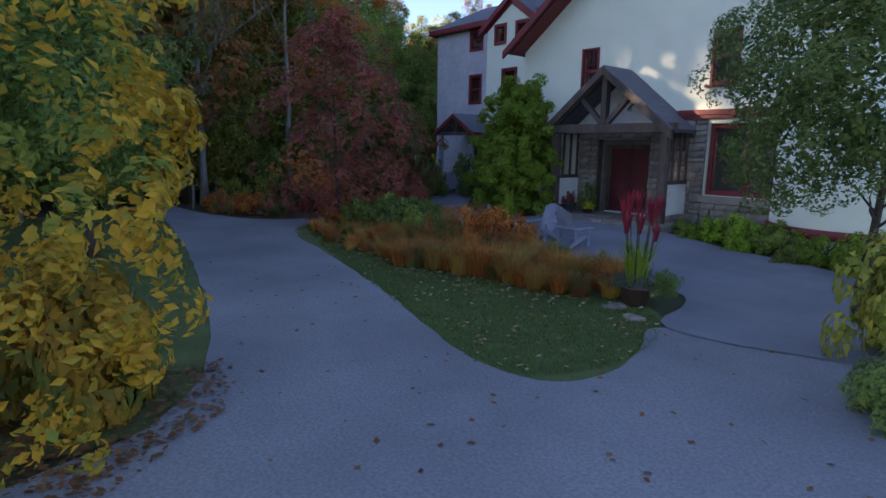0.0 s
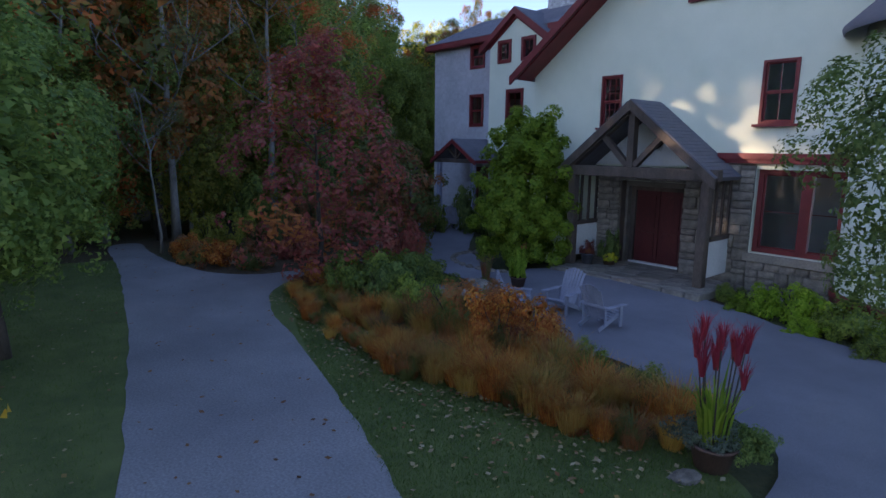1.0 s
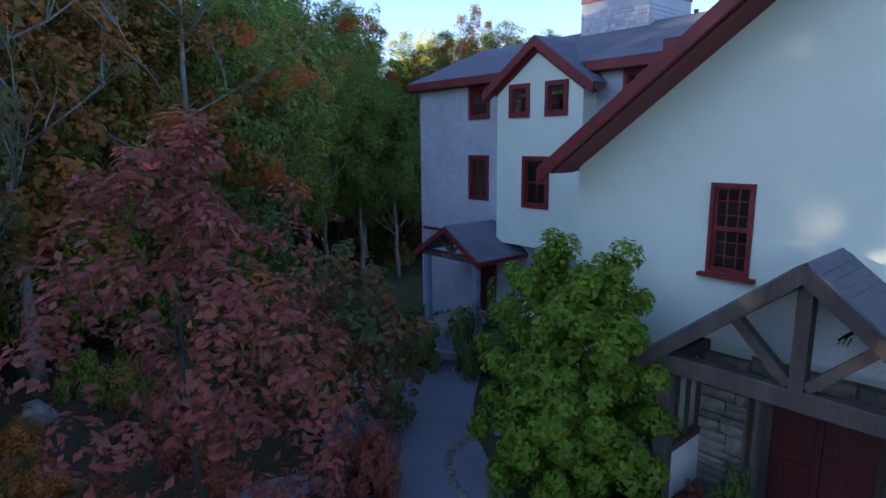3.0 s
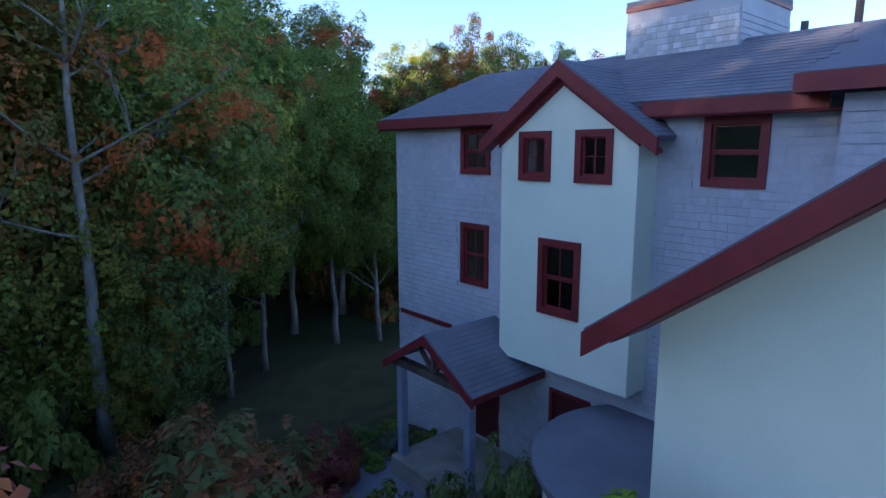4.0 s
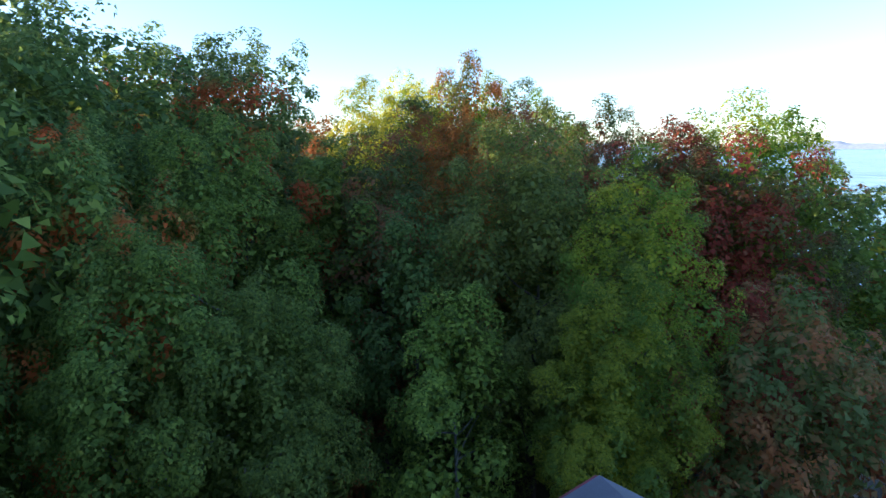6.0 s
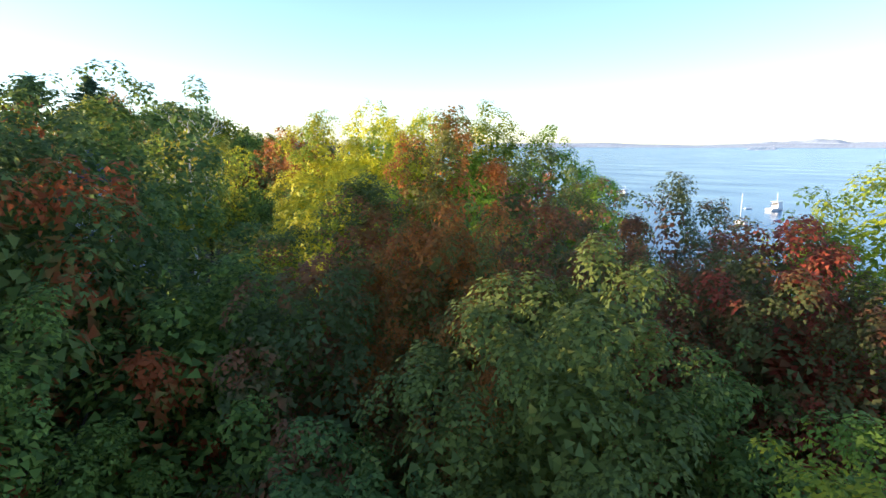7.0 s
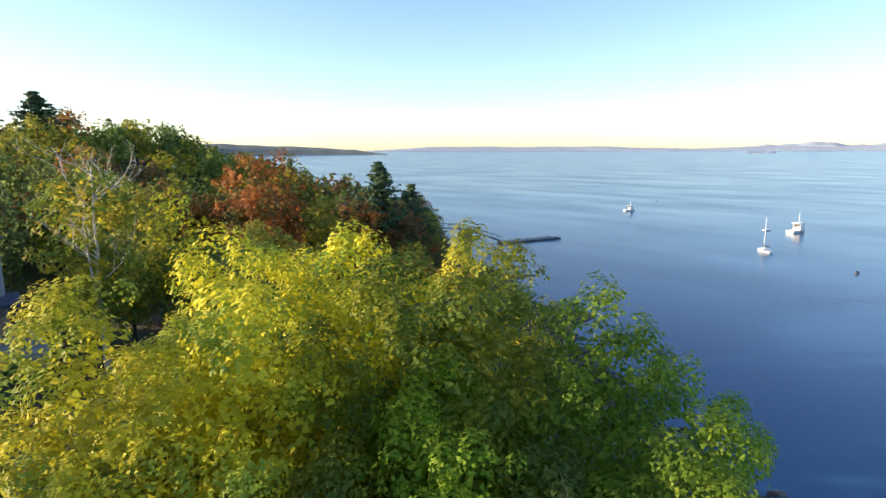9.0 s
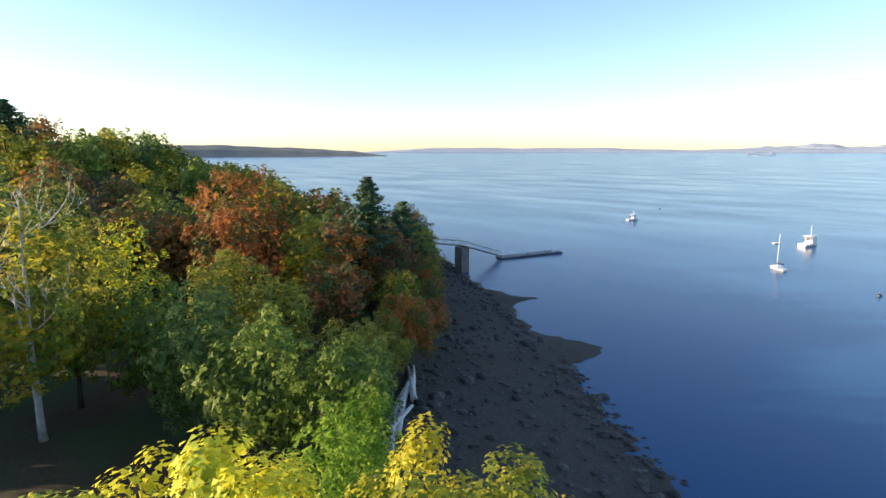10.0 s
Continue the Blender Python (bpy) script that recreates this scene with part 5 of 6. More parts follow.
shrub(6.2, -3.3, 0.8, 2.2, "dark", "dark evergreen shrub against the house wall", 0.05, 60)
shrub(7.2, -2.6, 1.0, 3.0, "dark", "dark evergreen shrub against the house wall", 0.05, 60)
# tall bright green shrub beside the porch
big = thing("tall_shrub", "tall bright green leafy shrub against the white wing", "shrub", on_ground(11.75, -5.9))
rng = np.random.default_rng(77)
C, S = [], []
for _ in range(260):
    a, q = rng.uniform(0, 6.28), rng.uniform(0, 1)
    prof = 1.0 - 0.5 * max(0, q - 0.6) / 0.4 - 0.08 * max(0, 0.2 - q) / 0.2
    rr = prof * rng.uniform(0.05, 1.0) ** 0.5 * (1 + 0.12 * math.sin(3 * a + 5 * q))
    C.append((1.95 * rr * math.cos(a) + 0.2 * q, 1.4 * rr * math.sin(a), 0.25 + q * (4.55 + 0.5 * math.sin(2.2 * a + 1.0))))
    S.append(rng.uniform(0.2, 0.36))
V, F = leaf_cloud(rng, np.array(C), np.array(S), 1.0, 120, 0.060, 0.4, 16, 0.42)
C = [(0.9 * math.cos(2.4 * i) * (i % 5) / 5 + 0.1, 0.7 * math.sin(2.4 * i) * (i % 5) / 5, 0.5 + 3.6 * i / 40) for i in range(40)]
V2, F2 = leaf_cloud(rng, np.array(C), np.full(40, 0.45), 1.0, 40, 0.12, 0.4)
V, F = np.concatenate([V, V2]), np.concatenate([F, F2 + len(V)])
link_mesh("foliage", mesh_np("foliage", V, F), LEAF["lime"], big)
st = link_mesh("stem", stems_mesh(5), None, big)
st.scale = (1.2, 1.2, 3.6)
# foundation planting before the wing
for i, (x, y, r, h) in enumerate(((18.7, -5.3, 0.5, 0.5), (19.5, -5.4, 0.65, 0.75), (20.5, -5.6, 0.85, 1.0), (21.6, -5.9, 0.85, 0.95), (22.7, -6.2, 0.8, 0.8), (23.8, -6.8, 0.9, 1.0), (24.9, -7.8, 1.0, 1.2), (19.2, -5.9, 0.4, 0.35), (20.9, -6.3, 0.5, 0.4), (22.3, -6.8, 0.5, 0.45))):
    shrub(x, y, r, h, "lime" if i % 3 else "green", "bright green leafy shrub below the wing wall", 0.05, 60)
# by the near side of the court
shrub(25.9, -13.2, 1.0, 2.0, "olive", "yellow-green shrub at the edge of the court", 0.05, 80)
shrub(26.4, -15.4, 0.8, 0.9, "dark", "low dark juniper at the edge of the court", 0.035, 90)
tree(24.9, -11.3, 6.5, 2.35, "dark", "hero", M_BARKD, 0.63, "small-leaved dark green tree overhanging the court")
tree(20.9, -22.9, 6.4, 1.95, "amber", "close", M_BARKD, 0.97, "golden yellow leafy young tree beside the drive")
shrub(20.8, -22.0, 0.9, 1.8, "amber", "yellow and green leafy bush beside the drive", 0.06, 90)
# island of shrubs at the bend of the drive
for x, y, r, h, k in ((1.2, -14.0, 0.7, 0.8, "rust"), (2.4, -14.2, 0.8, 1.0, "straw"), (3.6, -14.3, 0.8, 0.9, "rust"), (4.9, -13.9, 0.9, 1.0, "straw"), (6.0, -13.2, 0.8, 0.9, "rust"), (3.2, -11.6, 1.0, 1.4, "rust"), (5.0, -11.0, 1.0, 1.5, "maroon"), (0.4, -11.4, 1.0, 1.6, "olive"), (1.8, -10.2, 1.1, 1.9, "rust"), (-1.6, -12.2, 0.9, 1.5, "olive"), (3.4, -8.6, 1.1, 1.8, "rust"), (1.2, -7.4, 1.1, 1.9, "orange")):
    shrub(x, y, r, h, k, f"{'russet' if k in ('rust', 'straw') else 'wild autumn'} shrub at the bend of the drive", 0.04, 70, group="shrubs at the bend")
# understorey at the edge of the wood
for i in range(38):
    while True:
        x, y = RNG.uniform(-26, 3), RNG.uniform(-27, 11)
        if not ((x > -3.5 and y > -17.4) or (x > -9 and y > -6) or (x > 0 and y > -19)):
            break
    shrub(x, y, RNG.uniform(0.9, 1.8), RNG.uniform(1.4, 3.4), RNG.choice(["dark", "green", "olive", "rust", "dark", "gold"]), "understorey shrub at the edge of the wood", 0.07, 30, group="understorey of the wood")

# small trees before the wood
for x, y, top, r, k in ((-6.2, -5.3, 4.6, 1.7, "amber"), (-5.6, -6.6, 3.4, 1.4, "olive"), (-6.6, -9.6, 9.5, 2.7, "green"), (-5.0, -11.8, 8.6, 2.6, "olive"), (-5.0, -15.6, 10, 2.9, "greenred"), (-2.2, -17.4, 7.6, 2.3, "green"), (-7.4, -6.4, 9.4, 2.6, "olive"), (-5.2, -5.0, 6.2, 2.0, "dark"), (-6.4, -13.0, 12.5, 3.0, "greenred"), (-7.2, -8.4, 13.5, 3.0, "olive")):
    tree(x, y, top, r, k, "near", M_BARK, 0.9)
# bare pale trees at the edge of the wood
for k, (x, y, h, r0) in enumerate(((-5.15, -7.3, 14.0, 0.17), (-2.6, -13.2, 14.5, 0.19), (0.2, -14.6, 6.5, 0.06), (-6.6, -3.0, 9.5, 0.13), (-16.4, 24.9, 14.2, 0.10))):
    root = thing("bare_tree", "half-bare pale-barked tree with spreading twigs", "tree", on_ground(x, y), "bare trees", rz=2.4 if k == 0 else 0.0)
    t0 = link_mesh("trunk", trunk_mesh(M_BARK, 10 + k, h, r0, 11, bare=True), None, root)
    lv = link_mesh("leaves", shrub_mesh(("greenred", "orange", "green", "olive", "orange")[k], 0, 0.014, 26, 38), None, root, "sparse turning leaves")
    lv.location.z, lv.scale = h * 0.45, (2.3, 2.3, h * 0.5)
    if k == 0:
        t0.scale, lv.scale = (1.35, 1.35, 1.0), (2.8, 2.8, h * 0.4)

# boulders and walls
def boulder_mesh(seed):
    rng = random.Random(seed)
    bm = bmesh.new()
    bmesh.ops.create_icosphere(bm, subdivisions=2, radius=1.0)
    o = Vector((rng.uniform(0, 50), rng.uniform(0, 50), 0))
    for v in bm.verts:
        v.co *= 1 + 0.32 * noise.noise(v.co * 1.1 + o) + 0.08 * noise.noise(v.co * 3.2 + o)
        v.co.z = max(v.co.z, -0.45)
    me = bpy.data.meshes.new("boulder")
    bm.to_mesh(me)
    bm.free()
    me.materials.append(M_STONE)
    return me


BOULDERS = [boulder_mesh(s) for s in range(4)]
for i, (x, y, sx, sy, sz, a) in enumerate(((-0.3, -13.5, 0.55, 0.45, 0.42, 0.3), (13.0, -10.6, 0.55, 0.35, 0.30, 0.3), (13.4, -10.0, 0.4, 0.28, 0.24, 0.35), (14.8, -10.1, 0.5, 0.3, 0.22, 0.2), (13.2, -9.3, 0.45, 0.35, 0.3, 1.0), (21.6, -13.0, 0.4, 0.25, 0.2, 0.4), (21.9, -14.0, 0.24, 0.18, 0.08, 1.2), (21.2, -12.2, 0.35, 0.22, 0.18, 0.8), (22.5, -14.35, 0.22, 0.16, 0.07, 0.2), (18.2, -11.3, 0.4, 0.3, 0.2, 0.2), (17.2, -11.0, 0.5, 0.28, 0.22, 0.4), (4.6, -13.4, 0.3, 0.3, 0.2, 0))):
    ob = link_mesh("boulder", BOULDERS[i % 4], None)
    ob.location, ob.scale, ob.rotation_euler = on_ground(x, y, sz * 0.3), (sx, sy, sz), (0, 0, a)
    tagged(ob, "rounded grey granite boulder edging the garden", "boulder", "garden boulders")
for i in range(14):
    a = radians(150 + i * 11)
    x, y = 11.3 + 2.6 * math.cos(a), -5.7 + 1.75 * math.sin(a)
    ob = link_mesh("edging_stone", BOULDERS[i % 4], None)
    ob.location, ob.scale, ob.rotation_euler = on_ground(x, y, 0.05), (0.2, 0.12, 0.10), (0, 0, a + 1.57)
    tagged(ob, "small pale edging stone round the shrub bed", "stone", "edging stones")

# wooden garden chairs
M_CHAIR = surface("pale weathered paint", (0.20, 0.21, 0.28), (0.32, 0.34, 0.42), 2, 50, 0.7, 0.15, 0.003)


def garden_chair(x, y, rz):
    c = thing("garden_chair", "weathered pale blue-grey slatted wooden armchair on the paving", "chair", on_ground(x, y, 0.05), "garden chairs", rz=rz)
    for i in range(5):
        yy = 0.05 + i * 0.10
        z = 0.36 - 0.028 * i
        part("seat_slat", boxes((-0.27, 0.27, yy - 0.045, yy + 0.04, z - 0.012, z + 0.012)), M_CHAIR, c)
    for i in range(7):
        px = -0.24 + i * 0.08
        topz = 0.98 + 0.10 * math.cos((i - 3) * 0.5)
        bm = bmesh.new()
        beam(bm, (px * 0.9, 0.50, 0.22), (px * 1.15, 0.86, topz), 0.068, 0.018, (0, 1, 0.4))
        part("back_slat", bm, M_CHAIR, c)
    for s in (-1, 1):
        part("armrest", soft_box(s * 0.36 - 0.07, s * 0.36 + 0.07, -0.02, 0.68, 0.53, 0.56, 0.01), M_CHAIR, c)
        part("front_leg", boxes((s * 0.31 - 0.02, s * 0.31 + 0.02, 0.02, 0.12, 0.0, 0.53)), M_CHAIR, c)
        bm = bmesh.new()
        beam(bm, (s * 0.28, 0.0, 0.36), (s * 0.28, 0.82, 0.03), 0.03, 0.10)
        part("back_leg", bm, M_CHAIR, c)
        bm = bmesh.new()
        beam(bm, (s * 0.31, 0.62, 0.10), (s * 0.31, 0.66, 0.54), 0.03, 0.06, (0, 1, 0))
        part("arm_post", bm, M_CHAIR, c)
    bm = bmesh.new()
    beam(bm, (-0.34, 0.68, 0.55), (0.34, 0.68, 0.55), 0.03, 0.06)
    part("back_rail", bm, M_CHAIR, c)


for x, y, a in ((16.25, -9.6, 2), (15.8, -10.0, 128), (17.6, -9.15, 176), (5.6, -3.2, 200)):
    garden_chair(x, y, radians(a))

bench = tagged(link_mesh("stone_bench", bpy.data.meshes.new("stone_bench"), None), "long rough granite slab bench at the edge of the paving", "bench")
bm = soft_box(-0.9, 0.9, -0.22, 0.22, 0.0, 0.45, 0.05)
bmesh.ops.subdivide_edges(bm, edges=bm.edges[:], cuts=2, use_grid_fill=True)
for v in bm.verts:
    v.co += Vector((noise.noise(v.co * 2.1), noise.noise(v.co * 2.1 + Vector((9, 0, 0))), noise.noise(v.co * 2.1 + Vector((0, 9, 0))))) * 0.06
bm.to_mesh(bench.data)
bm.free()
bench.data.materials.append(M_STONE)
bench.location, bench.rotation_euler = on_ground(14.2, -10.9, -0.02), (0, 0, 0.24)

# pots
M_TERRA = surface("brown clay pot", (0.06, 0.035, 0.03), (0.11, 0.06, 0.045), 3, 40, 0.8, 0.2, 0.004)
M_ZINC = surface("dull zinc", (0.12, 0.13, 0.16), (0.22, 0.23, 0.27), 3, 30, 0.5, 0.1, 0.002, metal=0.6)
M_SOIL = surface("potting soil", (0.012, 0.009, 0.006), (0.03, 0.022, 0.015), 10, 60, 1.0, 0.6, 0.01)


def pot(x, y, r, h, mat, z, label):
    p = thing("plant_pot", label, "pot", (x, y, z), "plant pots")
    bm = bmesh.new()
    lathe(bm, [(r * 0.02, 0.0), (r * 0.72, 0.0), (r * 0.98, h * 0.9), (r * 1.08, h * 0.9), (r * 1.08, h), (r * 0.94, h), (r * 0.9, h * 0.85)], (0, 0))
    part("pot", bm, mat, p)
    bm = bmesh.new()
    lathe(bm, [(r * 0.92, h * 0.86), (r * 0.02, h * 0.9)], (0, 0))
    part("soil", bm, M_SOIL, p)
    return p


def leafy(p, kind, z, r, h, leaf=0.05, name="foliage", dx=0.0, dy=0.0, variant=1):
    lv = link_mesh(name, shrub_mesh(kind, variant, leaf, 60), None, p)
    lv.location, lv.scale = (dx, dy, z), (r, r, h)


def spiky(p, kind, z, h, n, width, lean, spread, name="leaves", seed=3, dx=0.0, dy=0.0):
    lv = link_mesh(name, blade_mesh((kind, n, width, lean, seed), n, 1.0, spread, lean, width, LEAF[kind], seed), None, p)
    lv.location, lv.scale = (dx, dy, z), (h, h, h)


gz = float(ground_z(22.1, -13.3)) + 0.02
p = pot(22.0, -13.5, 0.30, 0.36, M_TERRA, gz, "brown clay pot of silvery foliage and crimson plumes")
leafy(p, "silver", 0.28, 0.42, 0.42, 0.045)
leafy(p, "silver", 0.2, 0.36, 0.36, 0.04, "trailing_foliage", -0.45, 0.15, 2)
leafy(p, "dark", 0.22, 0.34, 0.5, 0.045, "dark_foliage", 0.42, 0.25, 0)
spiky(p, "lime", 0.3, 1.05, 60, 0.022, 0.30, 0.16, "leaf_tuft")
for k in range(9):
    bm = bmesh.new()
    a = k * 0.72
    bx, by, hz = 0.30 * math.cos(a), 0.30 * math.sin(a), 1.40 + 0.6 * ((k * 37) % 10) / 10
    tube(bm, [(bx * 0.4, by * 0.4, 0.3), (bx, by, hz)], [0.012, 0.01], 5)
    part("stem", bm, M_BARKD, p)
    spiky(p, "crimson", hz - 0.2, 0.45 + 0.2 * ((k * 23) % 10) / 10, 60, 0.011, 0.36, 0.05, "plume", 20 + k % 3, bx, by)
p = pot(13.85, -8.3, 0.24, 0.30, M_TERRA, float(ground_z(13.85, -8.3)) + 0.05, "dark pot of tall green leaves with a red flower")
leafy(p, "lime", 0.28, 0.30, 1.0, 0.07)
leafy(p, "crimson", 1.15, 0.10, 0.16, 0.04, "flower", 0.1, 0.1)
p = pot(13.2, -9.0, 0.20, 0.26, M_TERRA, float(ground_z(13.2, -9.0)) + 0.05, "pot of reddish brown grass")
spiky(p, "rust", 0.24, 0.85, 130, 0.007, 0.32, 0.14)
spiky(p, "maroon", 0.24, 0.6, 60, 0.008, 0.4, 0.14, "red_tuft", 9)
p = pot(14.05, -5.15, 0.21, 0.36, M_ZINC, 0.0, "zinc bucket of dark leafy flowers by the door")
leafy(p, "maroon", 0.34, 0.30, 0.5, 0.045)
p = pot(14.55, -4.65, 0.22, 0.30, M_TERRA, 0.0, "clay pot of spreading green leaves by the door")
leafy(p, "dark", 0.24, 0.42, 0.95, 0.06)
leafy(p, "yellow", 0.18, 0.25, 0.3, 0.06, "yellow_leaves", 0.25, -0.3, 2)

# fallen leaves and grass blades, past counting
def scatter(name, outline, n, seed, make, mat, label, category, lift):
    rng = np.random.default_rng(seed)
    P = np.array(outline)
    lo, hi = P.min(0), P.max(0)
    pts = []
    while len(pts) < n:
        q = rng.uniform(lo, hi, (n, 2))
        inside = np.zeros(len(q), bool)
        for (x1, y1), (x2, y2) in zip(P, np.roll(P, -1, 0)):
            hit = ((y1 > q[:, 1]) != (y2 > q[:, 1])) & (q[:, 0] < (x2 - x1) * (q[:, 1] - y1) / (y2 - y1 + 1e-12) + x1)
            inside ^= hit
        pts += q[inside].tolist()
    q = np.array(pts[:n])
    base = np.stack([q[:, 0], q[:, 1], ground_z(q[:, 0], q[:, 1]) + lift], 1)
    me = mesh_np(name, *make(rng, base))
    return tagged(link_mesh(name, me, mat), label, category, kind="stuff")


def lying_leaves(rng, base):
    n = len(base)
    a = rng.uniform(0, 6.28, n)
    s = rng.uniform(0.025, 0.055, n)[:, None]
    u = np.stack([np.cos(a), np.sin(a), rng.uniform(-0.3, 0.3, n)], 1) * s
    w = np.stack([-np.sin(a), np.cos(a), rng.uniform(-0.3, 0.3, n)], 1) * s * 0.7
    v = np.stack([base - u, base + w, base + u, base - w], 1).reshape(-1, 3)
    return v, np.arange(4 * n).reshape(-1, 4)


def blades(rng, base):
    n = len(base)
    a = rng.uniform(0, 6.28, n)
    h = rng.uniform(0.03, 0.07, n)[:, None]
    s = np.stack([np.cos(a), np.sin(a), np.zeros(n)], 1) * 0.006
    tip = base + np.stack([rng.normal(0, 0.35, n), rng.normal(0, 0.35, n), np.ones(n)], 1) * h
    v = np.stack([base - s, base + s, tip], 1).reshape(-1, 3)
    return v, np.arange(3 * n).reshape(-1, 3)


LITTER = leaf_material("fallen leaves", [(0.30, 0.20, 0.06), (0.36, 0.30, 0.16), (0.20, 0.08, 0.03), (0.42, 0.38, 0.24)], translucent=0.1)
LITTERB = leaf_material("brown leaf litter", [(0.16, 0.06, 0.025), (0.24, 0.12, 0.05), (0.10, 0.045, 0.02)], translucent=0.1)
EDGE = [(23.2, -14.8), (23.5, -16.3), (23.1, -17.5), (22.2, -17.75), (20.6, -17.35), (17.4, -16.4), (14, -15.4), (10.5, -14.1), (9.2, -13.5), (9.6, -12.4), (13.0, -13.2), (17, -14.0), (20, -13.6), (22.0, -13.4)]
EDGE_W = [(21.2, -22.6), (19.5, -20.7), (13, -18.75), (5, -17.1), (1, -16.8), (1, -22), (9, -26), (18, -27)]
LAWN_R, LAWN_WR = rounded(EDGE), rounded(EDGE_W)
scatter("grass", LAWN_R, 52000, 1, blades, LEAF["grass"], "short lawn grass blades", "grass", 0.005)
scatter("grass", LAWN_WR, 36000, 2, blades, LEAF["grass"], "short lawn grass blades in shade", "grass", 0.005)
scatter("fallen_leaves", LAWN_R, 420, 3, lying_leaves, LITTER, "pale fallen leaves on the lawn", "leaves", 0.055)
scatter("fallen_leaves", LAWN_WR, 500, 4, lying_leaves, LITTER, "pale fallen leaves on the lawn", "leaves", 0.06)
scatter("fallen_leaves", [(23.6, -24.2), (22.8, -22.4), (21.6, -20.8), (20.2, -20.4), (20.0, -23.5), (22, -25)], 1800, 5, lying_leaves, LITTERB, "drift of brown fallen leaves by the drive", "leaves", 0.06)
scatter("fallen_leaves", rounded(DRIVE), 700, 6, lying_leaves, LITTERB, "scattered fallen leaves on the drive", "leaves", 0.045)
scatter("fallen_leaves", [(10, -14.6), (16, -15.6), (21, -15.4), (22, -14.0), (18, -14.4), (13, -13.8), (10, -13.2)], 500, 7, lying_leaves, LITTER, "pale fallen leaves along the grasses", "leaves", 0.11)

# ---- pines ----
def pine(x, y, top, r, label):
    z0 = float(ground_z(x, y))
    h = top - z0
    root = thing("pine_tree", label, "tree", (x, y, z0), "pines")
    rng = np.random.default_rng(int(abs(x) * 7 + y))
    bm = bmesh.new()
    tube(bm, [(0, 0, 0), (0.1, 0, h * 0.5), (0, 0.05, h * 0.98)], [h * 0.018, h * 0.012, 0.03], 7)
    part("trunk", bm, M_BARKD, root)
    C, S = [], []
    for k in range(13):
        t = 0.46 + 0.53 * k / 12
        for j in range(8):
            ln = r * (1.05 - t) * 1.7 * rng.uniform(0.45, 1.2)
            a, rise = rng.uniform(0, 6.28), rng.uniform(-0.05, 0.35)
            zz = h * t + rng.uniform(-0.03, 0.03) * h
            for q in (0.3, 0.65, 1.0):
                C.append((math.cos(a) * ln * q, math.sin(a) * ln * q, zz + rise * ln * q))
                S.append(r * 0.125 * (1.2 - 0.5 * q) * rng.uniform(0.7, 1.3))
    V, F = leaf_cloud(rng, np.array(C), np.array(S), 0.30, 26, 0.10 * r / 3, 0.1, 3, 0.4)
    link_mesh("crown", mesh_np("crown", V, F), LEAF["pine"], root)


for x, y, top, r in ((-168.2, 35.0, 31.6, 7.5), (-176.0, 24.0, 31.5, 7.5), (-86.2, 67.8, 16.8, 6.4), (-95.7, 80.9, 13.2, 5.6), (-103.7, 79.6, 17.0, 5.4), (-90.6, 76.0, 12.4, 4.0)):
    pine(x, y, top, r, "dark green pine with tiered branches")

# ---- the shore ----
M_CONC = surface("stained concrete", (0.10, 0.095, 0.09), (0.22, 0.21, 0.20), 0.5, 12, 0.9, 0.4, 0.02)
M_DECK = surface("grey dock planks", (0.20, 0.19, 0.18), (0.34, 0.33, 0.31), 1.0, 20, 0.85, 0.3, 0.01)
M_STEEL = surface("galvanised steel", (0.20, 0.24, 0.25), (0.32, 0.36, 0.37), 2, 40, 0.5, 0.1, 0.002, metal=0.5)
M_HULL = surface("white gelcoat", (0.74, 0.75, 0.76), (0.82, 0.83, 0.84), 0.5, 8, 0.3, 0.0)
M_DARKHULL = surface("dark blue paint", (0.02, 0.025, 0.04), (0.035, 0.04, 0.06), 1, 10, 0.4, 0.0)
pier = thing("pier", "tall concrete pier carrying a steel footbridge", "pier")
px, py = -110.6, 108.2
part("column", soft_box(px - 1.15, px + 1.15, py - 1.15, py + 1.15, -6.0, 1.05, 0.06), M_CONC, pier, "square stained concrete column")
A, Bp, Cp = Vector((-121.5, 103.2, 1.35)), Vector((px, py, 1.35)), Vector((-115.6, 125.4, -3.75))
bridge = thing("footbridge", "steel footbridge and gangway with handrails", "bridge")
for p0, p1 in ((A, Bp), (Bp, Cp)):
    bm = bmesh.new()
    beam(bm, p0, p1, 1.3, 0.16)
    part("deck", bm, M_DECK, bridge)
    d = (p1 - p0).normalized()
    s = d.cross(Vector((0, 0, 1))).normalized()
    for k in (-0.6, 0.6):
        bm = bmesh.new()
        beam(bm, p0 + s * k + Vector((0, 0, 1.05)), p1 + s * k + Vector((0, 0, 1.05)), 0.09, 0.09)
        part("handrail", bm, M_STEEL, bridge)
        for j in range(7):
            q = p0.lerp(p1, j / 6) + s * k
            bm = bmesh.new()
            beam(bm, q, q + Vector((0, 0, 1.05)), 0.07, 0.07)
            part("rail_post", bm, M_STEEL, bridge)
dock = thing("floating_dock", "long grey plank floating dock with mooring gear", "dock", (-113.7, 134.4, SEA), rz=math.atan2(17.9, 4.3))
part("float", soft_box(-9.3, 9.3, -1.35, 1.35, -0.3, 0.38, 0.04), M_DARKHULL, dock)
for i in range(30):
    x0 = -9.3 + 0.62 * i
    part("plank", boxes((x0 + 0.02, x0 + 0.60, -1.4, 1.4, 0.38, 0.45)), M_DECK, dock)
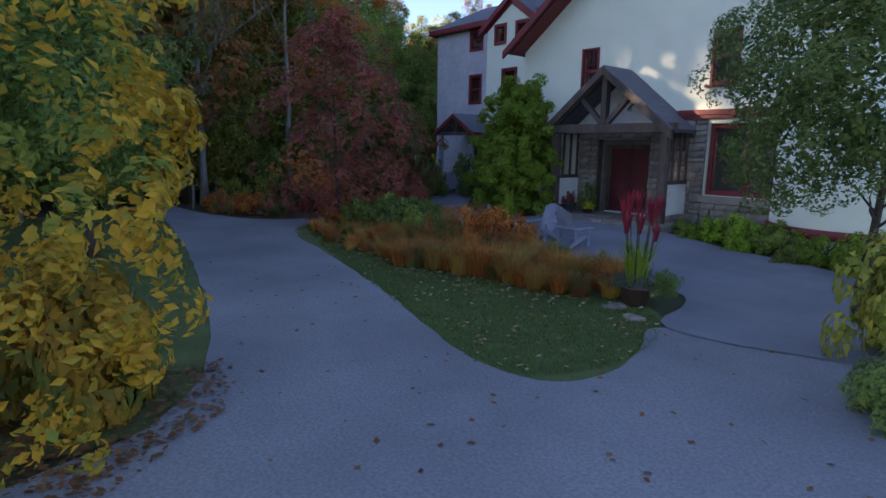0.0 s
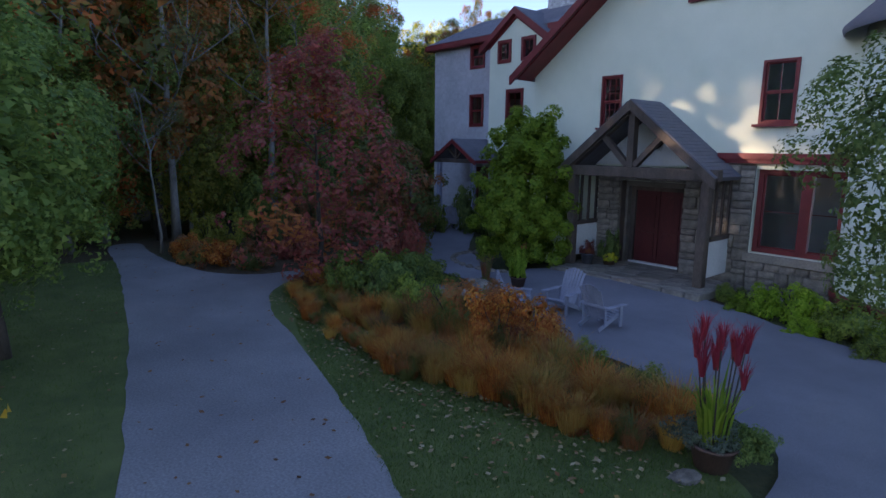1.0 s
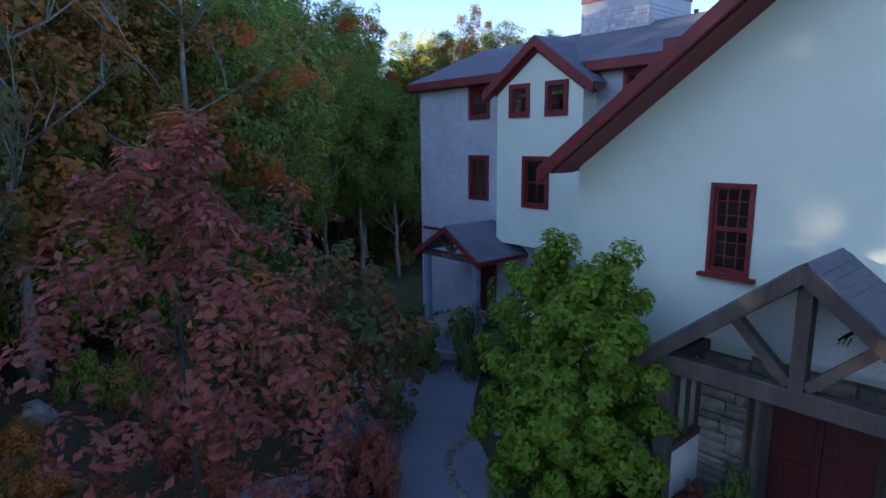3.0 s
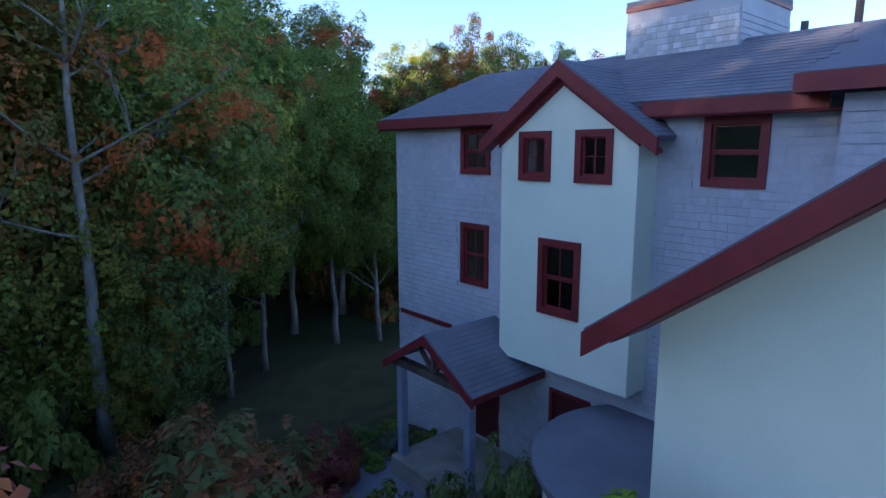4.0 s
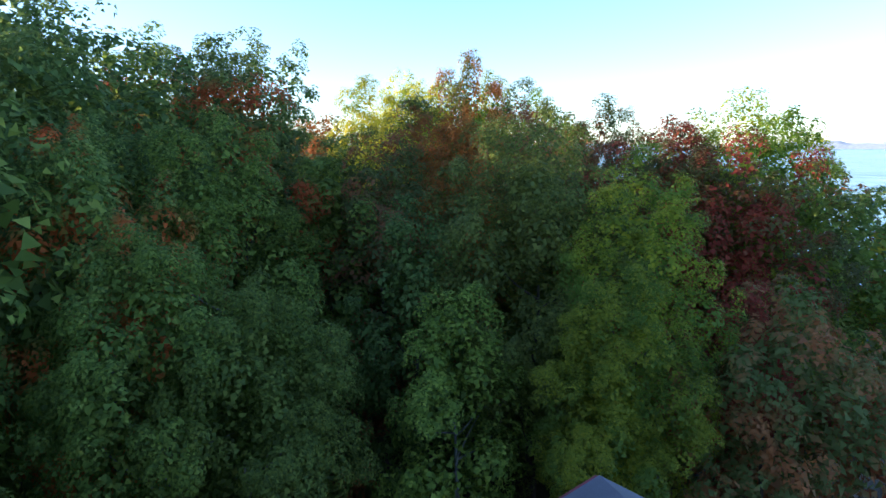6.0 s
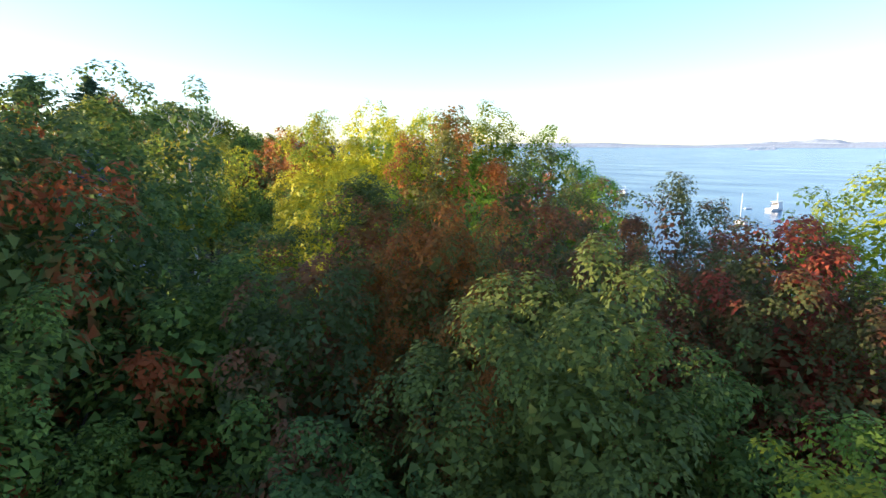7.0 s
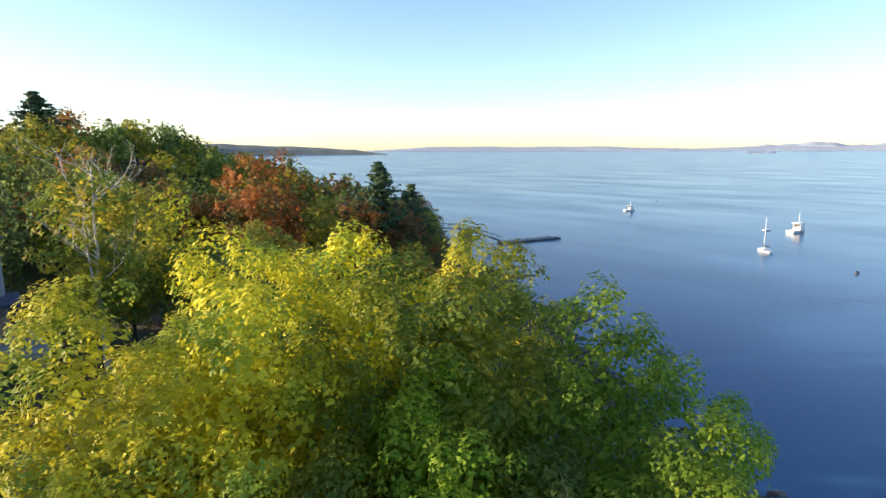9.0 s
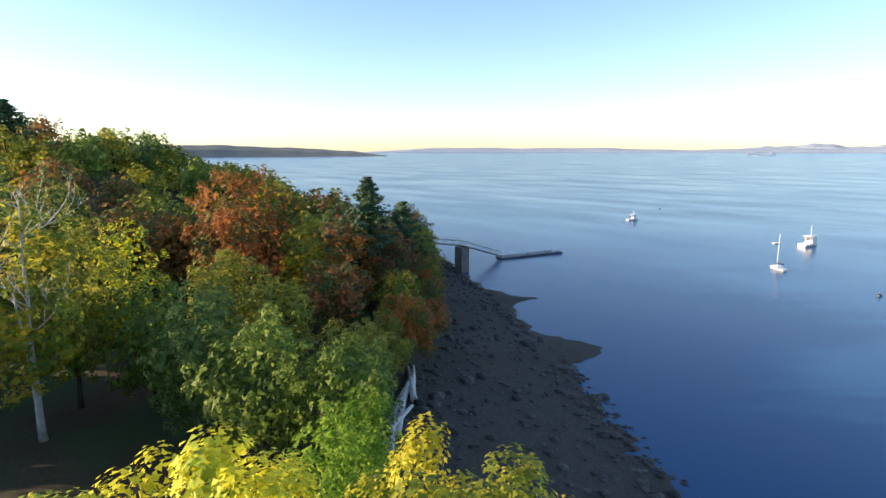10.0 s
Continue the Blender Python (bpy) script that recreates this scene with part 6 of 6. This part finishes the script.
for x0, y0, s in ((6.0, 0.8, 0.5), (7.2, -0.6, 0.4), (0.5, 0.9, 0.45)):
    part("dock_box", soft_box(x0 - s, x0 + s, y0 - 0.3, y0 + 0.3, 0.45, 0.45 + s, 0.03), M_PANEL, dock)


def boat(name, x, y, rz, ln, wd, cabin, mast, label, dark=False):
    b = thing(name, label, "boat", (x, y, SEA), "moored boats", rz=rz)
    bm = bmesh.new()
    st = []
    for t, w, dz in ((0.0, 0.82, 0.0), (0.25, 1.0, 0.0), (0.55, 0.95, 0.05), (0.8, 0.6, 0.2), (1.0, 0.03, 0.4)):
        xx = (t - 0.45) * ln
        st.append([bm.verts.new((xx, s * wd / 2 * w * k, z)) for s, k, z in ((-1, 1, ln * 0.10 + dz * ln * 0.1), (-1, 0.75, 0.05), (0, 1, -0.3), (1, 0.75, 0.05), (1, 1, ln * 0.10 + dz * ln * 0.1))])
    for a, c in zip(st, st[1:]):
        for k in range(4):
            bm.faces.new((a[k], a[k + 1], c[k + 1], c[k]))
        bm.faces.new((a[4], a[0], c[0], c[4]))
    bm.faces.new(st[0])
    bm.faces.new(st[-1][::-1])
    part("hull", bm, M_DARKHULL if dark else M_HULL, b)
    if cabin:
        part("cabin", soft_box(-0.02 * ln, 0.26 * ln, -wd * 0.36, wd * 0.36, ln * 0.1, ln * 0.10 + cabin, 0.08), M_HULL, b)
        part("cabin_window", boxes((-0.025 * ln, 0.265 * ln, -wd * 0.30, wd * 0.30, ln * 0.10 + cabin * 0.55, ln * 0.10 + cabin * 0.85)), M_DARKHULL, b, "dark cabin windows")
        part("cabin_roof", soft_box(-0.16 * ln, 0.28 * ln, -wd * 0.40, wd * 0.40, ln * 0.10 + cabin, ln * 0.10 + cabin + 0.12, 0.03), M_HULL, b)
    if mast:
        bm = bmesh.new()
        tube(bm, [(0.1 * ln, 0, ln * 0.08), (0.1 * ln, 0, mast)], [0.11, 0.07], 8)
        part("mast", bm, M_HULL, b)
        bm = bmesh.new()
        tube(bm, [(0.1 * ln, 0, ln * 0.10 + 1.0), (-0.32 * ln, 0, ln * 0.10 + 1.1)], [0.16, 0.14], 8)
        part("boom", bm, M_DARKHULL, b, "furled sail under a dark cover")
    return b


boat("motor_boat", -72.2, 203.0, radians(80), 8.0, 2.9, 1.9, 5.6, "white lobster boat moored in the bay")
boat("sailing_boat", -65.7, 162.4, radians(150), 4.4, 1.5, 0.35, 8.0, "small white sailing boat with bare mast at its mooring")
boat("motor_boat", -136.0, 219.1, radians(70), 5.0, 2.0, 1.4, 3.8, "small white motor boat moored in the bay")
boat("sailing_boat", -843.0, 2175.0, radians(100), 14, 4, 1, 16, "distant white yacht on the bay")
boat("sailing_boat", -1262.0, 3474.0, radians(40), 22, 6, 2, 24, "distant white yacht on the bay")
boat("motor_boat", -79.5, 201.0, radians(60), 2.6, 1.2, 0, 0, "small dinghy moored by the lobster boat")
for x, y in ((-44.8, 151.0), (-150.0, 265.0), (-60.0, 330.0), (-30.0, 420.0)):
    bu = thing("mooring_buoy", "dark round mooring buoy on the water", "buoy", (x, y, SEA), "buoys")
    bm = bmesh.new()
    bmesh.ops.create_icosphere(bm, subdivisions=2, radius=0.45)
    part("ball", bm, M_DARKHULL, bu)
    bm = bmesh.new()
    tube(bm, [(0, 0, 0.3), (0, 0, 0.8)], [0.05, 0.05], 6)
    part("ring_post", bm, M_STEEL, bu)

# driftwood and beach stones
for i in range(9):
    t = i / 8
    x, y = -58.6 - 9.4 * t + RNG.uniform(-0.8, 0.8), 51.8 + 9.4 * t + RNG.uniform(-0.8, 0.8)
    a = math.atan2(9.4, -9.4) + RNG.uniform(-0.35, 0.35)
    ln = RNG.uniform(5, 9)
    g = thing("driftwood_log", "bleached grey driftwood log on the bank", "log", (x, y, float(ground_z(x, y)) + 0.25), "driftwood")
    bm = bmesh.new()
    tube(bm, [(-math.cos(a) * ln / 2, -math.sin(a) * ln / 2, -0.1), (0, 0, RNG.uniform(0.1, 0.5)), (math.cos(a) * ln / 2, math.sin(a) * ln / 2, 0.1)], [0.36, 0.30, 0.14], 8)
    part("log", bm, M_BIRCH, g)
rng = np.random.default_rng(21)
VV, FF = [], []
bm = bmesh.new()
bmesh.ops.create_icosphere(bm, subdivisions=1, radius=1.0)
bmv = np.array([v.co * (1 + 0.25 * noise.noise(v.co * 1.3)) for v in bm.verts])
bmf = np.array([[v.index for v in p.verts] for p in bm.faces])
bm.free()
cnt = 0
for _ in range(9000):
    u, d = rng.uniform(2, 118), -rng.uniform(0, 1) ** 1.3 * 24 + 2.0
    x, y = -20.0 - u * 0.883 + d * 0.47, 57.0 + u * 0.47 + d * 0.883
    dd = float(shore_d(np.float64(x), np.float64(y)))
    if dd > 1.5 or dd < -23 or rng.uniform() > 0.25 + 0.75 * (dd > -3) + 0.5 * (dd < -16):
        continue
    s = rng.lognormal(-1.45, 0.5)
    VV.append(bmv * np.array([s, s * rng.uniform(0.6, 1), s * 0.6]) + np.array([x, y, float(ground_z(x, y)) + 0.1 * s]))
    FF.append(bmf + cnt)
    cnt += len(bmv)
    if len(FF) > 2400:
        break
M_SHINGLEBEACH = surface("dark beach stones", (0.03, 0.028, 0.026), (0.12, 0.11, 0.10), 0.8, 8, 0.85, 0.4, 0.02, island=0.45)
tagged(link_mesh("beach_stones", mesh_np("beach_stones", np.concatenate(VV), np.concatenate(FF)), M_SHINGLEBEACH), "dark weedy beach stones", "stones", kind="stuff")

# ---- neighbouring house in the trees ----
villa = thing("villa", "grey shore villa with blue-roofed turret and columned porch", "house")
M_VILLA = surface("pale grey stucco", (0.30, 0.31, 0.34), (0.42, 0.43, 0.46), 0.8, 20, 0.9, 0.2, 0.01)
M_SLATE = surface("blue slate", (0.05, 0.06, 0.11), (0.09, 0.10, 0.17), 1.0, 25, 0.7, 0.4, 0.01)
bm = bmesh.new()
lathe(bm, [(1.75, -1.5), (1.75, 11.4), (1.6, 11.4)], (-84.2, 20.2))
part("turret", bm, M_VILLA, villa)
bm = bmesh.new()
lathe(bm, [(2.05, 11.3), (2.1, 11.45), (0.9, 13.8), (0.05, 16.4)], (-84.2, 20.2))
part("turret_roof", bm, M_SLATE, villa, "conical blue slate roof")
part("wall", soft_box(-94.0, -84.6, 8.0, 20.0, -1.5, 9.6, 0.02), M_VILLA, villa)
bm = bmesh.new()
prism(bm, [(7.4, 9.6), (20.6, 9.6), (14.0, 15.2)], "x", -94.6, -84.0)
part("roof", bm, M_SLATE, villa, "blue slate roof")
bm = bmesh.new()
prism(bm, [(15.4, 11.6), (18.6, 11.6), (17.0, 14.6)], "x", -84.3, -82.6)
part("dormer", bm, M_PANEL, villa, "white dormer gable")
part("dormer_window", boxes((-82.65, -82.55, 16.4, 17.6, 11.8, 13.0)), M_DARKHULL, villa)
part("porch_floor", soft_box(-84.6, -80.2, 12.0, 19.6, 5.9, 6.2, 0.03), M_PANEL, villa)
part("porch_floor", soft_box(-84.6, -79.4, 11.0, 22.6, 1.6, 1.9, 0.03), M_VILLA, villa)
bm = bmesh.new()
prism(bm, [(-84.6, 10.9), (-79.8, 9.6), (-79.8, 9.35), (-84.6, 9.35)], "y", 11.6, 20.0)
part("porch_roof", bm, M_SLATE, villa)
for y0 in (12.2, 14.6, 17.0, 19.4):
    bm = bmesh.new()
    tube(bm, [(-80.4, y0, 6.2), (-80.4, y0, 9.4)], [0.14, 0.12], 8)
    part("column", bm, M_PANEL, villa)
    bm = bmesh.new()
    tube(bm, [(-79.7, y0 + 1.4, 1.9), (-79.7, y0 + 1.4, 5.9)], [0.17, 0.15], 8)
    part("column", bm, M_PANEL, villa)
part("railing", boxes((-80.45, -80.35, 12.2, 19.4, 6.9, 7.0)), M_PANEL, villa)
part("porch_roof", soft_box(-84.6, -79.0, 11.0, 23.0, 5.55, 5.9, 0.03), M_SLATE, villa)
for y0, z0 in ((13.2, 6.6), (16.0, 6.6), (13.2, 2.4), (16.2, 2.4), (18.6, 2.4)):
    part("window", boxes((-84.55, -84.5, y0, y0 + 1.1, z0, z0 + 2.0)), M_DARKHULL, villa, "dark window")
tagged(part("terrace", soft_box(-85.0, -76.4, 12.0, 24.4, -2.0, 1.7, 0.05), M_VILLA, None), "high grey stone terrace wall below the villa", "terrace", kind="structure")
for x, y, r, h in ((-77.6, 18.4, 0.8, 0.9), (-75.2, 21.5, 1.2, 1.6), (-74.8, 17.0, 1.2, 1.8)):
    shrub(x, y, r, h, "dark", "clipped green shrub by the villa terrace", 0.07, 50, z=(1.7 if x < -76.4 else None))

# ---- shingles, slates and stones, piece by piece ----
def wedge_mesh(mat):
    """A unit shingle: 1 wide (x), 1 up (y), proud (z) at its foot."""
    me = bpy.data.meshes.new("shingle")
    v = [(0, 0, 0), (1, 0, 0), (1, 1, 0), (0, 1, 0), (0, 0, 1), (1, 0, 1), (1, 1, 0.7), (0, 1, 0.7)]
    me.from_pydata(v, [], [(4, 5, 6, 7), (0, 1, 5, 4), (1, 2, 6, 5), (3, 0, 4, 7), (2, 3, 7, 6)])
    me.materials.append(mat)
    return me


W_WALL, W_ROOF = wedge_mesh(surface("cedar shingle piece", (0.39, 0.40, 0.44), (0.47, 0.48, 0.53), 0.4, 12, 0.85, 0.08, 0.002, objrand=0.07, grain=0.14)), wedge_mesh(surface("roof shingle piece", (0.135, 0.14, 0.17), (0.165, 0.17, 0.205), 0.4, 20, 0.9, 0.1, 0.002, objrand=0.05))
W_TOWER = wedge_mesh(surface("bleached shingle piece", (0.36, 0.38, 0.40), (0.60, 0.62, 0.64), 0.6, 12, 0.85, 0.1, 0.003, objrand=0.24))
UNIT = np.array([(0, 0, 0), (1, 0, 0), (1, 1, 0), (0, 1, 0), (0, 0, 1), (1, 0, 1), (1, 1, 0.7), (0, 1, 0.7)], float)
UF = np.array([(4, 5, 6, 7), (0, 1, 5, 4), (1, 2, 6, 5), (3, 0, 4, 7), (2, 3, 7, 6)])


def courses(parent, name, origin, along, up, width, height, expo, tab, proud, keep, near, mesh, stuff_mat, seed, limit=150):
    """Lay courses of shingles on a plane; those for which near() holds are parts, the rest one joined mesh."""
    o, a, u = Vector(origin), Vector(along).normalized(), Vector(up).normalized()
    n = a.cross(u)
    rng = random.Random(seed)
    rest, made = [], 0
    rows_ = int(height / expo)
    for j in range(rows_):
        x = -rng.uniform(0, tab)
        while x < width:
            w = tab * rng.uniform(0.7, 1.3)
            x0, x1 = max(0, x + 0.0006), min(width, x + w - 0.0006)
            x += w
            if x1 - x0 < 0.03 or not keep(x0, x1, j * expo, (j + 1) * expo):
                continue
            hgt, pr = expo - rng.uniform(0.010, 0.017), proud * rng.uniform(0.92, 1.08)
            foot = o + a * x0 + u * (j * expo - rng.uniform(0, 0.003)) + n * 0.003
            if made < limit and near((x0 + x1) / 2, j * expo):
                ob = new(name, mesh)
                ob.parent = parent
                m = Matrix((a * (x1 - x0), u * hgt, n * pr)).transposed().to_4x4()
                m.translation = foot
                ob.matrix_local = m
                made += 1
            else:
                rest.append(np.array(foot)[None] + UNIT[:, :1] * (x1 - x0) * np.array(a)[None] + UNIT[:, 1:2] * hgt * np.array(u)[None] + UNIT[:, 2:] * pr * np.array(n)[None])
    if rest:
        k = np.arange(len(rest))[:, None, None] * 8
        ob = link_mesh(name + "_field", mesh_np(name, np.concatenate(rest), (UF[None] + k).reshape(-1, 4)), stuff_mat, parent)
        tagged(ob, kind="stuff")


def clear_of(openings):
    return lambda x0, x1, z0, z1: not any(x0 < o[1] - 0.02 and x1 > o[0] + 0.02 and z0 < o[3] - 0.03 and z1 > o[2] + 0.03 for o in openings)


def shift(ops, dx, dz):
    return [(a - dx, b - dx, c - dz, d - dz) for a, b, c, d in ops]


# facade left and right of the bay, the dormer and the roof tower
courses(house, "shingle", (0.0, 0.0, -0.4), (1, 0, 0), (0, 0, 1), 4.85, 9.2, 0.145, 0.17, 0.021, clear_of(shift(MW, 0, -0.4)), lambda x, z: x > 3.0 and 6.6 < z < 9.2, W_WALL, M_SHINGLE, 1, 110)
courses(house, "shingle", (4.85, 0.0, -0.4), (1, 0, 0), (0, 0, 1), 3.35, 3.9, 0.145, 0.17, 0.021, clear_of(shift(MW, 4.85, -0.4)), lambda x, z: False, W_WALL, M_SHINGLE, 2)
courses(house, "shingle", (8.2, 0.0, -0.4), (1, 0, 0), (0, 0, 1), 2.9, 9.2, 0.145, 0.17, 0.021, clear_of(shift(MW, 8.2, -0.4)), lambda x, z: z > 7.0 and x < 1.9, W_WALL, M_SHINGLE, 3, 100)
courses(house, "shingle", (11.25, -0.67, 6.0), (1, 0, 0), (0, 0, 1), 3.3, 3.0, 0.145, 0.17, 0.021, lambda *q: True, lambda x, z: False, W_WALL, M_SHINGLE, 4)
courses(house, "shingle", (6.49, 1.47, 9.9), (1, 0, 0), (0, 0, 1), 2.39, 1.12, 0.125, 0.13, 0.016, lambda *q: True, lambda x, z: True, W_TOWER, M_SHINGLE, 5, 170)
courses(house, "shingle", (8.88, 1.47, 9.9), (0, 1, 0), (0, 0, 1), 2.43, 1.12, 0.125, 0.13, 0.016, lambda *q: True, lambda x, z: False, W_WALL, M_SHINGLE, 6)
# main roof, hip and dormer slopes
SL = Vector((0, 2.10, 1.23)).normalized()
HIP = 2.10 / 2.434


def main_keep(x0, x1, z0, z1):
    xm = (x0 + x1) / 2 - 0.35
    if xm < -0.35 + z1 * HIP + 0.02:
        return False
    zz, yy = 9.10 + (z0 + z1) / 2 * SL.z, -0.36 + (z0 + z1) / 2 * SL.y
    if abs(xm - BAX) < (9.95 - zz) / 0.744 + 0.02 and zz < 9.95:
        return False
    return not (6.47 < xm < 8.9 and yy > 1.45) and not (10.7 < xm < 15.2)


courses(house, "roof_shingle", (-0.35, -0.36, 9.10), (1, 0, 0), tuple(SL), 15.0, 2.43, 0.135, 0.30, 0.013, main_keep, lambda x, z: 1.0 < x < 6.5 and z < 1.9, W_ROOF, M_ROOF, 7, 190)
D1 = Vector((-2.15, 0, 1.51)).normalized()
courses(house, "roof_shingle", (BAX + 2.15, -0.87, 8.475), (0, 1, 0), tuple(D1), 1.95, 2.62, 0.135, 0.30, 0.013, lambda x0, x1, z0, z1: x1 < 0.67 + z0 * 0.50, lambda x, z: True, W_ROOF, M_ROOF, 8, 100)
D2 = Vector((2.15, 0, 1.51)).normalized()
courses(house, "roof_shingle", (BAX - 2.15, 1.09, 8.475), (0, -1, 0), tuple(D2), 1.95, 2.62, 0.135, 0.30, 0.013, lambda x0, x1, z0, z1: x0 > 1.28 - z0 * 0.50, lambda x, z: False, W_ROOF, M_ROOF, 9)
# porch slates
E1 = Vector((-PHALF, 0, PD)).normalized()
courses(porch, "slate", (PX + PHALF, -5.75, PZ - PD), (0, 1, 0), tuple(E1), 1.70, 3.38, 0.15, 0.24, 0.012, lambda *q: True, lambda x, z: True, W_ROOF, M_ROOF, 10, 190)
E2 = Vector((PHALF, 0, PD)).normalized()
courses(porch, "slate", (PX - PHALF, WY, PZ - PD), (0, -1, 0), tuple(E2), 1.70, 3.38, 0.15, 0.24, 0.012, lambda *q: True, lambda x, z: False, W_ROOF, M_ROOF, 11)
# side porch slates
G1 = Vector((-1.6, 0, 1.0)).normalized()
courses(hood, "slate", (4.1 + 1.6, -2.35, 3.15), (0, 1, 0), tuple(G1), 2.35, 1.88, 0.14, 0.26, 0.008, lambda *q: True, lambda x, z: False, W_ROOF, M_ROOF, 12)


# rough stone round the entrance
def stone_mesh(seed):
    rng = random.Random(seed)
    bm = boxes((-0.5, 0.5, -0.5, 0.5, -0.5, 0.5))
    bmesh.ops.bevel(bm, geom=bm.edges[:], offset=0.09, segments=1, affect="EDGES")
    for v in bm.verts:
        v.co += Vector((rng.uniform(-0.03, 0.03), rng.uniform(-0.07, 0.07), rng.uniform(-0.03, 0.03)))
    me = bpy.data.meshes.new("stone")
    bm.to_mesh(me)
    bm.free()
    me.materials.append(M_STONE)
    return me


STONES = [stone_mesh(s) for s in range(5)]


def stone_field(parent, x0, x1, z0, z1, y, skips, seed):
    rng = random.Random(seed)
    part("backing", boxes((x0, x1, y - 0.012, y - 0.003, z0, z1)), M_MORTAR, parent, "grey mortar") if not skips else None
    z = z0
    while z < z1 - 0.05:
        h = min(rng.uniform(0.20, 0.40), z1 - z)
        x = x0
        while x < x1 - 0.05:
            w = min(rng.uniform(0.28, 0.75), x1 - x)
            if x1 - x - w < 0.15:
                w = x1 - x
            if not any(x + w / 2 > a and x + w / 2 < b and z + h / 2 > c and z + h / 2 < d for a, b, c, d in skips):
                cut = rng.uniform(0.35, 0.65) if h > 0.27 and rng.random() < 0.5 else 1.0
                for k0, k1 in ((0.0, cut), (cut, 1.0)):
                    hh = (k1 - k0) * h
                    if hh < 0.05:
                        continue
                    ob = new("stone", rng.choice(STONES))
                    ob.parent = parent
                    ob.location = (x + w / 2 + rng.uniform(-0.015, 0.015), y - 0.035 + rng.uniform(-0.02, 0.02), z + h * (k0 + k1) / 2)
                    ob.scale = (w - rng.uniform(0.004, 0.03), 0.11, hh - rng.uniform(0.004, 0.022))
                    ob.rotation_euler = (0, rng.uniform(-0.035, 0.035), 0)
            x += w
        z += h


stone_field(wing, 13.62, 14.47, -0.4, 2.95, WY, [], 1)
stone_field(wing, 16.64, 18.60, -0.4, 3.38, WY, [], 2)
stone_field(wing, 14.47, 16.64, 2.76, 3.05, WY, [], 3)
stone_field(wing, 18.60, 20.80, -0.4, 0.70, WY, [], 4)
stone_field(wing, 12.6, 13.62, -0.4, 1.1, WY, [], 5)
# riser stones of the entrance slab
rs = random.Random(9)
x = 13.35
while x < 18.3:
    w = min(rs.uniform(0.5, 1.0), 18.35 - x)
    ob = new("stone", rs.choice(STONES))
    ob.parent = step
    ob.location, ob.scale = (x + w / 2, -6.14, -0.2), (w - 0.03, 0.26, 0.36)
    x += w

# flagstones of the entrance floor
y = -6.0
while y < -4.0:
    d = min(rs.uniform(0.45, 0.75), -3.9 - y)
    x = 13.5
    while x < 18.2:
        w = min(rs.uniform(0.5, 1.05), 18.25 - x)
        if w > 0.15:
            ob = new("flagstone", rs.choice(STONES))
            ob.parent = step
            ob.location, ob.scale = (x + w / 2, y + d / 2, -0.02 + rs.uniform(0, 0.006)), (w - 0.025, d - 0.025, 0.06)
        x += w
    y += d
